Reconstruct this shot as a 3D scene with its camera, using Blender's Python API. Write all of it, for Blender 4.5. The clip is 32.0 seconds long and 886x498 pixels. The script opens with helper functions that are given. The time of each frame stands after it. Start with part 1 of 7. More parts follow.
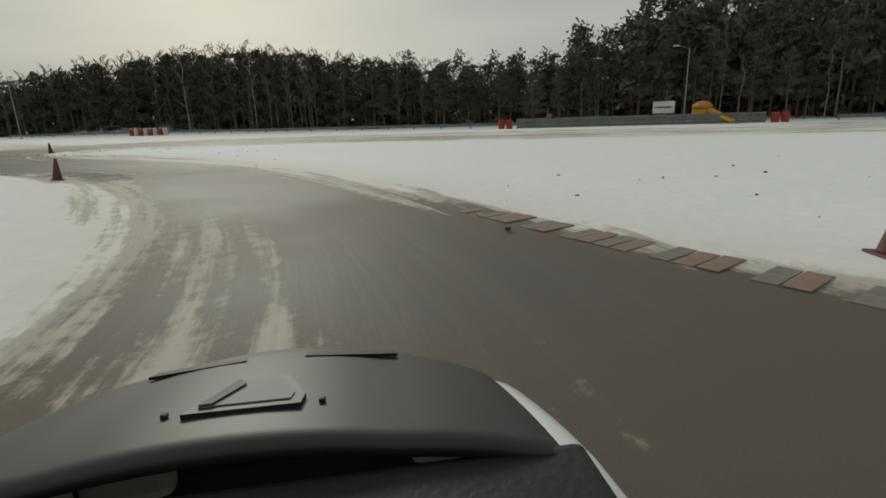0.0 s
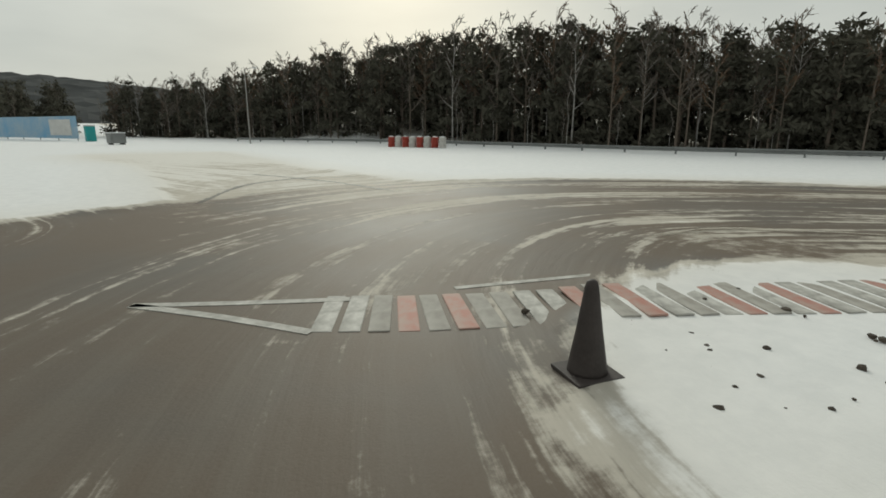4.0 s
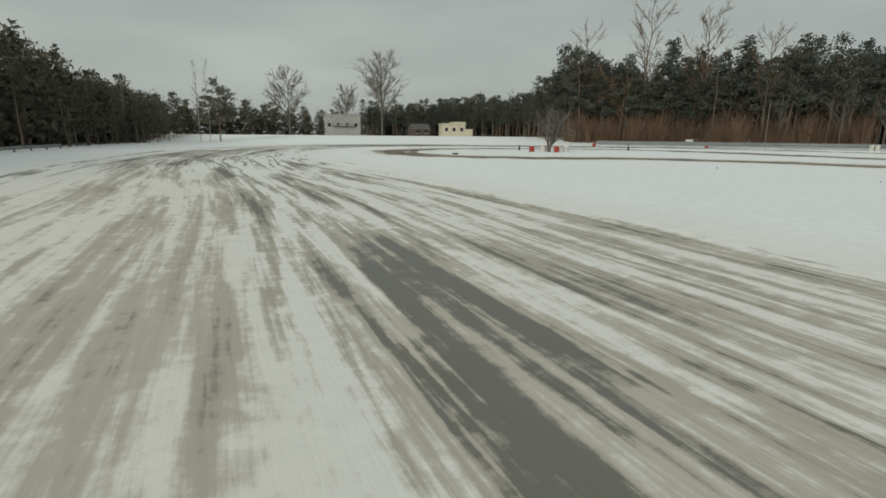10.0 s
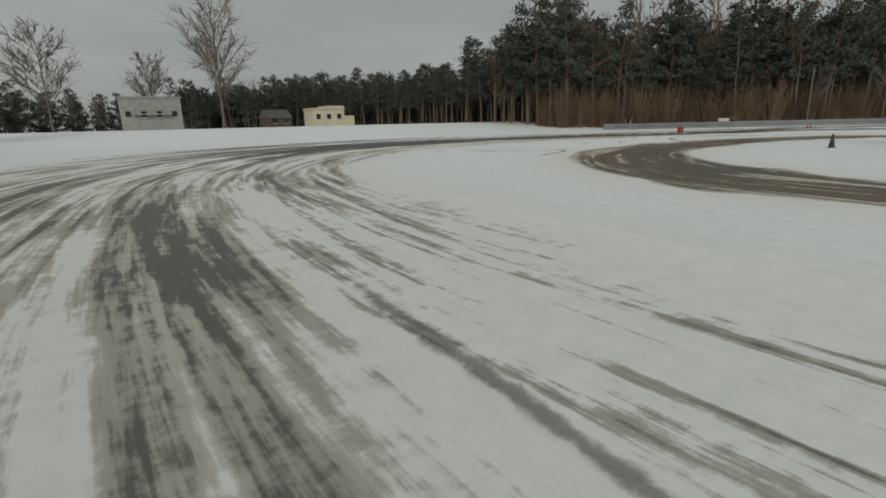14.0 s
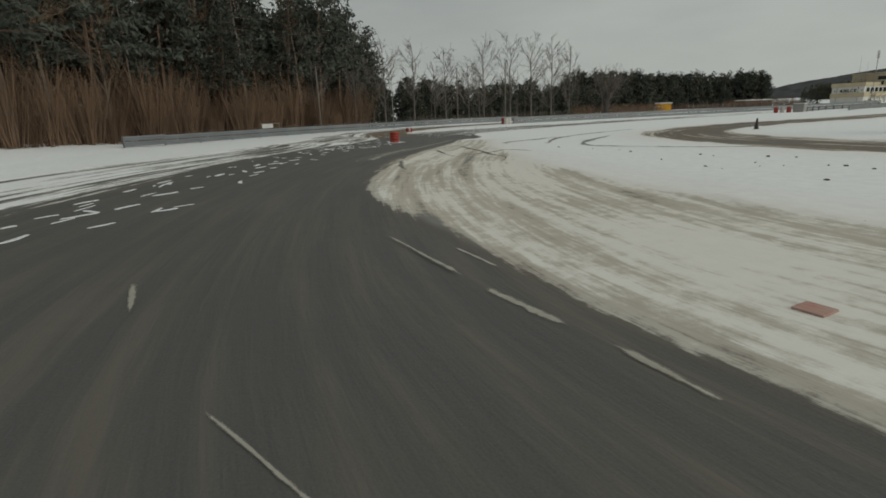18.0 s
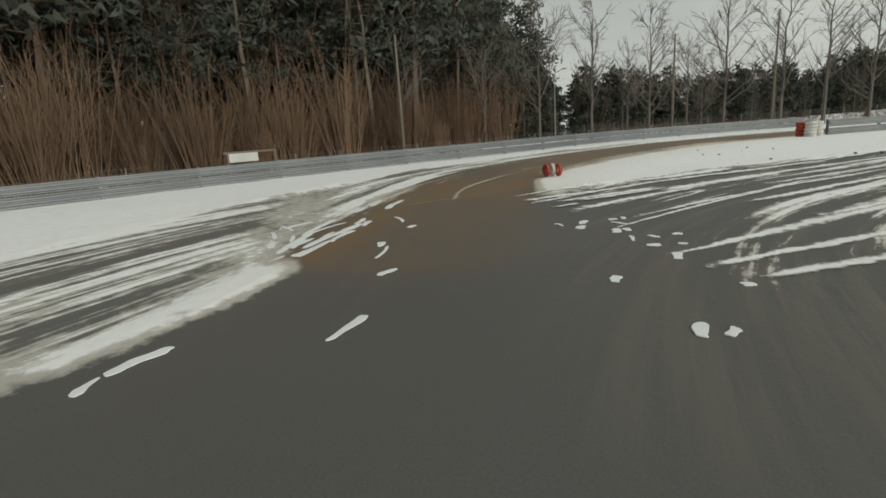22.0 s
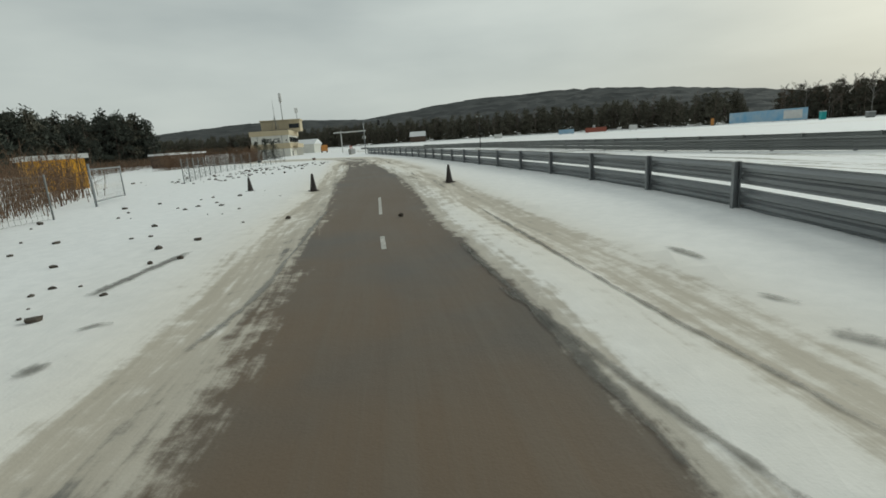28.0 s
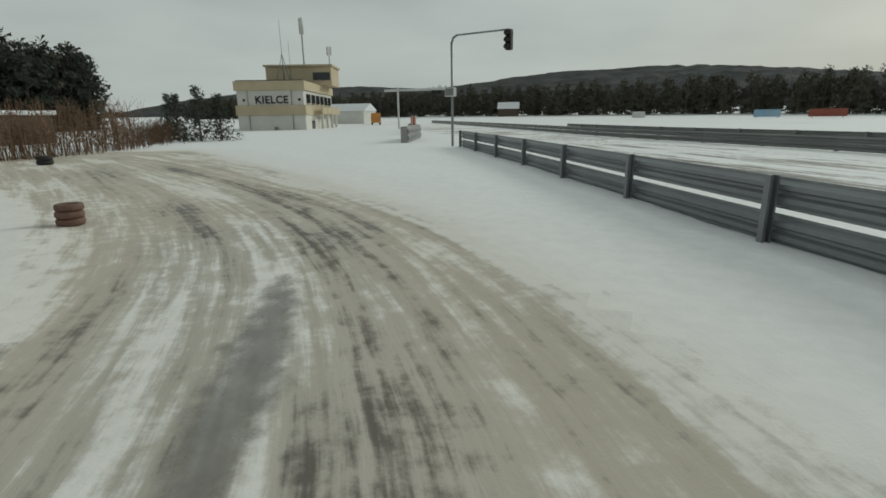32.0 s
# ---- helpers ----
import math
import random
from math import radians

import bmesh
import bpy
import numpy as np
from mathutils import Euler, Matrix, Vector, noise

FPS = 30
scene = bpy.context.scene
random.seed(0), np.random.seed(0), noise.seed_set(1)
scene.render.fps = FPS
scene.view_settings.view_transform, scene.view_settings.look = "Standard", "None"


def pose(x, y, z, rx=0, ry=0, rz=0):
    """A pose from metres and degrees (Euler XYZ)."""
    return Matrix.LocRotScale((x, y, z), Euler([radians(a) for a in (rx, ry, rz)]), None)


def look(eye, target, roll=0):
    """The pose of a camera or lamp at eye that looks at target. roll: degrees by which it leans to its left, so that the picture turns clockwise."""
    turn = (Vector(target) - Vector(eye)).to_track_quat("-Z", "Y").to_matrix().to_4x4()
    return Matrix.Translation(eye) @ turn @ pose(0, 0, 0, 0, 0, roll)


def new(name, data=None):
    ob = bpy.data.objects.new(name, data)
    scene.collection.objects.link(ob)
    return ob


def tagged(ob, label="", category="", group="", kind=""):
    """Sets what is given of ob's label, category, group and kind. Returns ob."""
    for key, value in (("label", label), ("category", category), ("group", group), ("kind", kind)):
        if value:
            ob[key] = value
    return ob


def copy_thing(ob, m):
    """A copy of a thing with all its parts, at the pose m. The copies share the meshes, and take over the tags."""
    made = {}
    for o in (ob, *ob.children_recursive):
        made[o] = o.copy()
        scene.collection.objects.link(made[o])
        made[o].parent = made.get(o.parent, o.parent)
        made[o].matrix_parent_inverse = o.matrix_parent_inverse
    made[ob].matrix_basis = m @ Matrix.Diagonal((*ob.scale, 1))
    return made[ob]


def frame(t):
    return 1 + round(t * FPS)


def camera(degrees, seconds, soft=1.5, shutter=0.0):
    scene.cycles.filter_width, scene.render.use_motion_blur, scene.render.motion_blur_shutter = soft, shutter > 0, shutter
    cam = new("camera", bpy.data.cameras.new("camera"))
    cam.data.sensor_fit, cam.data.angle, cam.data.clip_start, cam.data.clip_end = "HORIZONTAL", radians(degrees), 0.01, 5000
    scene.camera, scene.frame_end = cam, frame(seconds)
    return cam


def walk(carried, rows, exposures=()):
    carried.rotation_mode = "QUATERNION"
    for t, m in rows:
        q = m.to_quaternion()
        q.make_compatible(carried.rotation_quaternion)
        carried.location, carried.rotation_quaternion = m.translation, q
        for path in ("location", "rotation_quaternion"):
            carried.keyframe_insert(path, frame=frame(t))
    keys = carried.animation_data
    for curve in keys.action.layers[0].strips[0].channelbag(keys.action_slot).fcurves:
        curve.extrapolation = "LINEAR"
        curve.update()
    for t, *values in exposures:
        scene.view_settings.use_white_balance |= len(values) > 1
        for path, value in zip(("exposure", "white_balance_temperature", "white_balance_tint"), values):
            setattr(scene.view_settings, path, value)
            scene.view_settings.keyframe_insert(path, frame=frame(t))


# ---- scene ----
# the camera rides 1.85 m over the ground, along the bends and down the pit road
PATH = [
    (0.0, -37.57, 110.84, 1.85, 74.91, 1.81, 126.34),
    (0.5, -39.83, 107.94, 1.85, 75.11, 2.99, 127.85),
    (1.0, -42.32, 104.53, 1.85, 75.44, 4.91, 143.64),
    (1.5, -44.31, 100.19, 1.85, 76.06, 4.59, 162.23),
    (2.0, -45.56, 94.56, 1.85, 75.30, 2.85, 163.62),
    (2.5, -45.85, 87.94, 1.85, 77.85, 3.57, 172.27),
    (3.0, -45.50, 81.13, 1.85, 77.98, 0.98, 176.10),
    (3.5, -45.81, 74.90, 1.85, 77.29, 0.54, 166.73),
    (4.0, -46.96, 69.96, 1.85, 76.54, -0.16, 144.44),
    (4.5, -48.45, 65.64, 1.85, 75.68, 1.40, 105.02),
    (6.5, -58.99, 61.40, 1.85, 77.26, 1.37, -11.45),
    (7.0, -61.19, 62.86, 1.85, 78.17, -0.46, -12.06),
    (7.5, -64.03, 65.20, 1.85, 77.76, -0.52, -7.37),
    (8.0, -66.72, 68.34, 1.85, 78.08, -1.01, -1.46),
    (8.5, -68.95, 72.29, 1.85, 77.49, -0.76, 2.02),
    (9.0, -71.08, 76.86, 1.85, 77.67, -0.55, 2.66),
    (9.5, -73.24, 82.15, 1.85, 77.72, 0.12, -0.27),
    (10.0, -75.27, 87.98, 1.85, 77.27, -0.43, -2.85),
    (10.5, -76.82, 94.19, 1.85, 77.79, 0.68, -3.35),
    (11.0, -78.49, 100.78, 1.85, 76.71, 1.56, 8.84),
    (11.5, -80.49, 107.70, 1.85, 76.84, 2.58, 18.33),
    (12.0, -82.81, 114.63, 1.85, 76.57, 2.78, 25.93),
    (12.5, -85.36, 121.16, 1.85, 76.34, 1.97, 32.64),
    (13.0, -87.94, 127.26, 1.85, 76.41, 2.25, 20.93),
    (13.5, -90.36, 133.39, 1.85, 76.06, 1.48, -4.08),
    (15.5, -93.22, 159.02, 1.85, 75.01, 3.14, -53.24),
    (16.0, -91.50, 164.77, 1.85, 75.15, 3.11, -55.51),
    (16.5, -89.34, 170.92, 1.85, 74.64, 4.08, -58.63),
    (17.0, -86.38, 176.16, 1.85, 75.42, 4.39, -67.41),
    (17.5, -82.57, 180.06, 1.85, 75.00, 3.51, -81.25),
    (18.0, -78.51, 183.35, 1.85, 74.90, 2.09, -97.13),
    (18.5, -74.12, 185.37, 1.85, 74.98, 1.86, -112.15),
    (19.0, -69.85, 186.72, 1.85, 75.14, 2.94, -122.16),
    (19.5, -65.65, 187.14, 1.85, 75.05, 1.90, -128.72),
    (20.0, -60.64, 186.16, 1.85, 74.77, 1.36, -134.92),
    (20.5, -56.42, 183.90, 1.85, 74.49, 4.16, -134.30),
    (21.0, -51.49, 181.34, 1.85, 74.93, 5.47, -117.79),
    (21.5, -45.84, 180.01, 1.85, 75.93, 5.60, -97.81),
    (22.0, -40.35, 179.70, 1.85, 76.82, 3.79, -76.96),
    (22.5, -36.06, 179.67, 1.85, 76.13, 4.57, -81.27),
    (23.0, -31.71, 180.47, 1.85, 76.57, 3.82, -87.94),
    (23.5, -27.28, 181.33, 1.85, 77.01, -0.75, -88.40),
    (24.0, -22.61, 181.63, 1.85, 74.37, -2.05, -101.53),
    (24.5, -17.93, 180.47, 1.85, 76.55, 0.69, -119.68),
    (25.0, -12.29, 178.20, 1.85, 77.06, 2.09, -134.38),
    (25.5, -6.81, 175.06, 1.85, 77.39, 1.15, -145.59),
    (27.5, 9.33, 147.17, 1.85, 76.88, 3.26, -166.48),
    (28.0, 13.60, 137.56, 1.85, 77.61, 3.91, -165.68),
    (28.5, 18.10, 127.14, 1.85, 77.48, 3.48, -165.90),
    (29.0, 22.51, 116.68, 1.85, 74.81, 3.85, -165.96),
    (29.5, 26.60, 107.07, 1.85, 75.97, 1.93, -166.81),
    (30.0, 30.29, 98.52, 1.85, 75.46, 2.47, -164.51),
    (30.5, 33.40, 91.25, 1.85, 75.97, 2.62, -163.57),
    (31.0, 36.19, 84.91, 1.85, 75.69, 1.72, -163.99),
    (31.5, 38.65, 79.35, 1.85, 75.60, 2.56, -162.70),
    (32.0, 41.70, 74.17, 1.85, 75.10, 0.83, -157.96),
]
cam = camera(83.0, 32.0, soft=1.7)
walk(cam, [(t, pose(x, y, z, rx, ry, rz)) for t, x, y, z, rx, ry, rz in PATH],
     exposures=[(0.0, -0.42, 6700, 2), (1.5, -0.18, 6650, 1), (4.5, -0.05, 6700, 1), (6.5, -0.15, 6600, -1), (9.0, -0.06, 6600, -1), (11.0, -0.28, 6500, 1), (13.0, -0.52, 6500, 3), (16.0, -0.38, 6700, 2), (17.0, -0.5, 6650, 2),
                (18.0, -0.5, 6600, 2), (19.0, 0.02, 6600, 2), (20.0, 0.2, 6550, 2), (21.0, 0.06, 6650, 2), (22.0, -0.06, 6750, 2), (23.0, 0.1, 6700, 1), (25.0, 0.18, 6500, 0), (28.0, -0.12, 6400, -2), (30.0, -0.22, 6450, -2), (31.0, -0.32, 6400, -2), (32.0, -0.36, 6400, -2)])

# ---------------------------------------------------------------- light: overcast winter noon
world = bpy.data.worlds.new("overcast")
scene.world = world
world.use_nodes = True
wn, wl = world.node_tree.nodes, world.node_tree.links
wn.clear()
sky = wn.new("ShaderNodeTexSky")
sky.sky_type, sky.sun_disc = "NISHITA", False
sky.sun_elevation, sky.sun_rotation = radians(24), radians(211)
sky.air_density, sky.dust_density = 1.0, 4.0
coords = wn.new("ShaderNodeTexCoord")
stretch = wn.new("ShaderNodeMapping")
stretch.inputs["Scale"].default_value = (1.2, 1.2, 4.5)
clouds = wn.new("ShaderNodeTexNoise")
clouds.inputs["Scale"].default_value, clouds.inputs["Detail"].default_value = 1.6, 5.0
ramp = wn.new("ShaderNodeValToRGB")
ramp.color_ramp.elements[0].position, ramp.color_ramp.elements[0].color = 0.3, (4.6, 4.75, 4.85, 1)
ramp.color_ramp.elements[1].position, ramp.color_ramp.elements[1].color = 0.72, (6.3, 6.35, 6.3, 1)
blend = wn.new("ShaderNodeMixRGB")
blend.inputs[0].default_value = 0.93
back = wn.new("ShaderNodeBackground")
back.inputs["Strength"].default_value = 0.1
wout = wn.new("ShaderNodeOutputWorld")
wl.new(coords.outputs["Generated"], stretch.inputs["Vector"])
wl.new(stretch.outputs["Vector"], clouds.inputs["Vector"])
wl.new(clouds.outputs["Fac"], ramp.inputs["Fac"])
wl.new(sky.outputs["Color"], blend.inputs[1])
wl.new(ramp.outputs["Color"], blend.inputs[2])
# the cloud is thinner towards the sun in the south-west
parts = wn.new("ShaderNodeSeparateXYZ")
fall = wn.new("ShaderNodeMapRange")
fall.inputs[1].default_value, fall.inputs[2].default_value = -1.0, 1.0
fall.inputs[3].default_value, fall.inputs[4].default_value = 1.08, 0.84
shade = wn.new("ShaderNodeVectorMath")
shade.operation = "SCALE"
wl.new(coords.outputs["Generated"], parts.inputs[0])
wl.new(parts.outputs["Y"], fall.inputs[0])
wl.new(blend.outputs["Color"], shade.inputs[0])
wl.new(fall.outputs[0], shade.inputs["Scale"])
wl.new(shade.outputs[0], back.inputs["Color"])
wl.new(back.outputs["Background"], wout.inputs["Surface"])
sun = new("sun", bpy.data.lights.new("sun", "SUN"))
sun.data.energy, sun.data.angle, sun.data.color = 1.5, radians(20), (1.0, 0.97, 0.92)
sun.matrix_world = look((0, 0, 60), (35, 58, 29))


# ---------------------------------------------------------------- materials
def mat(name, base, rough=0.7, metal=0.0, vary=0.25, scale=4.0, fine=40.0, bump=0.15, tint=None, spec=0.4, hue_random=0.0):
    """A worn surface: its colour wanders at two scales, with a fine relief."""
    m = bpy.data.materials.new(name)
    m.use_nodes = True
    n, l = m.node_tree.nodes, m.node_tree.links
    b = n["Principled BSDF"]
    b.inputs["Roughness"].default_value, b.inputs["Metallic"].default_value = rough, metal
    b.inputs["Specular IOR Level"].default_value = spec
    tc = n.new("ShaderNodeTexCoord")
    big, small = n.new("ShaderNodeTexNoise"), n.new("ShaderNodeTexNoise")
    big.inputs["Scale"].default_value, big.inputs["Detail"].default_value = scale, 4.0
    small.inputs["Scale"].default_value, small.inputs["Detail"].default_value = fine, 3.0
    for t in (big, small):
        l.new(tc.outputs["Object"], t.inputs["Vector"])
    mix = n.new("ShaderNodeMixRGB")
    dark = tint or tuple(c * (1 - vary) for c in base)
    mix.inputs[1].default_value, mix.inputs[2].default_value = (*dark, 1), (*(min(1, c * (1 + vary * 0.6)) for c in base), 1)
    ad = n.new("ShaderNodeMath")
    ad.operation = "MULTIPLY_ADD"
    ad.inputs[1].default_value, ad.inputs[2].default_value = 0.5, 0.0
    l.new(small.outputs["Fac"], ad.inputs[0])
    ad2 = n.new("ShaderNodeMath")
    ad2.operation = "MULTIPLY_ADD"
    ad2.inputs[1].default_value = 1.3
    l.new(big.outputs["Fac"], ad2.inputs[0])
    l.new(ad.outputs[0], ad2.inputs[2])
    sub = n.new("ShaderNodeMath")
    sub.operation = "SUBTRACT"
    sub.use_clamp = True
    sub.inputs[1].default_value = 0.4
    l.new(ad2.outputs[0], sub.inputs[0])
    l.new(sub.outputs[0], mix.inputs[0])
    last = mix.outputs[0]
    if hue_random:
        info, hsv = n.new("ShaderNodeObjectInfo"), n.new("ShaderNodeHueSaturation")
        mr = n.new("ShaderNodeMapRange")
        mr.inputs[3].default_value, mr.inputs[4].default_value = 1 - hue_random, 1 + hue_random
        l.new(info.outputs["Random"], mr.inputs[0])
        l.new(mr.outputs[0], hsv.inputs["Value"])
        l.new(last, hsv.inputs["Color"])
        last = hsv.outputs[0]
    l.new(last, b.inputs["Base Color"])
    if bump:
        bp = n.new("ShaderNodeBump")
        bp.inputs["Strength"].default_value, bp.inputs["Distance"].default_value = bump, 0.02
        l.new(small.outputs["Fac"], bp.inputs["Height"])
        l.new(bp.outputs[0], b.inputs["Normal"])
    return m


def road_material(name):
    """Snow, slush and asphalt, drawn out along the way the wheels run: u across and v along the road, in metres."""
    m = bpy.data.materials.new(name)
    m.use_nodes = True
    n, l = m.node_tree.nodes, m.node_tree.links
    b = n["Principled BSDF"]

    def attr(a):
        t = n.new("ShaderNodeAttribute")
        t.attribute_name = a
        return t.outputs["Fac"]

    def maths(op, a, c, d=None, clamp=False):
        t = n.new("ShaderNodeMath")
        t.operation, t.use_clamp = op, clamp
        for k, v in enumerate((a, c, d)):
            if v is None:
                continue
            if isinstance(v, (int, float)):
                t.inputs[k].default_value = v
            else:
                l.new(v, t.inputs[k])
        return t.outputs[0]

    def noise_at(vec, scale, detail=4.0, rough=0.55):
        t = n.new("ShaderNodeTexNoise")
        t.inputs["Scale"].default_value, t.inputs["Detail"].default_value, t.inputs["Roughness"].default_value = scale, detail, rough
        l.new(vec, t.inputs["Vector"])
        return t.outputs["Fac"]

    def mixed(f, a, c):
        t = n.new("ShaderNodeMixRGB")
        for k, v in ((0, f), (1, a), (2, c)):
            if isinstance(v, tuple):
                t.inputs[k].default_value = (*v, 1)
            else:
                l.new(v, t.inputs[k])
        return t.outputs[0]

    u, v, snow, dirt, streak = attr("u"), attr("v"), attr("snow"), attr("dirt"), attr("streak")
    geo = n.new("ShaderNodeNewGeometry")
    pos = geo.outputs["Position"]
    along = n.new("ShaderNodeCombineXYZ")
    l.new(maths("MULTIPLY", u, 1.0), along.inputs[0])
    l.new(maths("MULTIPLY", v, 0.055), along.inputs[1])
    wide = noise_at(along.outputs[0], 0.75, 3.0)
    thin = noise_at(along.outputs[0], 2.6, 5.0, 0.65)
    blotch = noise_at(pos, 0.22, 4.0)
    crumbs = noise_at(pos, 3.0, 6.0, 0.7)
    grain = noise_at(pos, 45.0, 2.0)
    narrow = noise_at(along.outputs[0], 7.5, 3.0, 0.6)
    tracks = maths("MULTIPLY_ADD", narrow, 0.35, maths("ADD", maths("MULTIPLY", wide, 1.0), maths("MULTIPLY", thin, 1.0)))
    tracks = maths("SUBTRACT", tracks, 1.175)
    level = maths("MULTIPLY_ADD", tracks, maths("MULTIPLY", streak, 3.0), snow)
    level = maths("MULTIPLY_ADD", maths("SUBTRACT", blotch, 0.5), 0.5, level)
    level = maths("MULTIPLY_ADD", maths("SUBTRACT", crumbs, 0.5), 0.55, level)

    # clean snow ends sharply, dirty snow melts into slush
    sharp = maths("POWER", maths("SUBTRACT", 1.0, dirt, clamp=True), 4.0)
    level = maths("MULTIPLY_ADD", maths("SUBTRACT", level, 0.5), maths("MULTIPLY_ADD", sharp, 1.6, 1.0), 0.5)

    def step(val, lo, hi):
        t = n.new("ShaderNodeMapRange")
        t.interpolation_type = "SMOOTHSTEP"
        t.inputs[1].default_value, t.inputs[2].default_value = lo, hi
        l.new(val, t.inputs[0])
        return t.outputs[0]

    asphalt = mixed(grain, (0.072, 0.071, 0.068), (0.122, 0.12, 0.113))
    asphalt = mixed(maths("MULTIPLY", maths("POWER", dirt, 2.0), step(blotch, 0.22, 0.55)), asphalt, (0.18, 0.118, 0.066))
    icy = maths("MULTIPLY", step(snow, 0.38, 0.6), 0.8)
    asphalt = mixed(icy, asphalt, (0.21, 0.208, 0.195))
    worn = maths("MULTIPLY", step(thin, 0.42, 0.66), maths("MULTIPLY", streak, 2.2, clamp=True))
    asphalt = mixed(maths("MULTIPLY", worn, 0.7), asphalt, (0.155, 0.135, 0.11))
    rough = maths("MULTIPLY_ADD", maths("SUBTRACT", thin, 0.5), maths("MULTIPLY", streak, 1.6, clamp=True), 0.5)
    slush = mixed(step(rough, 0.35, 0.65), (0.33, 0.315, 0.285), (0.55, 0.53, 0.485))
    slush = mixed(maths("MULTIPLY", dirt, 0.6), slush, (0.55, 0.485, 0.385))
    white = mixed(step(crumbs, 0.3, 0.7), (0.80, 0.81, 0.815), (0.88, 0.885, 0.885))
    white = mixed(maths("MULTIPLY", dirt, 0.55), white, (0.66, 0.595, 0.48))
    specks = step(noise_at(pos, 5.5, 4.0, 0.75), 0.71, 0.75)
    white = mixed(maths("MULTIPLY", specks, 0.75), white, (0.16, 0.15, 0.13))
    col = mixed(step(level, 0.25, 0.46), asphalt, slush)
    col = mixed(step(level, 0.50, 0.74), col, white)
    l.new(col, b.inputs["Base Color"])
    wet = maths("MULTIPLY_ADD", step(level, 0.2, 0.6), 0.2, maths("MULTIPLY_ADD", blotch, 0.22, 0.53))
    l.new(wet, b.inputs["Roughness"])
    b.inputs["Specular IOR Level"].default_value = 0.24
    bp = n.new("ShaderNodeBump")
    bp.inputs["Strength"].default_value, bp.inputs["Distance"].default_value = 0.3, 0.05
    l.new(maths("MULTIPLY_ADD", level, 0.7, maths("MULTIPLY", grain, 0.12)), bp.inputs["Height"])
    l.new(bp.outputs[0], b.inputs["Normal"])
    return m


ROADTOP = road_material("road_surface")
SNOWFIELD = road_material("snow_field")
BARK = mat("pine_bark", (0.175, 0.14, 0.112), 0.9, scale=3, fine=18, bump=0.5, vary=0.4)
BARK_UP = mat("pine_bark_orange", (0.15, 0.102, 0.075), 0.9, scale=3, fine=18, bump=0.5, vary=0.4)
BARK_GREY = mat("grey_bark", (0.15, 0.13, 0.115), 0.9, scale=3, fine=18, bump=0.5, vary=0.35)
BIRCH = mat("birch_bark", (0.5, 0.48, 0.45), 0.8, scale=5, fine=14, bump=0.2, tint=(0.12, 0.11, 0.1))
# the pine green is paler than needles, standing in for haze over the woods
NEEDLES = mat("pine_needles", (0.12, 0.115, 0.088), 0.85, scale=0.7, fine=9, vary=0.5, bump=0, spec=0.15, hue_random=0.3)
FIR = mat("fir_needles", (0.075, 0.083, 0.068), 0.85, scale=0.7, fine=9, vary=0.5, bump=0, spec=0.15, hue_random=0.25)
TWIGS = mat("bare_twigs", (0.19, 0.165, 0.145), 0.9, scale=1, fine=9, vary=0.3, bump=0, spec=0.15, hue_random=0.2)
WILLOW = mat("brown_twigs", (0.185, 0.122, 0.082), 0.9, scale=0.8, fine=9, vary=0.4, bump=0, spec=0.15, hue_random=0.25)
# the far woods' grey is lifted so that the base colour holds the haze
HILLWOOD = mat("hazed_far_wood", (0.098, 0.102, 0.102), 0.95, scale=0.03, fine=0.3, vary=0.25, bump=0, spec=0.05)
ZINC = mat("galvanised_steel", (0.30, 0.315, 0.325), 0.5, 0.75, scale=1.2, fine=25, vary=0.3)
ZINC_DULL = mat("weathered_steel", (0.27, 0.28, 0.275), 0.6, 0.55, scale=1.2, fine=25, vary=0.35)
RUBBER = mat("black_rubber", (0.028, 0.027, 0.027), 0.75, scale=5, fine=60, vary=0.3)
CONE_DARK = mat("dirty_cone_plastic", (0.055, 0.045, 0.042), 0.65, scale=6, fine=50, vary=0.5)
CONE_RED = mat("dirty_red_plastic", (0.17, 0.055, 0.05), 0.6, scale=6, fine=50, vary=0.5, tint=(0.05, 0.035, 0.04))
TYRE_RED = mat("red_painted_tyre", (0.38, 0.06, 0.04), 0.6, scale=6, fine=40, vary=0.45)
TYRE_WHITE = mat("white_painted_tyre", (0.62, 0.60, 0.56), 0.65, scale=6, fine=40, vary=0.4)
TYRE_BROWN = mat("worn_brown_tyre", (0.17, 0.10, 0.075), 0.7, scale=6, fine=40, vary=0.45)
PAINT_RED = mat("worn_red_kerb_paint", (0.36, 0.12, 0.09), 0.7, scale=5.0, fine=18, vary=0.4, tint=(0.42, 0.36, 0.31))
PAINT_WHITE = mat("worn_white_kerb_paint", (0.6, 0.59, 0.55), 0.7, scale=5.0, fine=18, vary=0.3, tint=(0.17, 0.16, 0.14))
FADED_RED = mat("red_kerb_paint_under_slush", (0.27, 0.155, 0.115), 0.75, scale=3.5, fine=16, vary=0.4, tint=(0.17, 0.155, 0.13))
SLUSHED = mat("kerb_block_under_slush", (0.115, 0.11, 0.1), 0.75, scale=4.5, fine=16, vary=0.4, tint=(0.27, 0.25, 0.215))
PAINT_GREY = mat("bare_kerb_concrete", (0.2, 0.185, 0.16), 0.8, scale=5.0, fine=18, vary=0.45, tint=(0.5, 0.48, 0.44))
BAREROAD = mat("bare_asphalt", (0.10, 0.098, 0.092), 0.7, scale=4.5, fine=25, vary=0.5, tint=(0.5, 0.49, 0.465))
SNOWCAP = mat("packed_snow", (0.78, 0.79, 0.8), 0.6, scale=2, fine=20, vary=0.1)
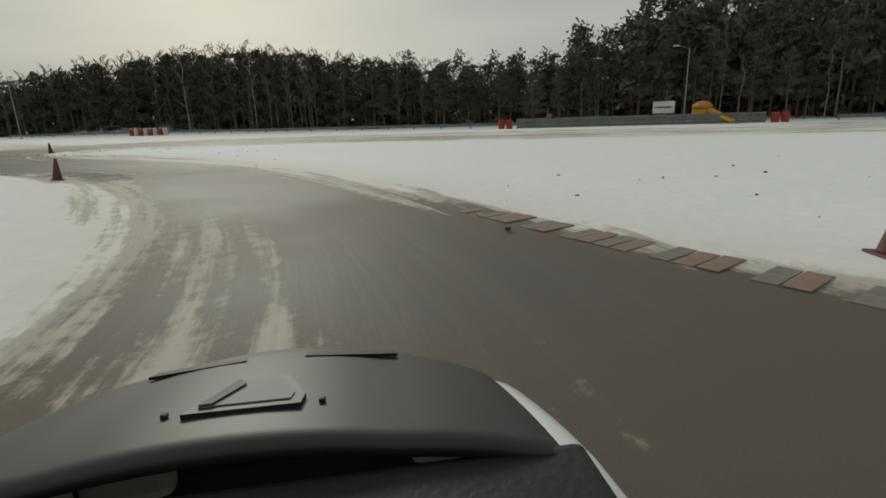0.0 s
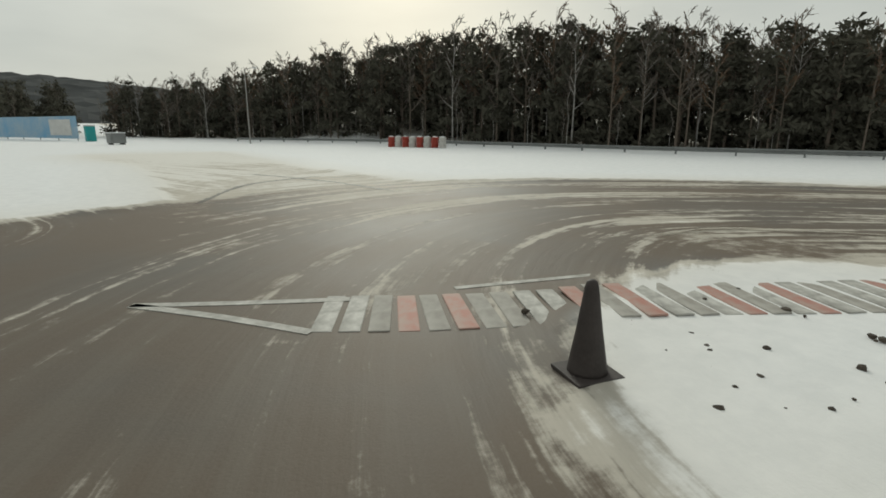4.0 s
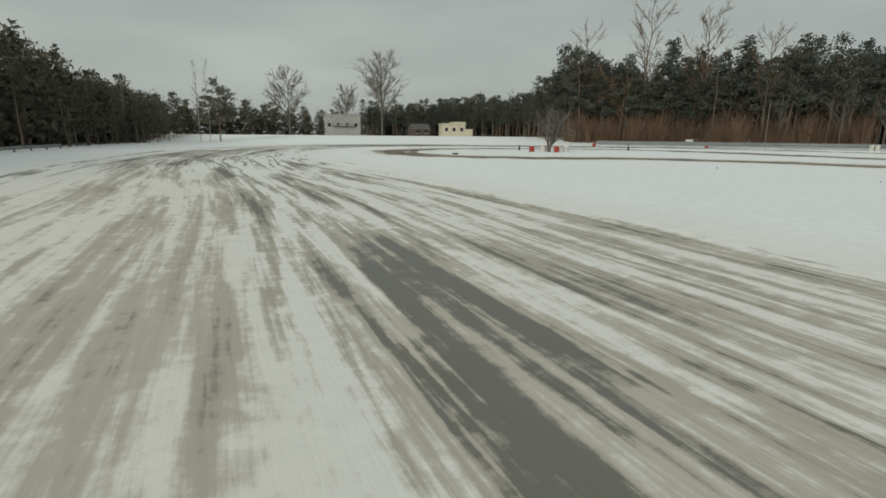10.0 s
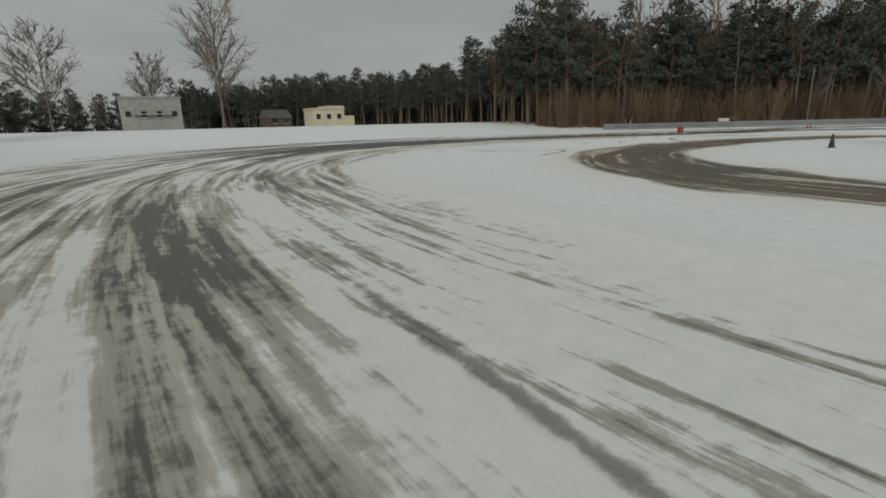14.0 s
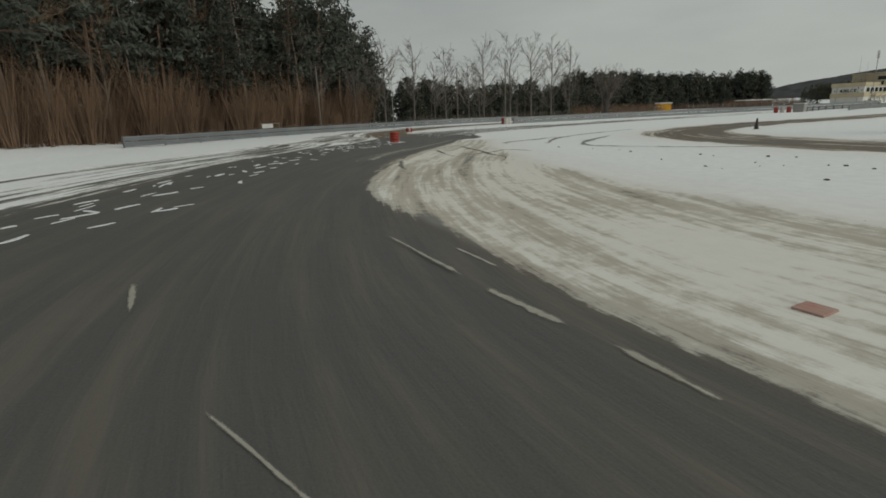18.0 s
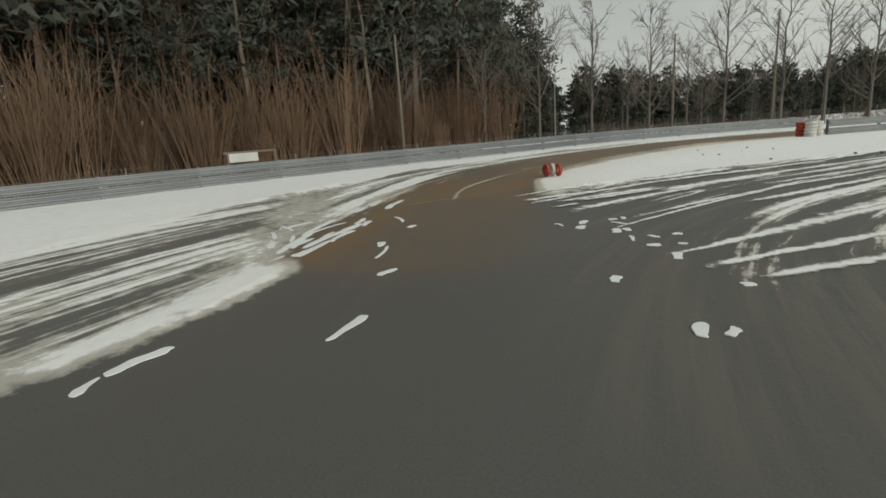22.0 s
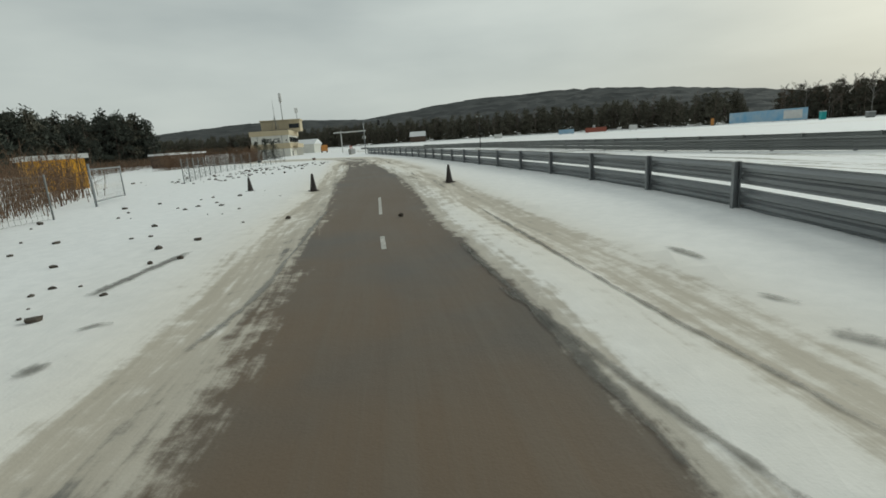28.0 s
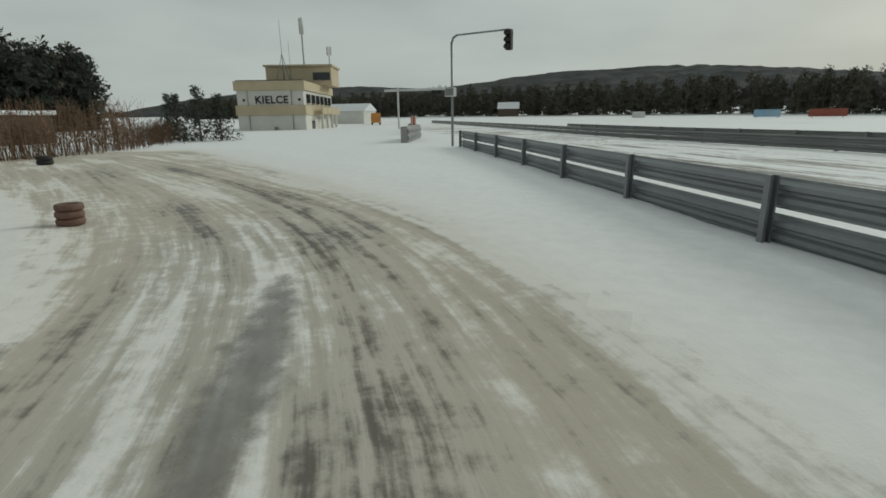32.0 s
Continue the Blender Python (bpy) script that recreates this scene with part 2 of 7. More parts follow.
CLOD = mat("earth_clod", (0.09, 0.075, 0.06), 0.95, scale=6, fine=30, vary=0.5)
CREAM = mat("cream_render", (0.52, 0.44, 0.30), 0.85, scale=0.5, fine=6, vary=0.2)
WALLWHITE = mat("white_render", (0.66, 0.65, 0.60), 0.85, scale=0.5, fine=6, vary=0.15)
HOUSEWALL = mat("pale_house_render", (0.58, 0.52, 0.40), 0.85, scale=0.5, fine=6, vary=0.18)
DARKGLASS = mat("dark_window_glass", (0.03, 0.035, 0.04), 0.12, scale=0.5, fine=3, vary=0.3, bump=0, spec=0.6)
BLACK = mat("black_lettering", (0.02, 0.02, 0.022), 0.6, scale=3, fine=20, vary=0.2)
ROOF = mat("dark_roof_felt", (0.12, 0.11, 0.105), 0.85, scale=0.7, fine=12, vary=0.3)
CONCRETE = mat("weathered_concrete", (0.33, 0.32, 0.30), 0.85, scale=1, fine=18, vary=0.3)
YELLOW = mat("yellow_plastic", (0.72, 0.36, 0.03), 0.5, scale=1, fine=15, vary=0.25)
TEAL = mat("teal_plastic", (0.03, 0.33, 0.33), 0.45, scale=1.5, fine=15, vary=0.25)
BLUE = mat("blue_print", (0.06, 0.24, 0.42), 0.5, scale=0.35, fine=2.5, vary=0.6, tint=(0.45, 0.52, 0.55))
BOARD = mat("white_board", (0.62, 0.62, 0.6), 0.6, scale=1.2, fine=15, vary=0.2)
WOODPLANK = mat("grey_wood", (0.2, 0.17, 0.14), 0.85, scale=2, fine=20, vary=0.35)
MESHWIRE = mat("fence_wire", (0.20, 0.205, 0.2), 0.6, 0.5, scale=2, fine=20, vary=0.25)
HOODBLACK = mat("matt_black_bonnet", (0.030, 0.029, 0.027), 0.5, scale=1.5, fine=60, vary=0.25, bump=0.02, spec=0.5)
CARWHITE = mat("white_car_paint", (0.72, 0.73, 0.72), 0.25, scale=1.5, fine=30, vary=0.08, bump=0, spec=0.5)
TRIM = mat("black_trim_plastic", (0.016, 0.016, 0.017), 0.55, scale=4, fine=50, vary=0.3)
SCOOP = mat("scoop_mesh", (0.22, 0.218, 0.21), 0.6, scale=4, fine=30, vary=0.2, bump=0.0)
LAMPGLASS = mat("dull_lens", (0.06, 0.05, 0.045), 0.25, scale=4, fine=30, vary=0.3)
ORANGE = mat("orange_paint", (0.55, 0.24, 0.06), 0.55, scale=2, fine=20, vary=0.3)
SHEDBROWN = mat("weathered_brown_boards", (0.105, 0.075, 0.058), 0.85, scale=2, fine=20, vary=0.45)
RUSTRED = mat("rust_red_paint", (0.30, 0.09, 0.06), 0.7, scale=2, fine=20, vary=0.35)


# ---------------------------------------------------------------- small tools
def mesh_of(name, verts, faces, *mats, smooth=False, index=None):
    me = bpy.data.meshes.new(name)
    me.from_pydata([tuple(v) for v in verts], [], faces)
    for m in mats:
        me.materials.append(m)
    if index is not None:
        me.polygons.foreach_set("material_index", np.asarray(index, dtype=np.int32))
    if smooth:
        me.polygons.foreach_set("use_smooth", [True] * len(me.polygons))
    me.update()
    return me


def thing(name, x, y, z=0.0, rz=0.0, label="", category="", group="", kind=""):
    ob = new(name)
    ob.empty_display_size = 0.3
    ob.matrix_world = pose(x, y, z, 0, 0, rz)
    return tagged(ob, label, category, group, kind)


def part(name, data, parent, material=None, label="", at=None):
    """Links a bmesh or a mesh as one part under its thing (or part)."""
    if isinstance(data, bmesh.types.BMesh):
        me = bpy.data.meshes.new(name)
        data.to_mesh(me)
        data.free()
        me.materials.append(material)
    else:
        me = data
    ob = new(name, me)
    ob.parent = parent
    if at is not None:
        ob.matrix_local = at
    return tagged(ob, label)


def box(sx, sy, sz, x=0, y=0, z=0, bevel=0.0, bm=None, rz=0.0):
    """A box with its base at z, edges taken off where bevel is given."""
    bm = bm or bmesh.new()
    made = bmesh.ops.create_cube(bm, size=1.0, matrix=pose(x, y, z + sz / 2, 0, 0, rz) @ Matrix.Diagonal((sx, sy, sz, 1)))
    if bevel:
        edges = list({e for v in made["verts"] for e in v.link_edges})
        bmesh.ops.bevel(bm, geom=edges, offset=bevel, segments=2, affect="EDGES", profile=0.6)
    return bm


def lathe(profile, steps=14, bm=None, m=None):
    """A turned body from (radius, height) pairs."""
    bm = bm or bmesh.new()
    m = m or Matrix()
    rings = []
    for r, h in profile:
        rings.append([bm.verts.new(m @ Vector((r * math.cos(k * math.tau / steps), r * math.sin(k * math.tau / steps), h))) for k in range(steps)])
    for a, b in zip(rings, rings[1:]):
        for k in range(steps):
            bm.faces.new((a[k], a[(k + 1) % steps], b[(k + 1) % steps], b[k]))
    for ring, flip in ((rings[0], True), (rings[-1], False)):
        if profile[0 if flip else -1][0] > 0.004:
            bm.faces.new(ring[::-1] if flip else ring)
    for f in bm.faces:
        f.smooth = True
    return bm


def tube(a, b, r, bm=None, r2=None, steps=7):
    bm = bm or bmesh.new()
    a, b = Vector(a), Vector(b)
    m = Matrix.Translation(a) @ (b - a).to_track_quat("Z", "Y").to_matrix().to_4x4()
    return lathe([(r, 0), (r if r2 is None else r2, (b - a).length)], steps, bm, m)


def smooth_line(pts, step=1.0):
    """A rounded line through the given points, cut every step metres."""
    p = np.array(pts, float)
    out = []
    for k in range(len(p) - 1):
        p0, p1, p2, p3 = p[max(k - 1, 0)], p[k], p[k + 1], p[min(k + 2, len(p) - 1)]
        n = max(2, int(np.linalg.norm(p2 - p1) / step))
        for s in np.linspace(0, 1, n, endpoint=False):
            out.append(0.5 * (2 * p1 + (p2 - p0) * s + (2 * p0 - 5 * p1 + 4 * p2 - p3) * s * s + (3 * p1 - p0 - 3 * p2 + p3) * s ** 3))
    out.append(p[-1])
    return np.array(out)


# ---------------------------------------------------------------- the lie of the land
def rise(x, y):
    """The ground's height: level round the circuit, rising into the woods in the west and far to the north."""
    x, y = np.asarray(x, float), np.asarray(y, float)
    west = np.clip((-x - 104 - np.clip(y - 95, 0, 60) * 0.45) / 55, 0, 1) * np.clip((y + 30) / 60, 0, 1) * np.clip((200 - y) / 50, 0, 1)
    north = np.clip((y - 203) / 26, 0, 1) * np.clip((6 - x) / 40, 0, 1)
    south = np.clip((-60 - y) / 300, 0, 1)
    knoll = np.clip(1 - np.hypot(x + 120, y + 20) / 46, 0, 1)
    return 6.0 * west ** 1.2 + 1.7 * north + 5.0 * south + 8.0 * knoll


# the lines that the wheels follow: the whole way driven, the main straight, the inner loop and a far track
FLOW = [
    [(-24, 122), (-30.5, 117), (-36, 112.3), (-41.5, 106), (-45, 99), (-46.8, 92), (-46.8, 84), (-45.8, 76), (-46.5, 69), (-50, 63.5), (-56, 61.5), (-62, 65), (-67, 71.5), (-71.5, 80), (-76, 91), (-80.5, 103), (-85.5, 114.5), (-90, 126), (-93, 138), (-95, 150), (-95, 162), (-91.5, 173), (-85, 181.5),
     (-77, 186), (-69, 187.3), (-60.5, 186.8), (-52, 184.6), (-43, 181.7), (-35, 181.6), (-27, 182.6), (-19, 182.2), (-12, 179.3), (-5, 174), (1, 168), (5.5, 158.5), (9.5, 148.5), (13, 140), (16, 132), (18.5, 126.5), (22.3, 117), (26.5, 107.5), (30.2, 99.5), (33.8, 92), (37.2, 82.5), (39.5, 78.5), (43.2, 72), (48, 67), (56, 62.3), (68, 56.5)],
    [(-39, 180), (-32, 178.3), (-26, 173.5), (-19, 164.3), (-11.5, 150.5), (-5, 137), (2, 122), (9.3, 106), (17, 90.5), (24.3, 76), (31.2, 63.5), (38.2, 52.5), (47.2, 39.5), (60, 18.5), (85, -19.5), (120, -73)],
    [(-37.5, 112.5), (-42.5, 119.5), (-49, 127), (-57, 131.2), (-66, 132), (-73, 135.2), (-77, 141), (-78, 149), (-75.5, 156), (-70, 161.5), (-63, 164), (-55, 165), (-48, 163.8), (-42, 159.2), (-37.5, 151), (-33.5, 139), (-29, 126), (-22, 112)],
    [(-43, 58), (-36, 40), (-22, 22), (0, 2), (30, -30), (60, -70)],
]
# roads: centre line, half width to the left and right of its direction, snow cover, dirt, streakiness, rank where roads cross;
# a tuple gives the value at even steps along the road
ROADS = [
    # entry bend, down to the cones
    ([(-33.8, 114.5), (-38.0, 111.8), (-41.5, 107.7), (-43.8, 102.7), (-45.5, 97.3), (-46.5, 91.8), (-46.5, 86.2), (-46.0, 80.6), (-44.8, 75.1), (-43.8, 69.6), (-43.2, 64.0)], (7.5, 4.9, 3.5, 2.7, 2.5, 2.8, 3.1, 3.3, 3.9, 4.8, 5.2), (7.5, 4.9, 3.5, 2.7, 2.5, 2.8, 3.1, 3.3, 3.9, 4.8, 5.2), 0.12, 0.55, 0.22, 1.0),
    # slushy rims inside and outside the entry bend
    ([(-36.9, 110.2), (-39.5, 106.2), (-41.4, 101.9), (-42.9, 97.4), (-44.1, 92.7), (-44.2, 88.0)], (1.5, 1.3, 1.3, 1.3, 1.1, 0.6), (1.5, 1.3, 1.3, 1.3, 1.1, 0.6), (0.66, 0.66, 0.62, 0.5), 0.8, 0.42, 0.9),
    ([(-43.5, 113.0), (-45.1, 107.0), (-47.1, 101.1), (-48.9, 95.2), (-50.0, 89.1), (-50.1, 82.9), (-49.6, 76.7), (-49.0, 70.5)], (0.5, 0.5, 0.8, 0.7, 0.8, 1.1, 1.1, 0.9), (0.5, 0.5, 0.8, 0.7, 0.8, 1.1, 1.1, 0.9), (0.55, 0.6, 0.58, 0.55), 0.8, 0.5, 0.9),
    # slush over the kerb inside the entry bend
    ([(-45.0, 92.0), (-45.3, 90.3), (-45.3, 88.5), (-44.9, 86.8), (-44.2, 85.2)], (0.8, 0.9, 0.9, 0.8, 0.7), (0.8, 0.9, 0.9, 0.8, 0.7), 0.40, 0.8, 0.45, 1.5),
    # the wet apex of the hairpin
    ([(-43.6, 70.2), (-44.1, 66.2), (-46.3, 62.8), (-50.0, 61.2), (-54.0, 60.7), (-57.8, 61.8), (-61.1, 64.1), (-63.8, 67.1), (-66.2, 70.5)], (5.2, 5.8, 6.0, 5.6, 5.8, 6.0, 5.8, 5.3, 5.1), (5.2, 5.8, 6.0, 5.6, 5.8, 6.0, 5.8, 5.3, 5.1), (0.12, 0.14, 0.2, 0.26, 0.36), 0.7, 0.42, 1.25),
    # slushy way from the hairpin to the paddock
    ([(-52.7, 56.8), (-52.6, 51.2), (-52.5, 45.7), (-52.6, 40.1), (-52.0, 34.5), (-51.5, 29.0)], (4.4, 3.6, 3.3, 3.5, 4.1, 4.6), (4.4, 3.6, 3.3, 3.5, 4.1, 4.6), (0.5, 0.62, 0.68, 0.72, 0.78), 0.85, 0.4, 0.95),
    # slush left beside the way into the hairpin
    ([(-43.2, 80.0), (-42.8, 77.2), (-42.0, 74.5), (-41.3, 71.8), (-40.7, 69.1), (-40.6, 66.3), (-41.1, 63.5), (-41.8, 60.8)], (0.6, 0.9, 1.3, 1.6, 2.0, 2.2, 2.2, 2.3), (0.6, 0.9, 1.3, 1.6, 2.0, 2.2, 2.2, 2.3), (0.5, 0.5, 0.48, 0.46, 0.44), 0.75, 0.5, 1.6),
    # out of the hairpin and along the western wood
    ([(-61.1, 65.5), (-67.1, 73.8), (-71.6, 82.9), (-75.7, 92.2), (-80.0, 101.4), (-84.1, 110.7), (-88.1, 120.1), (-91.7, 129.6), (-94.0, 139.5), (-95.2, 149.6), (-95.4, 159.7), (-93.5, 169.5), (-88.8, 178.5)], (6.1, 6.6, 6.8, 7.1, 7.4, 7.9, 8.5, 8.6, 8.6, 8.8, 8.8, 9.2, 9.8), (6.1, 6.6, 6.8, 7.1, 7.4, 7.9, 8.5, 8.6, 8.6, 8.8, 8.8, 9.2, 9.8), (0.32, 0.46, 0.60, 0.66, 0.70, 0.70, 0.66, 0.62), (0.8, 0.7, 0.6, 0.4, 0.25, 0.25, 0.4, 0.5), (0.5, 0.58, 0.55, 0.6, 0.62, 0.6, 0.6, 0.6), 1.0),
    # grey swept lane on the outside of the western bend, brown slush before it and the dark lane out of the hairpin
    ([(-89.8, 113.0), (-92.4, 123.7), (-94.4, 134.6), (-95.6, 145.7), (-96.0, 156.9), (-95.2, 168.0)], (1.8, 3.6, 4.3, 4.6, 4.8, 4.7), (1.8, 3.6, 4.3, 4.6, 4.8, 4.7), (0.54, 0.46, 0.42, 0.42, 0.47, 0.53), 0.5, (0.36, 0.36, 0.36, 0.5, 0.6), 1.5),
    ([(-69.0, 69.8), (-73.2, 77.9), (-76.9, 86.4), (-80.7, 94.8), (-84.4, 103.3), (-88.5, 111.5)], (1.7, 2.1, 2.6, 3.0, 3.4, 3.8), (1.7, 2.1, 2.6, 3.0, 3.4, 3.8), 0.64, 0.85, 0.3, 1.6),
    ([(-59.8, 64.5), (-63.6, 69.3), (-66.6, 74.7), (-68.9, 80.5), (-71.0, 86.2)], (2.4, 2.7, 2.6, 2.3, 1.8), (2.4, 2.7, 2.6, 2.3, 1.8), (0.12, 0.22, 0.44, 0.56), 0.5, 0.45, 1.4),
    # slushy inside of the northern bend
    ([(-88.9, 159.1), (-87.2, 165.1), (-84.3, 170.6), (-80.2, 175.2), (-74.8, 178.2), (-68.8, 180.0), (-62.6, 180.8), (-56.4, 180.3), (-50.4, 179.0), (-44.5, 177.0)], (1.1, 1.8, 2.4, 2.7, 3.0, 3.0, 3.2, 2.9, 1.9, 1.1), (1.1, 1.8, 2.4, 2.7, 3.0, 3.0, 3.2, 2.9, 1.9, 1.1), (0.66, 0.66, 0.65, 0.63, 0.63, 0.66), (0.5, 0.6, 0.8, 1.0, 1.0, 0.95), (0.42, 0.42, 0.36, 0.34, 0.36, 0.4), 1.6),
    # white streaks left on the outside of the bend
    ([(-97.0, 180.0), (-90.1, 188.7), (-80.6, 194.2), (-69.9, 195.6), (-58.9, 194.0), (-48.2, 191.3), (-37.7, 187.8), (-26.7, 186.8), (-16.0, 184.6), (-6.5, 178.9), (1.4, 171.3), (7.0, 161.8)], (3.6, 3.5, 4.3, 4.7, 4.0, 3.2, 3.4, 2.9, 2.3, 2.1, 2.3, 2.7), (3.6, 3.5, 4.3, 4.7, 4.0, 3.2, 3.4, 2.9, 2.3, 2.1, 2.3, 2.7), (0.6, 0.5, 0.48, 0.46, 0.48, 0.54, 0.62, 0.7), 0.15, 0.9, 1.0),
    # northern bend, swept to the asphalt
    ([(-93.0, 171.5), (-90.2, 176.3), (-86.6, 180.5), (-81.8, 183.4), (-76.6, 185.3), (-71.3, 187.0), (-65.8, 187.7), (-60.2, 187.2), (-54.8, 186.3), (-49.5, 184.6), (-44.5, 182.3), (-39.2, 180.8), (-33.7, 180.7), (-28.3, 181.9)], (4.3, 4.2, 4.6, 4.5, 4.7, 4.6, 4.1, 3.8, 4.1, 4.3, 4.0, 3.6, 2.8, 1.7), (4.3, 4.2, 4.6, 4.5, 4.7, 4.6, 4.1, 3.8, 4.1, 4.3, 4.0, 3.6, 2.8, 1.7), (0.6, 0.3, 0.05, 0.03, 0.03, 0.03, 0.03, 0.02, 0.02), (0.12, 0.12, 0.12, 0.12, 0.2, 0.38), (0.6, 0.55, 0.34, 0.3, 0.28, 0.26), 2.0),
    # pit entry, brown with grit
    ([(-32.0, 182.2), (-25.6, 182.6), (-19.3, 182.4), (-13.3, 180.2), (-7.9, 176.9), (-3.0, 172.8), (0.8, 167.7), (3.6, 162.0), (6.3, 156.2), (8.7, 150.3), (10.8, 144.3), (13.0, 138.2)], (2.3, 2.3, 2.2, 2.4, 2.4, 2.6, 2.8, 2.7, 2.5, 2.2, 2.0, 1.8), (2.3, 2.3, 2.2, 2.4, 2.4, 2.6, 2.8, 2.7, 2.5, 2.2, 2.0, 1.8), 0.05, 1.0, 0.34, 2.2),
    # slush between the pit entry and the snow
    ([(-21.8, 180.6), (-17.5, 179.3), (-13.6, 177.2), (-10.0, 174.7), (-6.6, 171.8), (-3.8, 168.5), (-1.5, 164.7), (0.4, 160.7), (2.2, 156.7)], (0.4, 0.8, 0.9, 1.0, 1.0, 1.1, 1.2, 1.2, 1.1), (0.4, 0.8, 0.9, 1.0, 1.0, 1.1, 1.2, 1.2, 1.1), (0.3, 0.44, 0.54, 0.57, 0.58, 0.58), 1.0, 0.24, 1.4),
    # pit road: its swept asphalt, running out into slush, and the dirty banks on both sides
    ([(8.4, 151.7), (10.9, 143.9), (14.0, 136.3), (17.2, 128.8), (20.4, 121.2), (23.6, 113.7), (27.0, 106.2), (30.5, 98.7), (34.1, 91.4), (37.9, 84.1)], (2.3, 1.9, 1.7, 1.6, 1.7, 1.7, 1.6, 1.4, 1.2, 0.9), (2.3, 1.9, 1.7, 1.6, 1.7, 1.7, 1.6, 1.4, 1.2, 0.9), (0.03, 0.03, 0.04, 0.05, 0.06, 0.09, 0.2), (0.85, 0.78, 0.68, 0.58, 0.45), (0.22, 0.22, 0.22, 0.24, 0.3), 1.6),
    ([(11.8, 149.2), (14.3, 141.8), (17.3, 134.5), (20.4, 127.3), (23.5, 120.1), (26.7, 112.8), (29.8, 105.7), (33.1, 98.5), (36.4, 91.4), (39.7, 84.2)], (0.5, 0.5, 0.5, 0.6, 0.5, 0.6, 0.6, 0.6, 0.6, 0.7), (0.5, 0.5, 0.5, 0.6, 0.5, 0.6, 0.6, 0.6, 0.6, 0.7), 0.6, 1.0, 0.3, 0.9),
    ([(5.2, 149.8), (8.2, 142.3), (11.3, 134.8), (14.6, 127.4), (17.7, 120.0), (20.9, 112.5), (24.1, 105.1), (27.6, 97.8), (31.3, 90.7), (35.0, 83.5)], (0.9, 0.8, 0.8, 0.8, 0.8, 0.9, 1.0, 1.2, 1.4, 1.5), (0.9, 0.8, 0.8, 0.8, 0.8, 0.9, 1.0, 1.2, 1.4, 1.5), (0.58, 0.6, 0.6, 0.6), 1.0, 0.36, 0.9),
    ([(33.0, 93.0), (36.5, 84.9), (40.5, 77.1), (45.3, 69.8), (52.4, 64.7), (60.2, 60.9), (68.0, 57.0)], (3.0, 2.9, 2.8, 2.7, 3.4, 4.4, 5.4), (3.0, 2.9, 2.8, 2.7, 3.4, 4.4, 5.4), (0.54, 0.55, 0.55, 0.56, 0.58), 0.95, 0.30, 1.0),
    # grey wheel lanes in the slush of the service road
    ([(37.8, 84.6), (40.5, 78.8), (43.7, 73.2), (47.9, 68.3)], (0.8, 0.8, 0.9, 1.0), (0.8, 0.8, 0.9, 1.0), (0.24, 0.38, 0.44, 0.48), 0.4, 0.4, 1.3),
    ([(33.5, 91.3), (37.2, 83.0), (41.1, 75.0), (46.3, 67.7), (53.6, 62.6)], (0.5, 0.6, 0.6, 0.6, 0.5), (0.5, 0.6, 0.6, 0.6, 0.5), 0.42, 0.5, 0.4, 1.15),
    # racing line splitting off to the main straight
    ([(-39.0, 179.1), (-35.2, 178.9), (-31.5, 178.2), (-28.4, 176.3), (-25.9, 173.5), (-23.6, 170.4), (-21.5, 167.3), (-19.4, 164.1), (-17.5, 160.8), (-15.7, 157.5), (-13.8, 154.2), (-12.0, 150.8)], (3.6, 3.6, 3.9, 4.1, 3.9, 3.8, 3.8, 3.7, 3.8, 3.8, 3.8, 3.8), (3.6, 3.6, 3.9, 4.1, 3.9, 3.8, 3.8, 3.7, 3.8, 3.8, 3.8, 3.8), (0.08, 0.12, 0.22, 0.32, 0.35, 0.36, 0.38, 0.42), 0.1, (0.3, 0.55, 0.9, 0.95, 0.95, 0.85), 1.25),
    ([(-12.6, 151.8), (-3.6, 133.9), (4.9, 115.7), (13.4, 97.4), (22.5, 79.5), (32.3, 61.9), (43.4, 45.1), (54.1, 28.1), (64.9, 11.1), (75.9, -5.7), (87.0, -22.5), (98.0, -39.3), (109.0, -56.2), (120.0, -73.0)], (3.8, 4.5, 4.7, 4.7, 4.9, 5.1, 5.1, 5.2, 5.3, 5.3, 5.3, 5.2, 5.1, 5.0), (3.8, 4.5, 4.7, 4.7, 4.9, 5.1, 5.1, 5.2, 5.3, 5.3, 5.3, 5.2, 5.1, 5.0), (0.42, 0.6, 0.7, 0.66, 0.6, 0.56, 0.55, 0.55, 0.55, 0.55, 0.58), 0.05, (0.8, 0.6, 0.6, 0.6, 0.7, 0.75, 0.7), 1.25),
    # the loop round the lone tree, to the north and to the south of it
    ([(-78, 149), (-75.5, 156), (-70, 161.5), (-63, 164), (-55, 165), (-48, 163.8), (-42, 159.2), (-37.5, 151), (-33.5, 139), (-29, 126), (-22, 112)], 2.7, 2.7, 0.2, 0.75, 0.4, 1.1),
    ([(-78, 149), (-77, 141), (-73, 135.2), (-66, 132), (-57, 131.2), (-49, 127), (-42.5, 119.5), (-37.5, 112.5)], 2.4, 2.4, 0.24, 0.75, 0.4, 1.1),
    # far service track
    ([(-43, 58), (-36, 40), (-22, 22), (0, 2), (30, -30), (60, -70)], 2.2, 2.2, 0.64, 0.3, 0.5, 1.0),
]


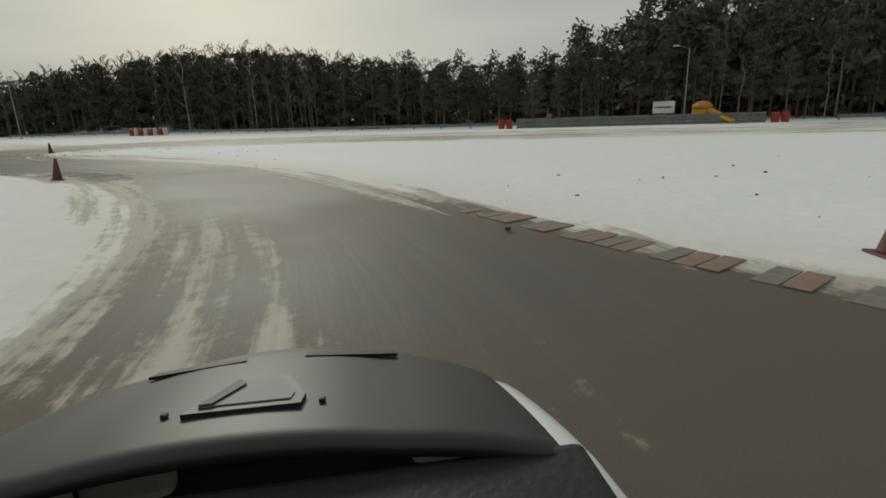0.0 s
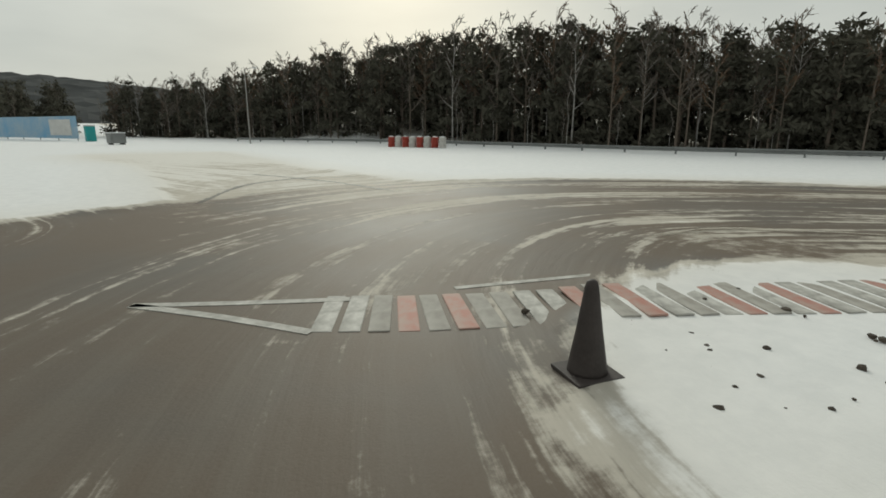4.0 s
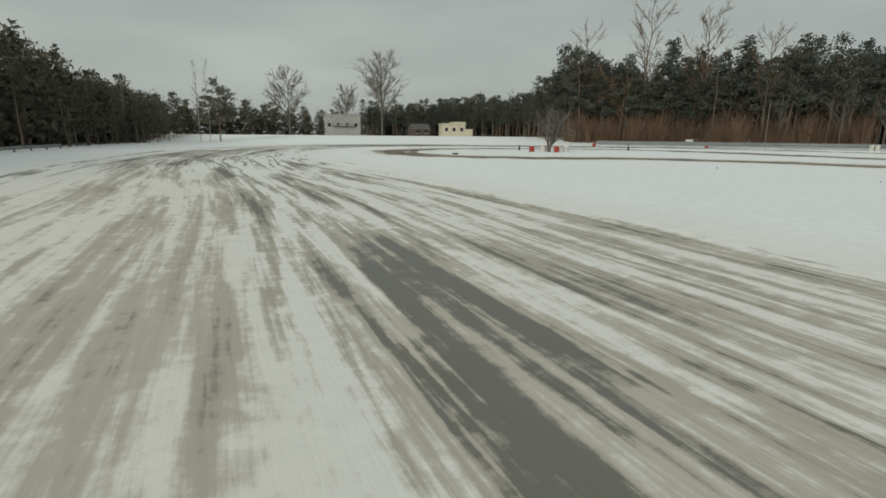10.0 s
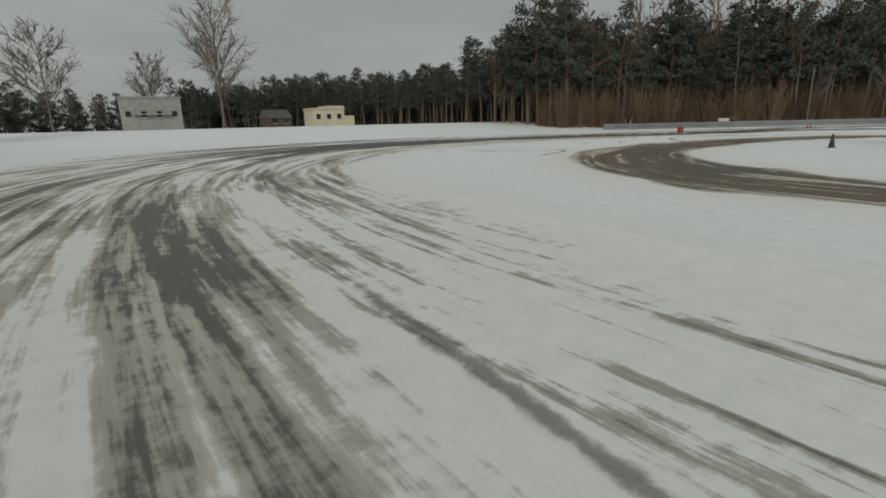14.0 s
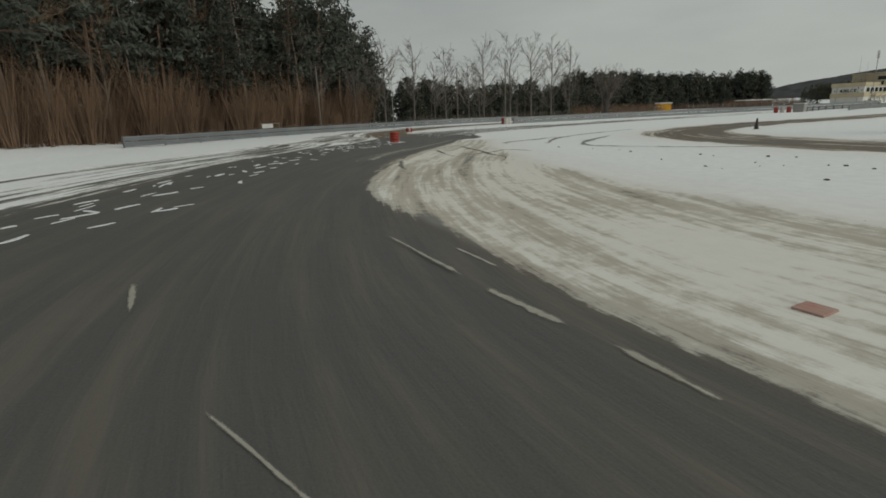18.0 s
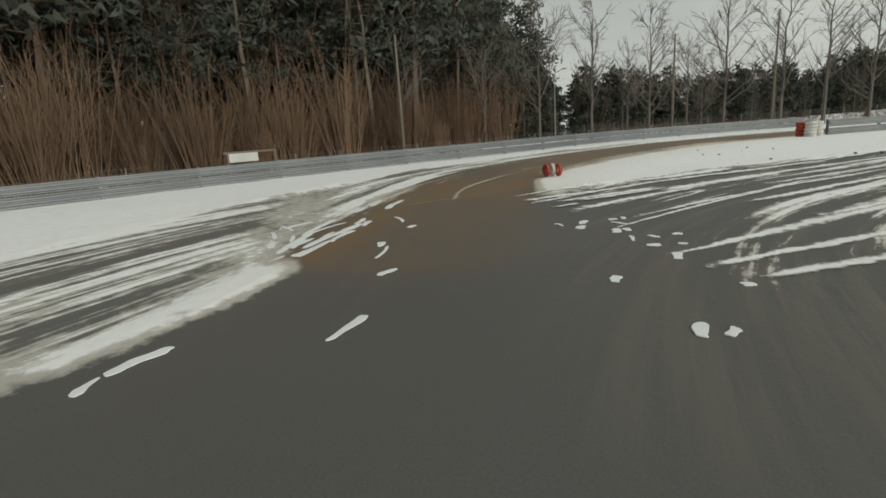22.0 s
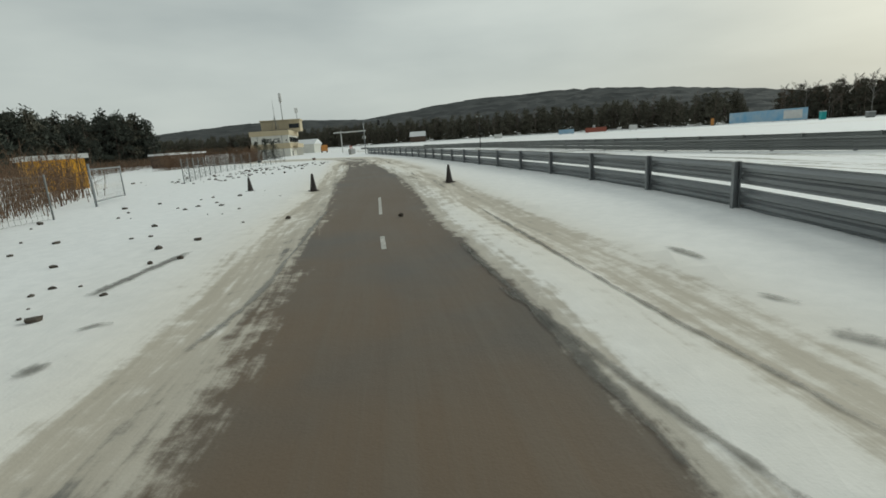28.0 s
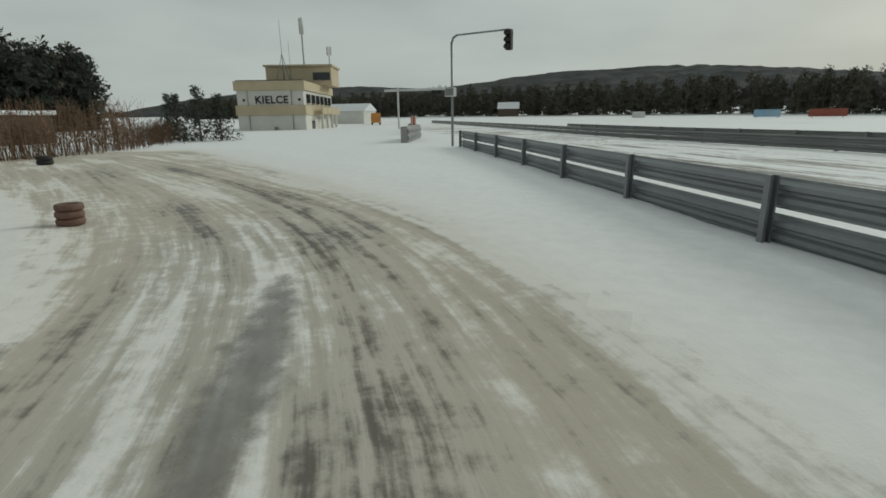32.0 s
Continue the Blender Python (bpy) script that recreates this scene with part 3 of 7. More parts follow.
def beside(px, py, pts, reach=22.0):
    """For the places near a line: which they are, their distance, and how far across and along it they lie."""
    line = smooth_line(pts, 1.5)
    seg = np.diff(line, axis=0)
    length = np.linalg.norm(seg, axis=1)
    start = np.concatenate([[0], np.cumsum(length)])[:-1]
    lo, hi = line.min(0) - reach, line.max(0) + reach
    pick = np.where((px > lo[0]) & (px < hi[0]) & (py > lo[1]) & (py < hi[1]))[0]
    best, su, sv = np.full(len(pick), 1e9), np.zeros(len(pick)), np.zeros(len(pick))
    qx, qy = px[pick], py[pick]
    for k in range(len(seg)):
        close = np.where((np.abs(qx - line[k, 0]) < reach + 3) & (np.abs(qy - line[k, 1]) < reach + 3))[0]
        d = seg[k] / length[k]
        rx, ry = qx[close] - line[k, 0], qy[close] - line[k, 1]
        s = np.clip(rx * d[0] + ry * d[1], 0, length[k])
        dist = np.hypot(rx - s * d[0], ry - s * d[1])
        side = d[0] * ry - d[1] * rx
        use = dist < best[close]
        ids = close[use]
        best[ids], su[ids], sv[ids] = dist[use], (np.sign(side) * dist)[use], (start[k] + s)[use]
    return pick, best, su, sv, start[-1] + length[-1]


def axis(lo, hi, cell, far):
    mid = np.arange(lo, hi + cell, cell)
    out, d, g = [], cell, 1.22
    while sum(out) < far:
        d *= g
        out.append(d)
    steps = np.cumsum(out)
    return np.concatenate([lo - steps[::-1], mid, mid[-1] + steps])


def build_ground():
    xs, ys = axis(-112.0, 72.0, 0.42, 2600), axis(46.0, 206.0, 0.42, 2600)
    nx, ny = len(xs), len(ys)
    gx, gy = np.meshgrid(xs, ys)
    px, py = gx.ravel(), gy.ravel()
    count = len(px)
    snow, dirt, streak = np.full(count, 1.05), np.zeros(count), np.full(count, 0.03)
    uu, vv, lead = px.copy(), py.copy(), np.full(count, 20.0)
    for k, pts in enumerate(FLOW):
        pick, best, su, sv, _ = beside(px, py, pts)
        best = np.where(sv > 0.3, best * 0.45, 1e9) if k == 1 else best
        take = best < lead[pick]
        ids = pick[take]
        uu[ids], vv[ids], lead[ids] = su[take], sv[take], best[take]
    tot, sum_cover, sum_rows, sum_grit, clear = np.zeros(count), np.zeros(count), np.zeros(count), np.zeros(count), np.ones(count)
    for pts, left, right, cover, grit, rows, rank in ROADS:
        pick, best, su, sv, whole = beside(px, py, pts)
        far = sv / whole
        left, right, cover, grit, rows = (np.interp(far, np.linspace(0, 1, len(q)), q) if isinstance(q, tuple) else np.full(len(far), q) for q in (left, right, cover, grit, rows))
        edge = np.where(su > 0, left, right)
        reach = 0.48 if rank > 1.3 else 0.66
        w = np.clip((edge + reach - best) / (reach + 0.55), 0, 1)
        w = w * w * (3 - 2 * w)
        near = np.clip((edge + 5.0 - best) / 4.0, 0, 1)
        share = w ** 2 * rank ** 3
        tot[pick] += share
        sum_cover[pick] += share * cover
        sum_rows[pick] += share * rows
        sum_grit[pick] += share * grit
        clear[pick] *= 1 - w
        more = np.clip(1.0 - np.abs(best - edge) / 3.0, 0, 1) * 0.5 * np.minimum(1.0, grit + 0.2)
        dirt[pick] = np.maximum(dirt[pick], more)
        streak[pick] = np.maximum(streak[pick], 0.26 * near ** 2)
    on = 1 - clear
    some = tot > 1e-9
    snow[some] = 1.05 * (1 - on[some]) + on[some] * sum_cover[some] / tot[some]
    dirt[some] = dirt[some] * (1 - on[some]) + on[some] * sum_grit[some] / tot[some]
    streak[some] = streak[some] * (1 - on[some]) + on[some] * sum_rows[some] / tot[some]
    # where one road's lines meet another's the streaks run out
    gu, gv = uu.reshape(ny, nx), vv.reshape(ny, nx)
    jump = np.zeros((ny, nx))
    for ax in (0, 1):
        d = (np.abs(np.diff(gu, axis=ax)) > 1.1) | (np.abs(np.diff(gv, axis=ax)) > 2.0)
        a, b = (slice(None, -1), slice(1, None))
        jump[(a, slice(None)) if ax == 0 else (slice(None), a)] += d
        jump[(b, slice(None)) if ax == 0 else (slice(None), b)] += d
    jump = np.minimum(jump, 1)
    for k in range(4):
        wide = jump.copy()
        for sh in (-1, 1):
            wide = np.maximum(wide, np.maximum(np.roll(jump, sh, 0), np.roll(jump, sh, 1)) * (1.0 if k < 1 else 0.66))
        jump = wide
    streak = streak * (1 - jump.ravel())
    woods = np.clip((-px - np.interp(py, (-60, 6, 40, 66, 95, 126, 158, 200), (56, 86, 91, 97, 106, 117, 125, 131))) / 5, 0, 1) * (py < 400) + np.clip((py - np.interp(px, (-60, -30, -12, 5, 22, 60), (236, 210, 202, 192, 184, 180))) / 6, 0, 1) * np.clip((px + 52) / 8, 0, 1) * (py < 420)
    woods = np.clip(woods, 0, 1)
    snow -= 0.48 * woods
    dirt = np.maximum(dirt, 0.8 * woods)
    wobble = np.array([noise.noise(Vector((x * 0.35, y * 0.35, 0.0))) + 0.5 * noise.noise(Vector((x * 1.1, y * 1.1, 3.0))) for x, y in zip(px, py)])
    bank = np.clip(on * (1 - on) * 4, 0, 1)
    z = rise(px, py) + (1 - on) * (0.045 + 0.035 * wobble) + 0.05 * bank * (0.6 + wobble)
    verts = np.stack([px, py, z], 1)
    ids = np.arange(count).reshape(ny, nx)
    quads = np.stack([ids[:-1, :-1], ids[:-1, 1:], ids[1:, 1:], ids[1:, :-1]], -1).reshape(-1, 4)
    is_road = on[quads].mean(1) > 0.5
    for name, sel, material, label in (("ground", ~is_road, SNOWFIELD, "snow-covered level ground with faint tyre tracks and dark specks"),
                                       ("road", is_road, ROADTOP, "wet asphalt circuit streaked with snow and brown slush")):
        q = quads[sel]
        used = np.unique(q)
        back_map = np.zeros(count, np.int64)
        back_map[used] = np.arange(len(used))
        me = bpy.data.meshes.new(name)
        nq = len(q)
        me.vertices.add(len(used))
        me.vertices.foreach_set("co", verts[used].ravel())
        me.loops.add(nq * 4)
        me.loops.foreach_set("vertex_index", back_map[q].ravel().astype(np.int32))
        me.polygons.add(nq)
        me.polygons.foreach_set("loop_start", np.arange(0, nq * 4, 4, dtype=np.int32))
        me.polygons.foreach_set("use_smooth", np.ones(nq, bool))
        me.update(calc_edges=True)
        for key, values in (("u", uu), ("v", vv), ("snow", snow), ("dirt", dirt), ("streak", streak)):
            me.attributes.new(key, "FLOAT", "POINT").data.foreach_set("value", values[used].astype(np.float32))
        me.materials.append(material)
        tagged(new(name, me), label, name, kind="structure")
    return xs, ys, z.reshape(ny, nx)


LAND = build_ground()


def surface(x, y):
    """The height of the ground's face at a place."""
    xs, ys, z = LAND
    i, j = int(np.clip(np.searchsorted(xs, x) - 1, 0, len(xs) - 2)), int(np.clip(np.searchsorted(ys, y) - 1, 0, len(ys) - 2))
    a, b = (x - xs[i]) / (xs[i + 1] - xs[i]), (y - ys[j]) / (ys[j + 1] - ys[j])
    return float((z[j, i] * (1 - a) + z[j, i + 1] * a) * (1 - b) + (z[j + 1, i] * (1 - a) + z[j + 1, i + 1] * a) * b)


# ---------------------------------------------------------------- far hills, dark with woods, their colour greyed for haze
def hill(name, cx, cy, rx, ry, height, seed, label):
    rng = np.random.default_rng(seed)
    n = 90
    a = np.linspace(-1, 1, n)
    gx, gy = np.meshgrid(a, a)
    r = np.sqrt(gx ** 2 + gy ** 2)
    z = height * np.clip(1 - r ** 1.7, 0, 1) ** 0.9
    bumps = np.array([noise.noise(Vector((x * 5, y * 5, seed))) for x, y in zip(gx.ravel(), gy.ravel())]).reshape(n, n)
    z = z * (1 + 0.06 * bumps) + np.where(z > 2, rng.uniform(0, 5.0, (n, n)), -3)
    verts = np.stack([cx + gx * rx, cy + gy * ry, z], -1).reshape(-1, 3)
    ids = np.arange(n * n).reshape(n, n)
    q = np.stack([ids[:-1, :-1], ids[:-1, 1:], ids[1:, 1:], ids[1:, :-1]], -1).reshape(-1, 4)
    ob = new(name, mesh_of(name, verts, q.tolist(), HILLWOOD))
    return tagged(ob, label, "hill", kind="structure")


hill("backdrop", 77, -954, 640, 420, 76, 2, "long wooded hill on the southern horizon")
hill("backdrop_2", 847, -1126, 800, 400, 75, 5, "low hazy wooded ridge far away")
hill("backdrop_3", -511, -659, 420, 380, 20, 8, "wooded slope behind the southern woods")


# ---------------------------------------------------------------- trees
def prisms(segs, sides=4):
    """Tapered limbs: rows of start, end, radius at start, radius at end."""
    v, f = [], []
    for a, b, r1, r2 in segs:
        a, b = np.array(a), np.array(b)
        d = b - a
        d = d / (np.linalg.norm(d) + 1e-9)
        s = np.cross(d, (0.3, 0.9, 0.2))
        s /= np.linalg.norm(s) + 1e-9
        t = np.cross(d, s)
        base = len(v)
        for c, r in ((a, r1), (b, r2)):
            for k in range(sides):
                w = k * math.tau / sides
                v.append(c + r * (math.cos(w) * s + math.sin(w) * t))
        for k in range(sides):
            k2 = (k + 1) % sides
            f.append((base + k, base + k2, base + sides + k2, base + sides + k))
    return v, f


def tufts(rng, centres, spread, size, each, flat=0.55):
    """Needle tufts: small ragged triangles scattered round each twig end."""
    v, f = [], []
    for c in centres:
        for _ in range(each):
            o = c + rng.normal(0, 1, 3) * spread * (1, 1, flat)
            d1, d2 = rng.normal(0, 1, 3), rng.normal(0, 1, 3)
            d1 /= np.linalg.norm(d1)
            d2 /= np.linalg.norm(d2)
            k = size * rng.uniform(0.6, 1.4)
            base = len(v)
            v += [o - d1 * k, o + d1 * k * 0.6 + d2 * k * 0.35, o + d2 * k * 0.9]
            f.append((base, base + 1, base + 2))
    return v, f


def pine_meshes(seed, h, low, bulk, each, leaf=0.27, gap=0.55, sides=4):
    """A Scots pine: bare trunk, limbs high up and a ragged crown."""
    rng = np.random.default_rng(seed)
    segs, p = [], np.array((0.0, 0.0, -0.3))
    lean = rng.normal(0, 0.02, 2)
    n = 7
    for k in range(n):
        q = np.array((lean[0] * h * (k + 1) / n + rng.normal(0, 0.06), lean[1] * h * (k + 1) / n + rng.normal(0, 0.06), h * (k + 1) / n))
        segs.append((p, q, 0.17 * (1 - k / n) + 0.03, 0.17 * (1 - (k + 1) / n) + 0.025))
        p = q
    centres = []
    for z in np.arange(low * h, h * 0.99, gap):
        f = (z / h - low) / (1 - low)
        reach = bulk * (0.35 + 1.0 * math.sin(math.pi * min(1, 0.22 + 0.75 * f))) * (1 - 0.55 * f)
        for _ in range(rng.integers(2, 4)):
            w, r = rng.uniform(0, math.tau), reach * rng.uniform(0.55, 1.15)
            b = np.array((lean[0] * z, lean[1] * z, z))
            tip = b + np.array((math.cos(w) * r, math.sin(w) * r, rng.uniform(-0.15, 0.5)))
            segs.append((b, tip, 0.035, 0.012))
            for s in np.linspace(0.45, 1.0, max(2, int(r * 1.6))):
                centres.append(b + (tip - b) * s)
    for z in np.arange(1.5, low * h, 0.9):
        w = rng.uniform(0, math.tau)
        b = np.array((lean[0] * z, lean[1] * z, z))
        segs.append((b, b + np.array((math.cos(w), math.sin(w), 0.15)) * rng.uniform(0.4, 1.1), 0.018, 0.006))
    centres.append(np.array((lean[0] * h, lean[1] * h, h)))
    return prisms(segs, sides), tufts(rng, centres, 0.34 * (gap / 0.55) ** 0.5, leaf, each)


def fir_meshes(seed, h, each, bulk=0.26):
    """A fir or spruce: dense cone of drooping boughs down to the ground."""
    rng = np.random.default_rng(seed)
    segs = [((0, 0, -0.3), (0, 0, h), 0.13, 0.02)]
    centres = []
    for z in np.arange(0.4, h, 0.33):
        reach = bulk * (h - z) * rng.uniform(0.8, 1.15) + 0.12
        for _ in range(5):
            w = rng.uniform(0, math.tau)
            b = np.array((0, 0, z))
            tip = b + np.array((math.cos(w) * reach, math.sin(w) * reach, -0.18 * reach))
            segs.append((b, tip, 0.02, 0.006))
            for s in np.linspace(0.35, 1, max(2, int(reach * 2))):
                centres.append(b + (tip - b) * s)
    return prisms(segs, 3), tufts(rng, centres, 0.16, 0.17, each, 0.7)


def bare_meshes(seed, h, spread=0.42, depth=5, stems=1, lowest=0.3, thick=0.02, twig=0.008):
    """A leafless tree: trunk, limbs and twigs, each thinner than the last."""
    rng = np.random.default_rng(seed)
    big, small = [], []

    def grow(p, d, length, r, level):
        q = p + d * length
        (big if level <= 2 else small).append((p, q, r, max(twig, r * 0.72)))
        if level >= depth:
            return
        kids = rng.integers(2, 4) if level else 5
        for k in range(kids):
            nd = d + rng.normal(0, spread, 3) + np.array((0, 0, 0.16))
            nd /= np.linalg.norm(nd)
            s = 1.0 if k == 0 else rng.uniform(0.35, 1.0)
            grow(p + d * length * s, nd, length * rng.uniform(0.6, 0.82), max(twig, r * (0.66 if k == 0 else 0.42)), level + 1)

    for s in range(stems):
        d = np.array((0, 0, 1.0)) + rng.normal(0, 0.06 + 0.1 * (stems > 1), 3)
        d /= np.linalg.norm(d)
        grow(np.array((rng.normal(0, 0.2 * (stems > 1)), rng.normal(0, 0.2 * (stems > 1)), -0.2)), d, h * lowest, h * thick, 0)
    return prisms(big, 5), prisms(small, 3)


def leader_meshes(seed, h, twig=0.012, reach=0.27, first=0.2, gap=0.034, forks=7, ends=5, stem_r=0.014):
    """A roadside tree in winter: one straight stem with rising limbs, branches and a haze of twigs."""
    rng = np.random.default_rng(seed)
    big, small = [], []
    stem = [np.array((0.0, 0.0, -0.2))]
    for k in range(9):
        stem.append(np.array((rng.normal(0, 0.05) * k * 0.3, rng.normal(0, 0.05) * k * 0.3, h * (k + 1) / 9)))
    for k in range(9):
        big.append((stem[k], stem[k + 1], h * stem_r * (1 - k / 9.5), h * stem_r * (1 - (k + 1) / 9.5)))
    for f in np.arange(first, 0.97, gap):
        f2 = f * 9
        p = stem[int(f2)] + (stem[min(9, int(f2) + 1)] - stem[int(f2)]) * (f2 - int(f2))
        w = rng.uniform(0, math.tau)
        up = rng.uniform(0.7, 1.5)
        d = np.array((math.cos(w), math.sin(w), up)) / math.hypot(1, up)
        ln = h * reach * rng.uniform(0.65, 1.15) * (1.05 - 0.75 * max(0.0, f - 0.35))
        q = p + d * ln * 0.55
        d2 = d + np.array((rng.normal(0, 0.12), rng.normal(0, 0.12), 0.25))
        d2 /= np.linalg.norm(d2)
        e = q + d2 * ln * 0.55
        r = h * 0.0042 * (1.1 - f)
        big.append((p, q, r + 0.015, r * 0.7 + 0.012))
        big.append((q, e, r * 0.7 + 0.012, twig))
        for _ in range(forks):
            s = rng.uniform(0.2, 1.0)
            c = p + (q - p) * s * 2 if s < 0.5 else q + (e - q) * (s * 2 - 1)
            nd = d2 + rng.normal(0, 0.45, 3)
            nd /= np.linalg.norm(nd)
            b = c + nd * ln * rng.uniform(0.22, 0.5)
            small.append((c, b, twig * 1.5, twig * 0.8))
            for _ in range(ends):
                g = c + (b - c) * rng.uniform(0.25, 1.0)
                td = nd + rng.normal(0, 0.5, 3)
                small.append((g, g + td * ln * rng.uniform(0.08, 0.22), twig * 0.8, twig * 0.45))
    return prisms(big, 5), prisms(small, 3)


def birch_meshes(seed, h):
    """A slender birch: pale stem with thin ascending twigs."""
    rng = np.random.default_rng(seed)
    big, small = [], []
    p = np.array((0, 0, -0.2))
    for k in range(8):
        q = np.array((rng.normal(0, 0.10) * k * 0.4, rng.normal(0, 0.10) * k * 0.4, h * (k + 1) / 8))
        big.append((p, q, 0.065 * (1 - k / 8) + 0.015, 0.065 * (1 - (k + 1) / 8) + 0.012))
        if k > 2:
            for _ in range(7):
                w = rng.uniform(0, math.tau)
                s = p + (q - p) * rng.uniform(0, 1)
                d = np.array((math.cos(w) * 0.55, math.sin(w) * 0.55, 1.0))
                e = s + d * rng.uniform(0.5, 1.6) * (1.2 - k / 10)
                small.append((s, e, 0.02, 0.012))
                for _ in range(4):
                    c = s + (e - s) * rng.uniform(0.3, 1)
                    small.append((c, c + (d + rng.normal(0, 0.45, 3)) * rng.uniform(0.3, 0.8), 0.012, 0.007))
        p = q
    return prisms(big, 5), prisms(small, 3)


def bush_meshes(seed, h, count):
    """A thicket of upright brown shoots."""
    rng = np.random.default_rng(seed)
    segs = []
    for _ in range(count):
        w, r = rng.uniform(0, math.tau), rng.uniform(0, 0.9)
        a = np.array((math.cos(w) * r, math.sin(w) * r, -0.1))
        d = np.array((math.cos(w) * 0.25 * r, math.sin(w) * 0.25 * r, 1.0)) + rng.normal(0, 0.09, 3)
        top = a + d * h * rng.uniform(0.55, 1.0)
        segs.append((a, top, 0.022, 0.008))
        for _ in range(4):
            c = a + (top - a) * rng.uniform(0.3, 0.95)
            segs.append((c, c + (d + rng.normal(0, 0.35, 3)) * h * rng.uniform(0.1, 0.28), 0.010, 0.004))
    return prisms(segs, 3)


def tree(name, trunk, crown, x, y, trunk_mat, crown_mat, label, category="tree", crown_name="crown"):
    ob = thing(name, x, y, float(rise(x, y)), 0, label, category)
    part("trunk", mesh_of("trunk", *trunk, trunk_mat), ob)
    part(crown_name, mesh_of(crown_name, *crown, crown_mat), ob)
    return ob


PINES = [pine_meshes(10 + k, h, low, bulk, 11, 0.31) for k, (h, low, bulk) in enumerate(((13.5, 0.36, 2.9), (15.5, 0.44, 3.0), (12.0, 0.26, 2.9), (14.5, 0.38, 2.7)))]
FIRS = [fir_meshes(30 + k, h, 3) for k, h in enumerate((7.5, 9.5, 5.5))]
BIRCHES = [birch_meshes(40 + k, h) for k, h in enumerate((12.5, 14.0, 11.0))]
BARES = [leader_meshes(50 + k, h, 0.014) for k, h in enumerate((13.0, 11.5, 14.0))]
BUSHES = [bush_meshes(60 + k, h, 46) for k, h in enumerate((4.5, 5.5, 3.6))]


def row_of_trees(sites, first, group):
    """The first tree of a kind is built, the others are its copies, turned and sized."""
    for k, (x, y, s, r) in enumerate(sites):
        src = first[k % len(first)]
        m = pose(x, y, float(rise(x, y)), 0, 0, r) @ Matrix.Diagonal((s, s, s * (0.93 + 0.14 * ((k * 37) % 10) / 10), 1))
        if k < len(first):
            src.matrix_world = m
            tagged(src, group=group)
        else:
            copy_thing(src, m)


def planted(line, depth, gap, rng, back=0.0, jitter=0.8):
    """Places along a wood's edge, in rows going back from it (to the left of the line's direction)."""
    pts = smooth_line(line, gap)
    d = np.gradient(pts, axis=0)
    d /= np.linalg.norm(d, axis=1)[:, None]
    out = []
    for row in range(depth):
        for p, t in zip(pts, d):
            o = back + row * gap * 0.85
            q = p + np.array((-t[1], t[0])) * (o + rng.normal(0, jitter)) + t * rng.normal(0, jitter)
            out.append((q[0], q[1], rng.uniform(0.74, 1.2), rng.uniform(0, 360)))
    return out


def taller(sites):
    """The western wood grows higher towards the north, and dips where it meets the paddock."""
    return [(x, y, s * float(np.interp(y, (-60, 20, 60, 80, 95, 120, 160, 200, 225), (0.72, 0.74, 0.58, 0.74, 1.08, 1.16, 1.02, 0.76, 0.62))), r) for x, y, s, r in sites]


def wood(name, sites, kinds, label):
    """Many trees that nobody could count, in one mesh: trunks first, then what grows on them."""
    vs, fs, ix, base = [], [], [], 0
    for k, (x, y, s, r) in enumerate(sites):
        trunk, crown = kinds[k % len(kinds)][:2]
        c, d = math.cos(radians(r)), math.sin(radians(r))
        for (v, f), i in ((trunk, kinds[k % len(kinds)][2]), (crown, kinds[k % len(kinds)][3])):
            a = np.array(v)
            a = np.stack([a[:, 0] * c - a[:, 1] * d, a[:, 0] * d + a[:, 1] * c, a[:, 2]], 1) * s + (x, y, float(rise(x, y)))
            vs.append(a)
            fs += [tuple(i2 + base for i2 in face) for face in f]
            ix += [i] * len(f)
            base += len(a)
    me = mesh_of(name, np.concatenate(vs), fs, BARK, NEEDLES, TWIGS, BIRCH, WILLOW, BARK_UP, FIR, index=ix)
    return tagged(new(name, me), label, "wood", kind="stuff")


rng = np.random.default_rng(7)
WEST = [(-52, -62), (-64, -38), (-76, -12), (-84, 6), (-88, 24), (-89, 40), (-91, 53), (-95, 66), (-99, 80), (-104, 95), (-109, 110), (-115, 126), (-119.5, 142), (-122.5, 158), (-125, 176), (-129, 196), (-134, 222)]
NORTH = [(-100, 330), (-72, 306), (-50, 284), (-41, 255), (-41, 228), (-38, 213), (-27, 208), (-16, 203), (-6, 196.5), (4, 190.5), (13, 187.5), (26, 187), (60, 183)]

pines_w = [tree("pine_tree", *PINES[k], 0, 0, (BARK, BARK, BARK_UP, BARK)[k], NEEDLES, "dark green Scots pine with a bare trunk at the wood's edge") for k in range(4)]
# trees stand on the outer side of the line: walk it from north to south
west_sites = taller(planted(WEST, 2, 3.1, rng, 1.0))
row_of_trees([p for k, p in enumerate(west_sites) if p[1] > 58][:150], pines_w, "pines at the western wood's edge")
birches = [tree("birch_tree", *BIRCHES[k], 0, 0, BIRCH, TWIGS, "bare white-stemmed birch in front of the pine wood", crown_name="branchwork") for k in range(3)]
row_of_trees(taller([(x, y, s * 1.2 * float(np.interp(y, (-60, 5, 40), (0.65, 0.8, 1.0))), r) for x, y, s, r in planted(WEST[:7], 1, 3.2, rng, -0.2, 1.2)[:44]] + planted(WEST[7:13], 1, 6.5, rng, -0.6, 1.4)), birches, "birches at the western wood's edge")
FAR = [pine_meshes(180 + k, h, low, bulk, 10, 0.58, 1.05, 3) for k, (h, low, bulk) in enumerate(((13.0, 0.06, 3.4), (14.0, 0.10, 3.4), (12.5, 0.05, 3.5)))]
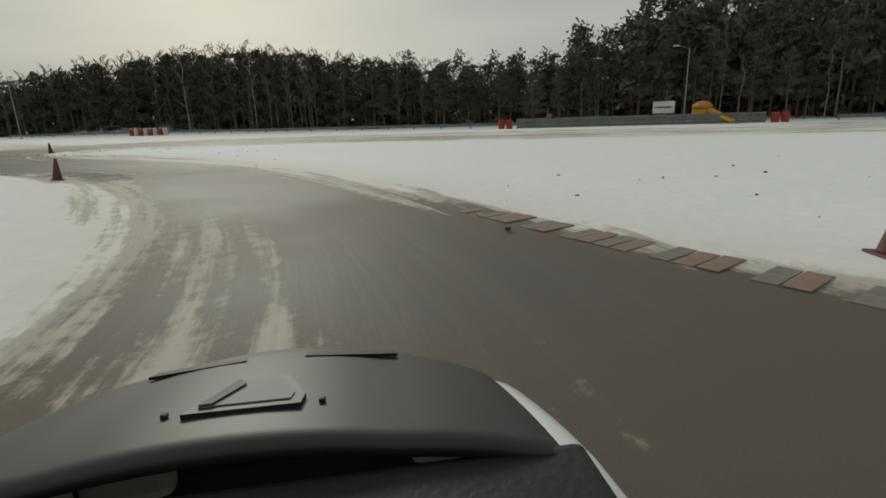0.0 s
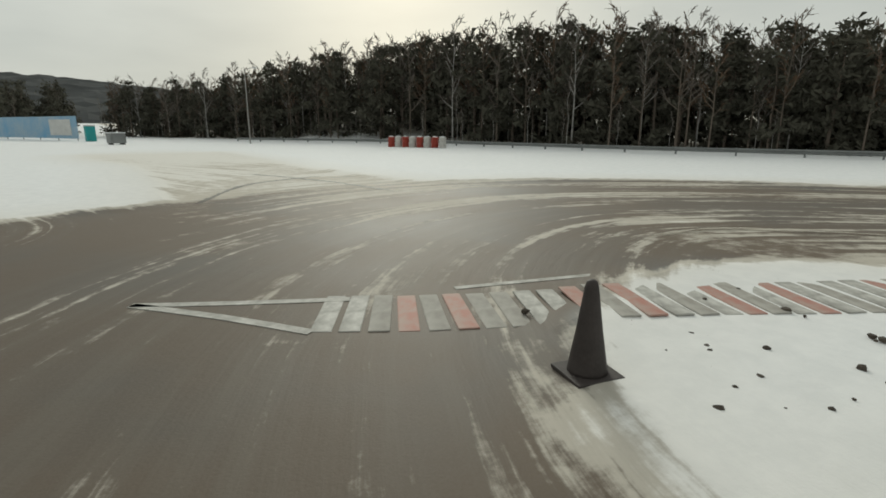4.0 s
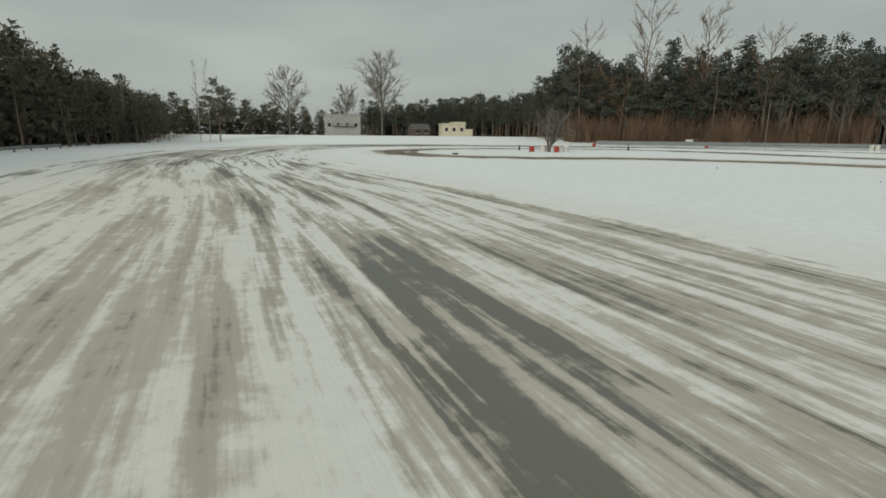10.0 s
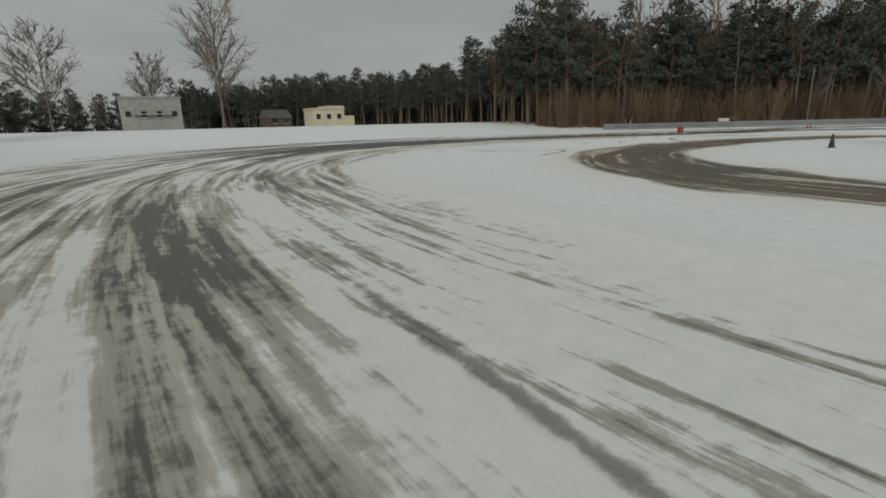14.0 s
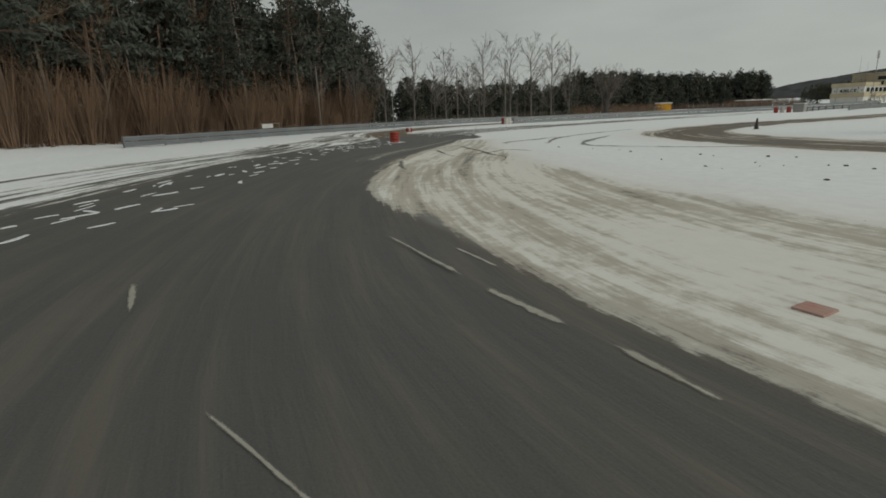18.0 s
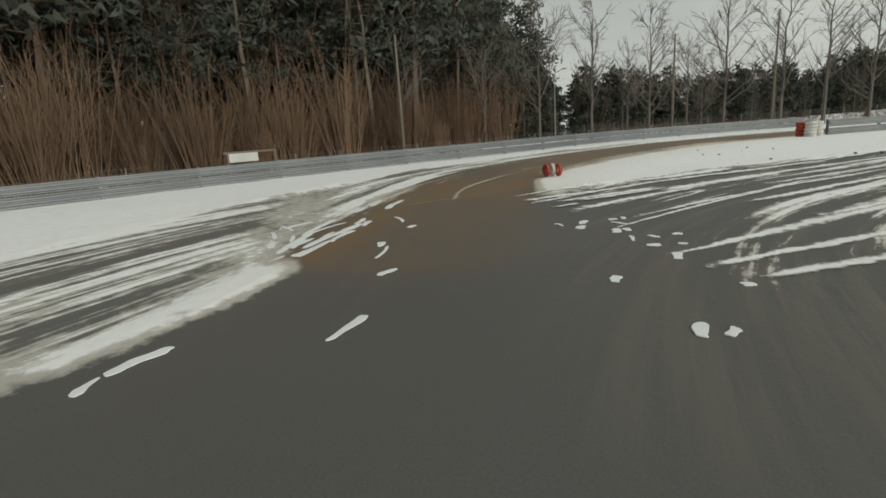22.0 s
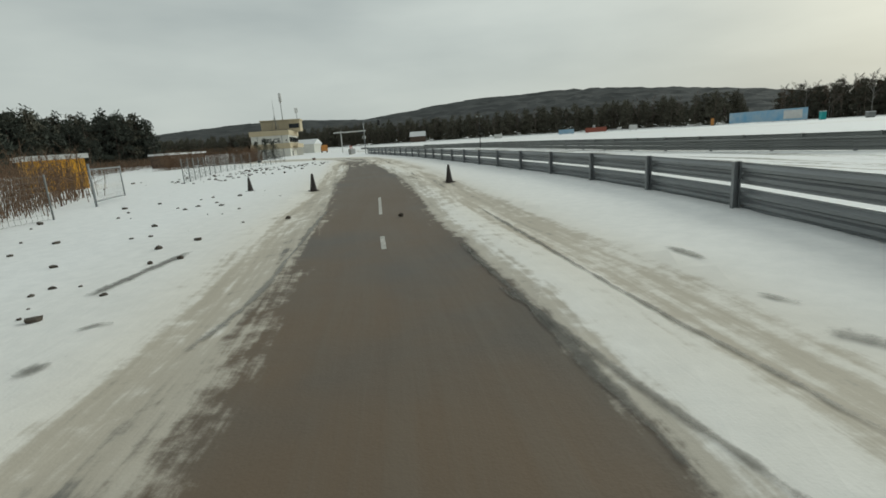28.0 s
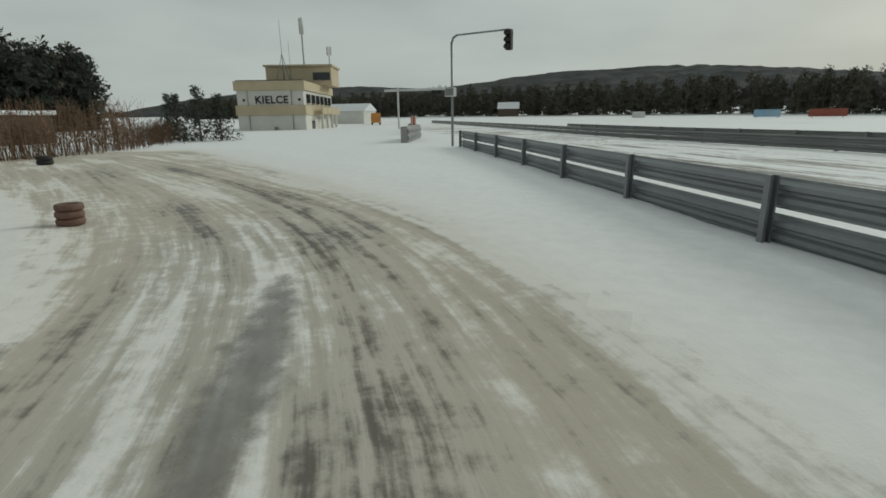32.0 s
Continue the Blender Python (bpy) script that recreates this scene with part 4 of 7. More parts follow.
FARBARE = [leader_meshes(190 + k, 14.0, 0.03, 0.15, 0.3, 0.055, 6, 3, 0.0075) for k in range(2)]
west = taller(planted(WEST[6:], 9, 3.4, rng, 5.0, 1.3))
west_south = [(x, y, (0.95 + (s - 0.97) * 0.45) * float(np.interp(y, (-60, -20, 5, 25, 45, 70), (0.8, 0.92, 1.0, 1.07, 0.83, 0.62))), r) for x, y, s, r in planted(WEST[:8], 10, 2.4, rng, 1.2, 1.0)]
wood("bare_western_wood", west_south, [(*FAR[2], 0, 1), (*FARBARE[0], 0, 4), (*FARBARE[1], 0, 2), (*FARBARE[0], 0, 2), (*FARBARE[1], 0, 4), (*FAR[0], 0, 1), (*FARBARE[1], 3, 2)], "mixed wood of grey-brown birches and pines behind the hairpin")
wood("western_wood", west, [(*FAR[0], 0, 1), (*FAR[1], 0, 1), (*BIRCHES[0], 3, 2), (*FAR[2], 5, 1)], "dense dark pine wood behind the western barrier")

pines_n = [tree("pine_tree", *PINES[k], 0, 0, (BARK, BARK_UP)[k // 3], FIR, "tall dark pine with a bare trunk in the northern wood") for k in (1, 3)]
row_of_trees([(x, y, s * float(np.interp(y, (195, 215, 235, 260, 330), (1.22, 1.2, 1.0, 0.85, 0.8))), r) for x, y, s, r in planted(NORTH[::-1], 2, 3.6, rng, -4.0)[:150]], pines_n, "pines in the northern wood")
bushes = []
for k in range(3):
    ob = thing("bush", 0, 0, 0, 0, "leafless brown willow thicket at the wood's edge", "bush")
    part("thicket", mesh_of("thicket", *BUSHES[k], WILLOW), ob)
    bushes.append(ob)
row_of_trees([(x, y, s * 1.1, r) for x, y, s, r in planted(NORTH[:4:-1][2:], 4, 1.9, rng, -3.5, 0.9)[:290]], bushes, "brown thickets along the northern wood")
bare_n = [tree("bare_tree", *BARES[k], 0, 0, BARK, WILLOW, "tall leafless brown tree at the wood's edge", crown_name="branchwork") for k in range(3)]
row_of_trees([(x, y, s * 1.25, r) for x, y, s, r in planted(NORTH[4:10], 1, 3.6, rng, 3.0, 1.4)[:26]], bare_n, "leafless trees along the northern wood")
NEARWOOD = [pine_meshes(280 + k, h, low, bulk, 15, 0.36, 0.8, 3) for k, (h, low, bulk) in enumerate(((13.0, 0.3, 3.0), (14.0, 0.36, 3.0)))]
inner = [(x, y, s * float(np.interp(y, (195, 215, 235, 260, 330), (1.42, 1.4, 1.2, 1.0, 0.9))), r) for x, y, s, r in planted(NORTH, 7, 3.9, rng, 6.0, 1.4)]
edge_of_wood = [p for k, p in enumerate(inner) if k < len(inner) * 3 // 7 and p[0] > -52]
wood("northern_wood_edge", edge_of_wood, [(*NEARWOOD[0], 0, 6), (*BARES[1], 0, 4), (*NEARWOOD[1], 5, 6)], "dark pines and brown leafless trees at the northern wood's edge")
wood("northern_wood", [p for k, p in enumerate(inner) if k >= len(inner) * 3 // 7 or p[0] <= -52], [(*FAR[0], 0, 6), (*FARBARE[0], 0, 4), (*FAR[1], 5, 6), (*FAR[2], 0, 6)], "mixed brown and dark green wood north of the bend")
FARLINE = [(92.9, 362.6), (17.2, 393.3), (-44.1, 396.9), (-101.3, 374.7), (-147.3, 345.3), (-179.1, 289.7), (-171.4, 240.3), (-159.1, 206.8)]
wood("distant_wood", [(x, y, s * float(np.interp(x, (-150, -110, -55, -20, 130), (1.0, 0.8, 1.4, 1.7, 1.7))), r) for x, y, s, r in planted(FARLINE, 4, 4.6, rng, 0.0, 1.8)], [(*FAR[0], 0, 1), (*FARBARE[0], 0, 2), (*FAR[2], 0, 1)], "distant grey-green tree line behind the houses")
wood("avenue_wood", [(x, y, s * 0.68, r) for x, y, s, r in planted([(102.8, 102.7), (81.2, 121.0), (65.5, 139.7), (51.9, 158.6), (38.4, 175.5), (25.1, 190.4)], 5, 3.0, rng, -14.0, 1.2)], [(*FAR[0], 0, 6), (*FAR[2], 0, 1), (*FARBARE[0], 0, 2), (*FAR[1], 0, 6)], "low dark conifers and scrub behind the roadside trees")
EAST = [(113.0, 101.6), (125.0, 79.3), (137.6, 53.0), (143.6, 29.7), (139.3, 7.6)]
wood("eastern_wood", [(x, y, 0.45 + 0.62 * s, r) for x, y, s, r in planted(EAST, 6, 3.2, rng, 0.0, 1.0)], [(*FAR[1], 0, 6), (*FAR[0], 0, 1), (*FAR[2], 0, 6)], "dense dark conifer wood east of the pit road")
SOUTH = [(310.0, -183.2), (206.4, -170.6), (112.6, -156.2), (17.1, -132.0), (-29.1, -99.3), (-47.9, -72.1)]
wood("southern_wood", [(x, y, s * float(np.interp(x, (-50, 20, 120), (0.72, 0.8, 0.8))), r) for x, y, s, r in planted(SOUTH[::-1], 6, 3.7, rng, 0.0, 1.4)], [(*FAR[0], 0, 1), (*FARBARE[1], 0, 2), (*FAR[1], 0, 1)], "brown and dark wood beyond the paddock")


# ---------------------------------------------------------------- guard rails
def w_beam(length, depth=0.07):
    prof = [(0, 0), (0, 0.03), (depth, 0.07), (depth, 0.115), (0.01, 0.14), (0.01, 0.17), (depth, 0.195), (depth, 0.24), (0, 0.28), (0, 0.31)]
    v = [(x, y, z) for x in (0.0, length) for y, z in prof] + [(x, y - 0.012, z) for x in (0.0, length) for y, z in prof]
    n = len(prof)
    f = [(k, k + 1, n + k + 1, n + k) for k in range(n - 1)] + [(2 * n + k, 3 * n + k, 3 * n + k + 1, 2 * n + k + 1) for k in range(n - 1)]
    f += [(0, n, 3 * n, 2 * n), (n - 1, 3 * n - 1, 4 * n - 1, 2 * n - 1)]
    return v, f


BEAM = mesh_of("beam", *w_beam(1.0), ZINC)
BEAM_DULL = mesh_of("beam", *w_beam(1.0), ZINC_DULL)


def post_mesh(h, material):
    bm = box(0.10, 0.035, h, 0, 0, -0.25)
    box(0.035, 0.09, h, 0.035, -0.055, -0.25, bm=bm)
    box(0.10, 0.03, h, 0, -0.115, -0.25, bm=bm)
    me = bpy.data.meshes.new("post")
    bm.to_mesh(me)
    bm.free()
    me.materials.append(material)
    return me


def guard_rail(pts, levels, label, beam, material, bay=4.0, face=1, tops=0.0, tall=1.0, front=0.0):
    """Posts every bay and corrugated beams between them; face 1 puts the beams to the left of the line."""
    line = smooth_line(pts, 0.5)
    dist = np.concatenate([[0], np.cumsum(np.linalg.norm(np.diff(line, axis=0), axis=1))])
    n = max(1, round(dist[-1] / bay))
    marks = [(np.interp(d, dist, line[:, 0]), np.interp(d, dist, line[:, 1])) for d in np.linspace(0, dist[-1], n + 1)]
    rail = thing("guard_rail", 0, 0, 0, 0, label, "guard rail")
    high = levels[-1] + 0.33 * tall + 0.25 + tops
    pm = post_mesh(high, material)
    for k, (x, y) in enumerate(marks):
        a, b = marks[max(k - 1, 0)], marks[min(k + 1, n)]
        w = math.degrees(math.atan2(b[1] - a[1], b[0] - a[0]))
        part("post", pm, rail, at=pose(x, y, float(rise(x, y)), 0, 0, w + (0 if face > 0 else 180)) @ Matrix.Translation((0, front, 0)))
        if k == n:
            continue
        x2, y2 = marks[k + 1]
        ln, w = math.hypot(x2 - x, y2 - y), math.degrees(math.atan2(y2 - y, x2 - x))
        for z in levels:
            m = pose(x, y, float(rise(x, y)) + z, 0, 0, w)
            if face < 0:
                m = pose(x2, y2, float(rise(x, y)) + z, 0, 0, w + 180)
            part("beam", beam, rail, at=m @ Matrix.Translation((0, 0.02, 0)) @ Matrix.Diagonal((ln + 0.04, 1, tall, 1)))
    return rail


guard_rail([(-3.0, 163.2), (0.2, 156), (3.2, 148.5), (5.2, 142.5), (7.2, 136.5), (9.1, 131), (10.6, 124.8), (13.2, 117.8), (17.5, 108.5), (22.2, 99), (27.1, 89.2), (31.7, 80.4), (36.1, 72.6), (40.7, 64.7), (46, 55.4), (52.0, 45.6)],
           (0.03, 0.54), "double galvanised guard rail along the pit road", BEAM, ZINC, face=1, tall=1.4, front=0.23)
guard_rail([(-1.2, 113.5), (4.8, 105), (10.7, 94), (18.2, 77), (26, 60), (34, 46), (44.4, 32.5), (54.8, 14.8), (72, -14), (96, -52)],
           (0.08, 0.42), "weathered guard rail between the main straight and the infield", BEAM_DULL, ZINC_DULL, face=1)
guard_rail([(-4.5, 109), (1.5, 101), (7.4, 90), (15, 73), (23, 56), (31, 42), (41, 28.5), (51, 11)],
           (0.08, 0.42), "second weathered guard rail behind the main straight", BEAM_DULL, ZINC_DULL, face=-1)
guard_rail([(-34, 204), (-27, 200.5), (-20, 196.5), (-15, 193), (-9.5, 188.6), (-5.7, 185), (-1.4, 181.4), (3.7, 177.4), (6.8, 173.8), (10.3, 168.6), (12.8, 162.4), (13.9, 158)],
           (0.12, 0.56), "double guard rail with snow behind it along the pit entry", BEAM, ZINC, face=-1, tall=1.25)
guard_rail([(-87.6, 84), (-90.6, 91), (-94, 99), (-97.1, 106.2)], (0.08, 0.42, 0.76), "tall steel crash barrier along the western run-off", BEAM_DULL, ZINC_DULL, face=-1, bay=2.5)
guard_rail([(-66, -8), (-76, 8), (-81, 24), (-82.4, 36), (-83.6, 47), (-86.4, 56), (-88.6, 64), (-90, 74), (-92, 84)],
           (0.28,), "low single guard rail in front of the pine wood", BEAM_DULL, ZINC_DULL, face=-1)
guard_rail([(-101, 112), (-107, 124), (-112.5, 136), (-117, 150)],
           (0.28,), "low single guard rail beside the western bend", BEAM_DULL, ZINC_DULL, face=-1)


# ---------------------------------------------------------------- tyres and cones
def tyre_mesh(material, r=0.32, w=0.18):
    prof = [(r * 0.56, 0.02), (r * 0.86, 0.0), (r * 0.97, 0.025), (r, w * 0.3), (r, w * 0.7), (r * 0.97, w - 0.025), (r * 0.86, w), (r * 0.56, w - 0.02)]
    bm = bmesh.new()
    n = 28
    rings = [[bm.verts.new((q * math.cos(k * math.tau / n), q * math.sin(k * math.tau / n), z)) for k in range(n)] for q, z in prof]
    for a, b in zip(rings, rings[1:] + rings[:1]):
        for k in range(n):
            bm.faces.new((a[k], a[(k + 1) % n], b[(k + 1) % n], b[k])).smooth = True
    me = bpy.data.meshes.new("tyre")
    bm.to_mesh(me)
    bm.free()
    me.materials.append(material)
    return me


TYRES = {c: tyre_mesh(m) for c, m in (("red", TYRE_RED), ("white", TYRE_WHITE), ("brown", TYRE_BROWN), ("black", RUBBER))}


def tyre_stack(x, y, colour, count, label, group="", snowed=False, scale=1.0):
    st = thing("tyre_stack", x, y, float(rise(x, y)) + 0.02, 0, label, "tyre stack", group)
    rs = random.Random(int(x * 13 + y * 7))
    for k in range(count):
        part("tyre", TYRES[colour], st, at=pose(rs.uniform(-0.02, 0.02), rs.uniform(-0.02, 0.02), k * 0.183 * scale, rs.uniform(-1.5, 1.5), rs.uniform(-1.5, 1.5), rs.uniform(0, 360)) @ Matrix.Scale(scale, 4))
    if snowed:
        part("snow_cap", lathe([(0.28, 0), (0.27, 0.05), (0.16, 0.09), (0.01, 0.1)], 12, m=pose(0, 0, count * 0.183 * scale)), st, SNOWCAP, "cap of packed snow")
    return st


tyre_stack(-42.2, 182.3, "red", 4, "stack of four red-painted tyres on bare asphalt")
apron = bmesh.new()
rim = [apron.verts.new((r * math.cos(w), r * math.sin(w), 0.0)) for w, r in ((k * math.tau / 26, 0.50 + 0.13 * math.sin(k * 2.7) + 0.1 * math.sin(k * 1.3 + 1)) for k in range(26))]
top = [apron.verts.new((v.co.x * 0.86, v.co.y * 0.86, 0.025 + 0.012 * math.sin(k * 3.1))) for k, v in enumerate(rim)]
for k in range(26):
    apron.faces.new((rim[k], rim[(k + 1) % 26], top[(k + 1) % 26], top[k]))
apron.faces.new(top)
part("crust", apron, thing("snow_patch", -42.1, 182.2, 0.012, 0, "ragged patch of packed snow round the tyre stack", "snow"), SNOWCAP)
for dx, dy, c in ((0, 0, "red"), (-0.75, -0.2, "white"), (-0.3, -0.75, "white")):
    tyre_stack(-3.3 + dx, 164.9 + dy, c, 5, f"stack of five {c}-painted tyres at the rail's end", "tyre stacks at the rail's end", scale=1.02)
# toppled tyres at the pit entry
fallen = thing("tyre_pile", -21.8, 180.0, 0.04, 25, "toppled red and white tyres at the snow's corner", "tyre pile")
for k, (c, m) in enumerate((("red", pose(-0.3, 0, 0.33, 90, 0, 0)), ("red", pose(0.42, 0.05, 0.33, 90, 0, 8)), ("white", pose(-0.02, 0.22, 0.33, 88, 0, 0)), ("red", pose(0.05, 0.5, 0.32, 90, 0, 4)))):
    part("tyre", TYRES[c], fallen, at=Matrix.Scale(0.7, 4) @ m)
for k in range(7):
    w = radians(200 + k * 42)
    tyre_stack(-59.3 + 2.3 * math.cos(w), 149.8 + 1.9 * math.sin(w), ("red", "white")[k % 2], 4, f"{('red', 'white')[k % 2]} tyre stack in the ring round the lone tree", "tyre stacks round the tree", snowed=k % 3 == 0)
for k in range(8):
    tyre_stack(-73.6 - 0.36 * k, 23.5 + 0.80 * k, ("red", "white")[k % 2], 5, f"snow-capped {('red', 'white')[k % 2]} tyre stack in front of the wood", "tyre stacks by the western rail", snowed=True, scale=1.15)
for x, y in ((-87.2, 82.3), (-87.5, 83.1), (-97.3, 107.0), (-97.7, 107.8)):
    tyre_stack(x, y, "red", 5, "red tyre stack at the crash barrier's end", "tyre stacks at the barrier", scale=1.1)
for x, y, c in ((-2.0, 117.4, "red"), (-1.6, 118.2, "white"), (-1.2, 119.0, "red")):
    tyre_stack(x, y, c, 5, f"{c} tyre stack at the end of the infield rail", "tyre stacks by the concrete box")
tyre_stack(51.4, 68.4, "brown", 3, "low pile of worn brown tyres at the road's bend", scale=0.72)
tyre_stack(66.5, 60.0, "black", 2, "two black tyres at the foot of the hedge")
tyre_stack(-71.5, 138.6, "black", 1, "single black tyre lying on the snow")


def cone_parts(material):
    body = lathe([(0.155, 0.03), (0.15, 0.06), (0.1, 0.36), (0.052, 0.7), (0.04, 0.74), (0.02, 0.755)], 16)
    me = bpy.data.meshes.new("body")
    body.to_mesh(me)
    body.free()
    me.materials.append(material)
    b = box(0.4, 0.4, 0.035, bevel=0.012)
    me2 = bpy.data.meshes.new("base")
    b.to_mesh(me2)
    b.free()
    me2.materials.append(material)
    return me, me2


CONES = {"dark": cone_parts(CONE_DARK), "red": cone_parts(CONE_RED)}
for x, y, c, tilt, s in ((-45.4, 111.7, "red", -4, 1.0), (-43.8, 89.1, "red", -5, 1.0), (-49.9, 67.75, "dark", 1, 1.0), (-46.0, 157.6, "dark", 0, 1.0),
                      (-61.6, 156.0, "dark", 0, 1.0), (24.6, 117.8, "dark", 0, 1.0), (18.8, 116.6, "dark", 0, 1.0), (28.6, 116.6, "dark", 3, 0.9)):
    cn = thing("traffic_cone", x, y, float(rise(x, y)) + 0.03, (x * 31) % 90, f"{'grimy dark' if c == 'dark' else 'faded red'} traffic cone standing in the snow", "traffic cone", "traffic cones")
    cn.matrix_world = cn.matrix_world @ pose(0, 0, 0, tilt, 0, 0) @ Matrix.Scale(s, 4)
    part("body", CONES[c][0], cn)
    part("base", CONES[c][1], cn)


# ---------------------------------------------------------------- kerbs: painted blocks set in the ground
def kerb_piece(w, l, material, h=0.05):
    bm = box(w, l, h, bevel=0.012)
    me = bpy.data.meshes.new("kerb_block")
    bm.to_mesh(me)
    bm.free()
    me.materials.append(material)
    return me


KERBS = {c: kerb_piece(0.21, 0.95, m, 0.024) for c, m in (("f", FADED_RED), ("e", SLUSHED), ("r", PAINT_RED), ("w", PAINT_WHITE), ("g", PAINT_GREY), ("d", BAREROAD))}


def kerb(pts, colours, label, lean=0.0, step=0.27, scale=1.0, lift=(0.0, 0.0), thin=1.0, ride=False):
    line = smooth_line(pts, 0.1)
    dist = np.concatenate([[0], np.cumsum(np.linalg.norm(np.diff(line, axis=0), axis=1))])
    kb = thing("kerb", 0, 0, 0, 0, label, "kerb")
    n = int(dist[-1] / step)
    for k in range(n):
        c = colours[k % len(colours)]
        if c == "-":
            continue
        d = k * step
        x, y = np.interp(d, dist, line[:, 0]), np.interp(d, dist, line[:, 1])
        x2, y2 = np.interp(d + 0.1, dist, line[:, 0]), np.interp(d + 0.1, dist, line[:, 1])
        w = math.degrees(math.atan2(y2 - y, x2 - x))
        floor_z = surface(x, y) - 0.012 if ride else 0.0
        part("kerb_block", KERBS[c], kb, at=pose(x, y, floor_z - 0.006 + 0.004 * ((k * 7) % 3) + lift[0] + (lift[1] - lift[0]) * min(1.0, 4 * k / n), 0, 0, w + lean) @ Matrix.Diagonal((thin, scale, 1, 1)))
    return kb


kerb([(-48.85, 65.3), (-49.6, 65.8), (-50.5, 66.3), (-51.6, 66.95), (-52.6, 67.5), (-53.9, 68.3), (-55.0, 69.0)], "wwgrgrggwwrgrwgwrgwrwgwwrg", "worn red and white kerb half under the snow at the hairpin", lean=2, lift=(0.0, 0.0), scale=1.1, ride=True)
kerb([(-54.9, 71.2), (-56.2, 72.6), (-58.0, 74.6)], "-g--r-g-", "kerb blocks showing through the snow out of the hairpin", step=0.35, scale=0.7, lift=(0.03, 0.03))
kerb([(-44.7, 91.6), (-45.05, 90.0), (-45.1, 88.6), (-44.8, 87.0), (-44.3, 85.6)], "e-", "slushy kerb blocks at the inside of the bend", step=0.25, scale=1.3, lift=(-0.012, -0.008), thin=0.75)
kerb([(-43.6, 85.0), (-42.6, 84.6), (-41.4, 84.3), (-39.8, 84.2), (-38.2, 84.2)], "e-", "kerb blocks showing through the snow inside the bend", step=0.21, lean=-30, scale=0.5, thin=0.6, ride=True)
kerb([(-43.1, 113.2), (-43.75, 111.4), (-44.3, 109.6), (-45.0, 107.6), (-45.9, 105.2)], "fe-fefe-fe-f", "faded red kerb under slush along the asphalt's outer edge", step=0.3, scale=0.75, lift=(-0.01, -0.002), thin=1.3)
kerb([(-89.7, 158.2), (-89.6, 160.6), (-89.1, 162.4), (-88.4, 164.4), (-87.5, 166.4), (-86.5, 168.3)], "d-", "row of bare kerb blocks showing through the snow", step=0.19, scale=0.36, thin=0.8, ride=True)
kerb([(-89.1, 158.3), (-89.05, 160.6), (-88.55, 162.4), (-87.95, 164.0), (-87.2, 165.8)], "d-", "second row of bare kerb blocks in the snow", step=0.19, scale=0.26, thin=0.8, lift=(-0.003, -0.003), ride=True)
kerb([(-83.0, 173.9), (-81.5, 175.1), (-79.9, 176.4), (-78.0, 177.8), (-75.9, 179.0), (-73.5, 180.0)], "r--", "red kerb blocks showing through the slush", step=0.42, scale=0.28, lift=(0.004, 0.004), thin=1.3)


def stripe(pts, width, label, material=PAINT_WHITE):
    line = smooth_line(pts, 0.6)
    d = np.gradient(line, axis=0)
    d /= np.linalg.norm(d, axis=1)[:, None]
    side = np.stack([-d[:, 1], d[:, 0]], 1) * width / 2
    v = [(*p, 0.008) for p in line + side] + [(*p, 0.008) for p in line - side]
    v += [(x, y, 0.0) for x, y, _ in v]
    n = len(line)
    f = [(n + k, n + k + 1, k + 1, k) for k in range(n - 1)] + [(2 * n + k, 2 * n + k + 1, k + 1, k) for k in range(n - 1)] + [(3 * n + k, n + k, n + k + 1, 3 * n + k + 1) for k in range(n - 1)]
    return tagged(new("road_marking", mesh_of("road_marking", v, f, material)), label, "road marking", kind="structure")


stripe([(-47.2, 63.9), (-48.2, 64.5), (-49.2, 65.05)], 0.12, "worn white painted line")
stripe([(-47.2, 63.9), (-47.9, 64.8), (-48.5, 65.7)], 0.12, "worn white painted line")
stripe([(-50.4, 65.4), (-54.4, 66.7)], 0.1, "worn white painted edge line")
stripe([(-43.6, 75.4), (-43.2, 74.1)], 0.17, "short white painted dash")
stripe([(-42.8, 72.6), (-42.4, 71.2)], 0.16, "short white painted dash")
stripe([(12.0, 140.3), (12.8, 138.4)], 0.16, "worn white centre dash on the pit road")
stripe([(16.9, 129.4), (17.4, 128.2)], 0.09, "thin white centre line on the pit road")
stripe([(18.6, 125.2), (20.2, 121.2)], 0.09, "thin white centre line on the pit road")

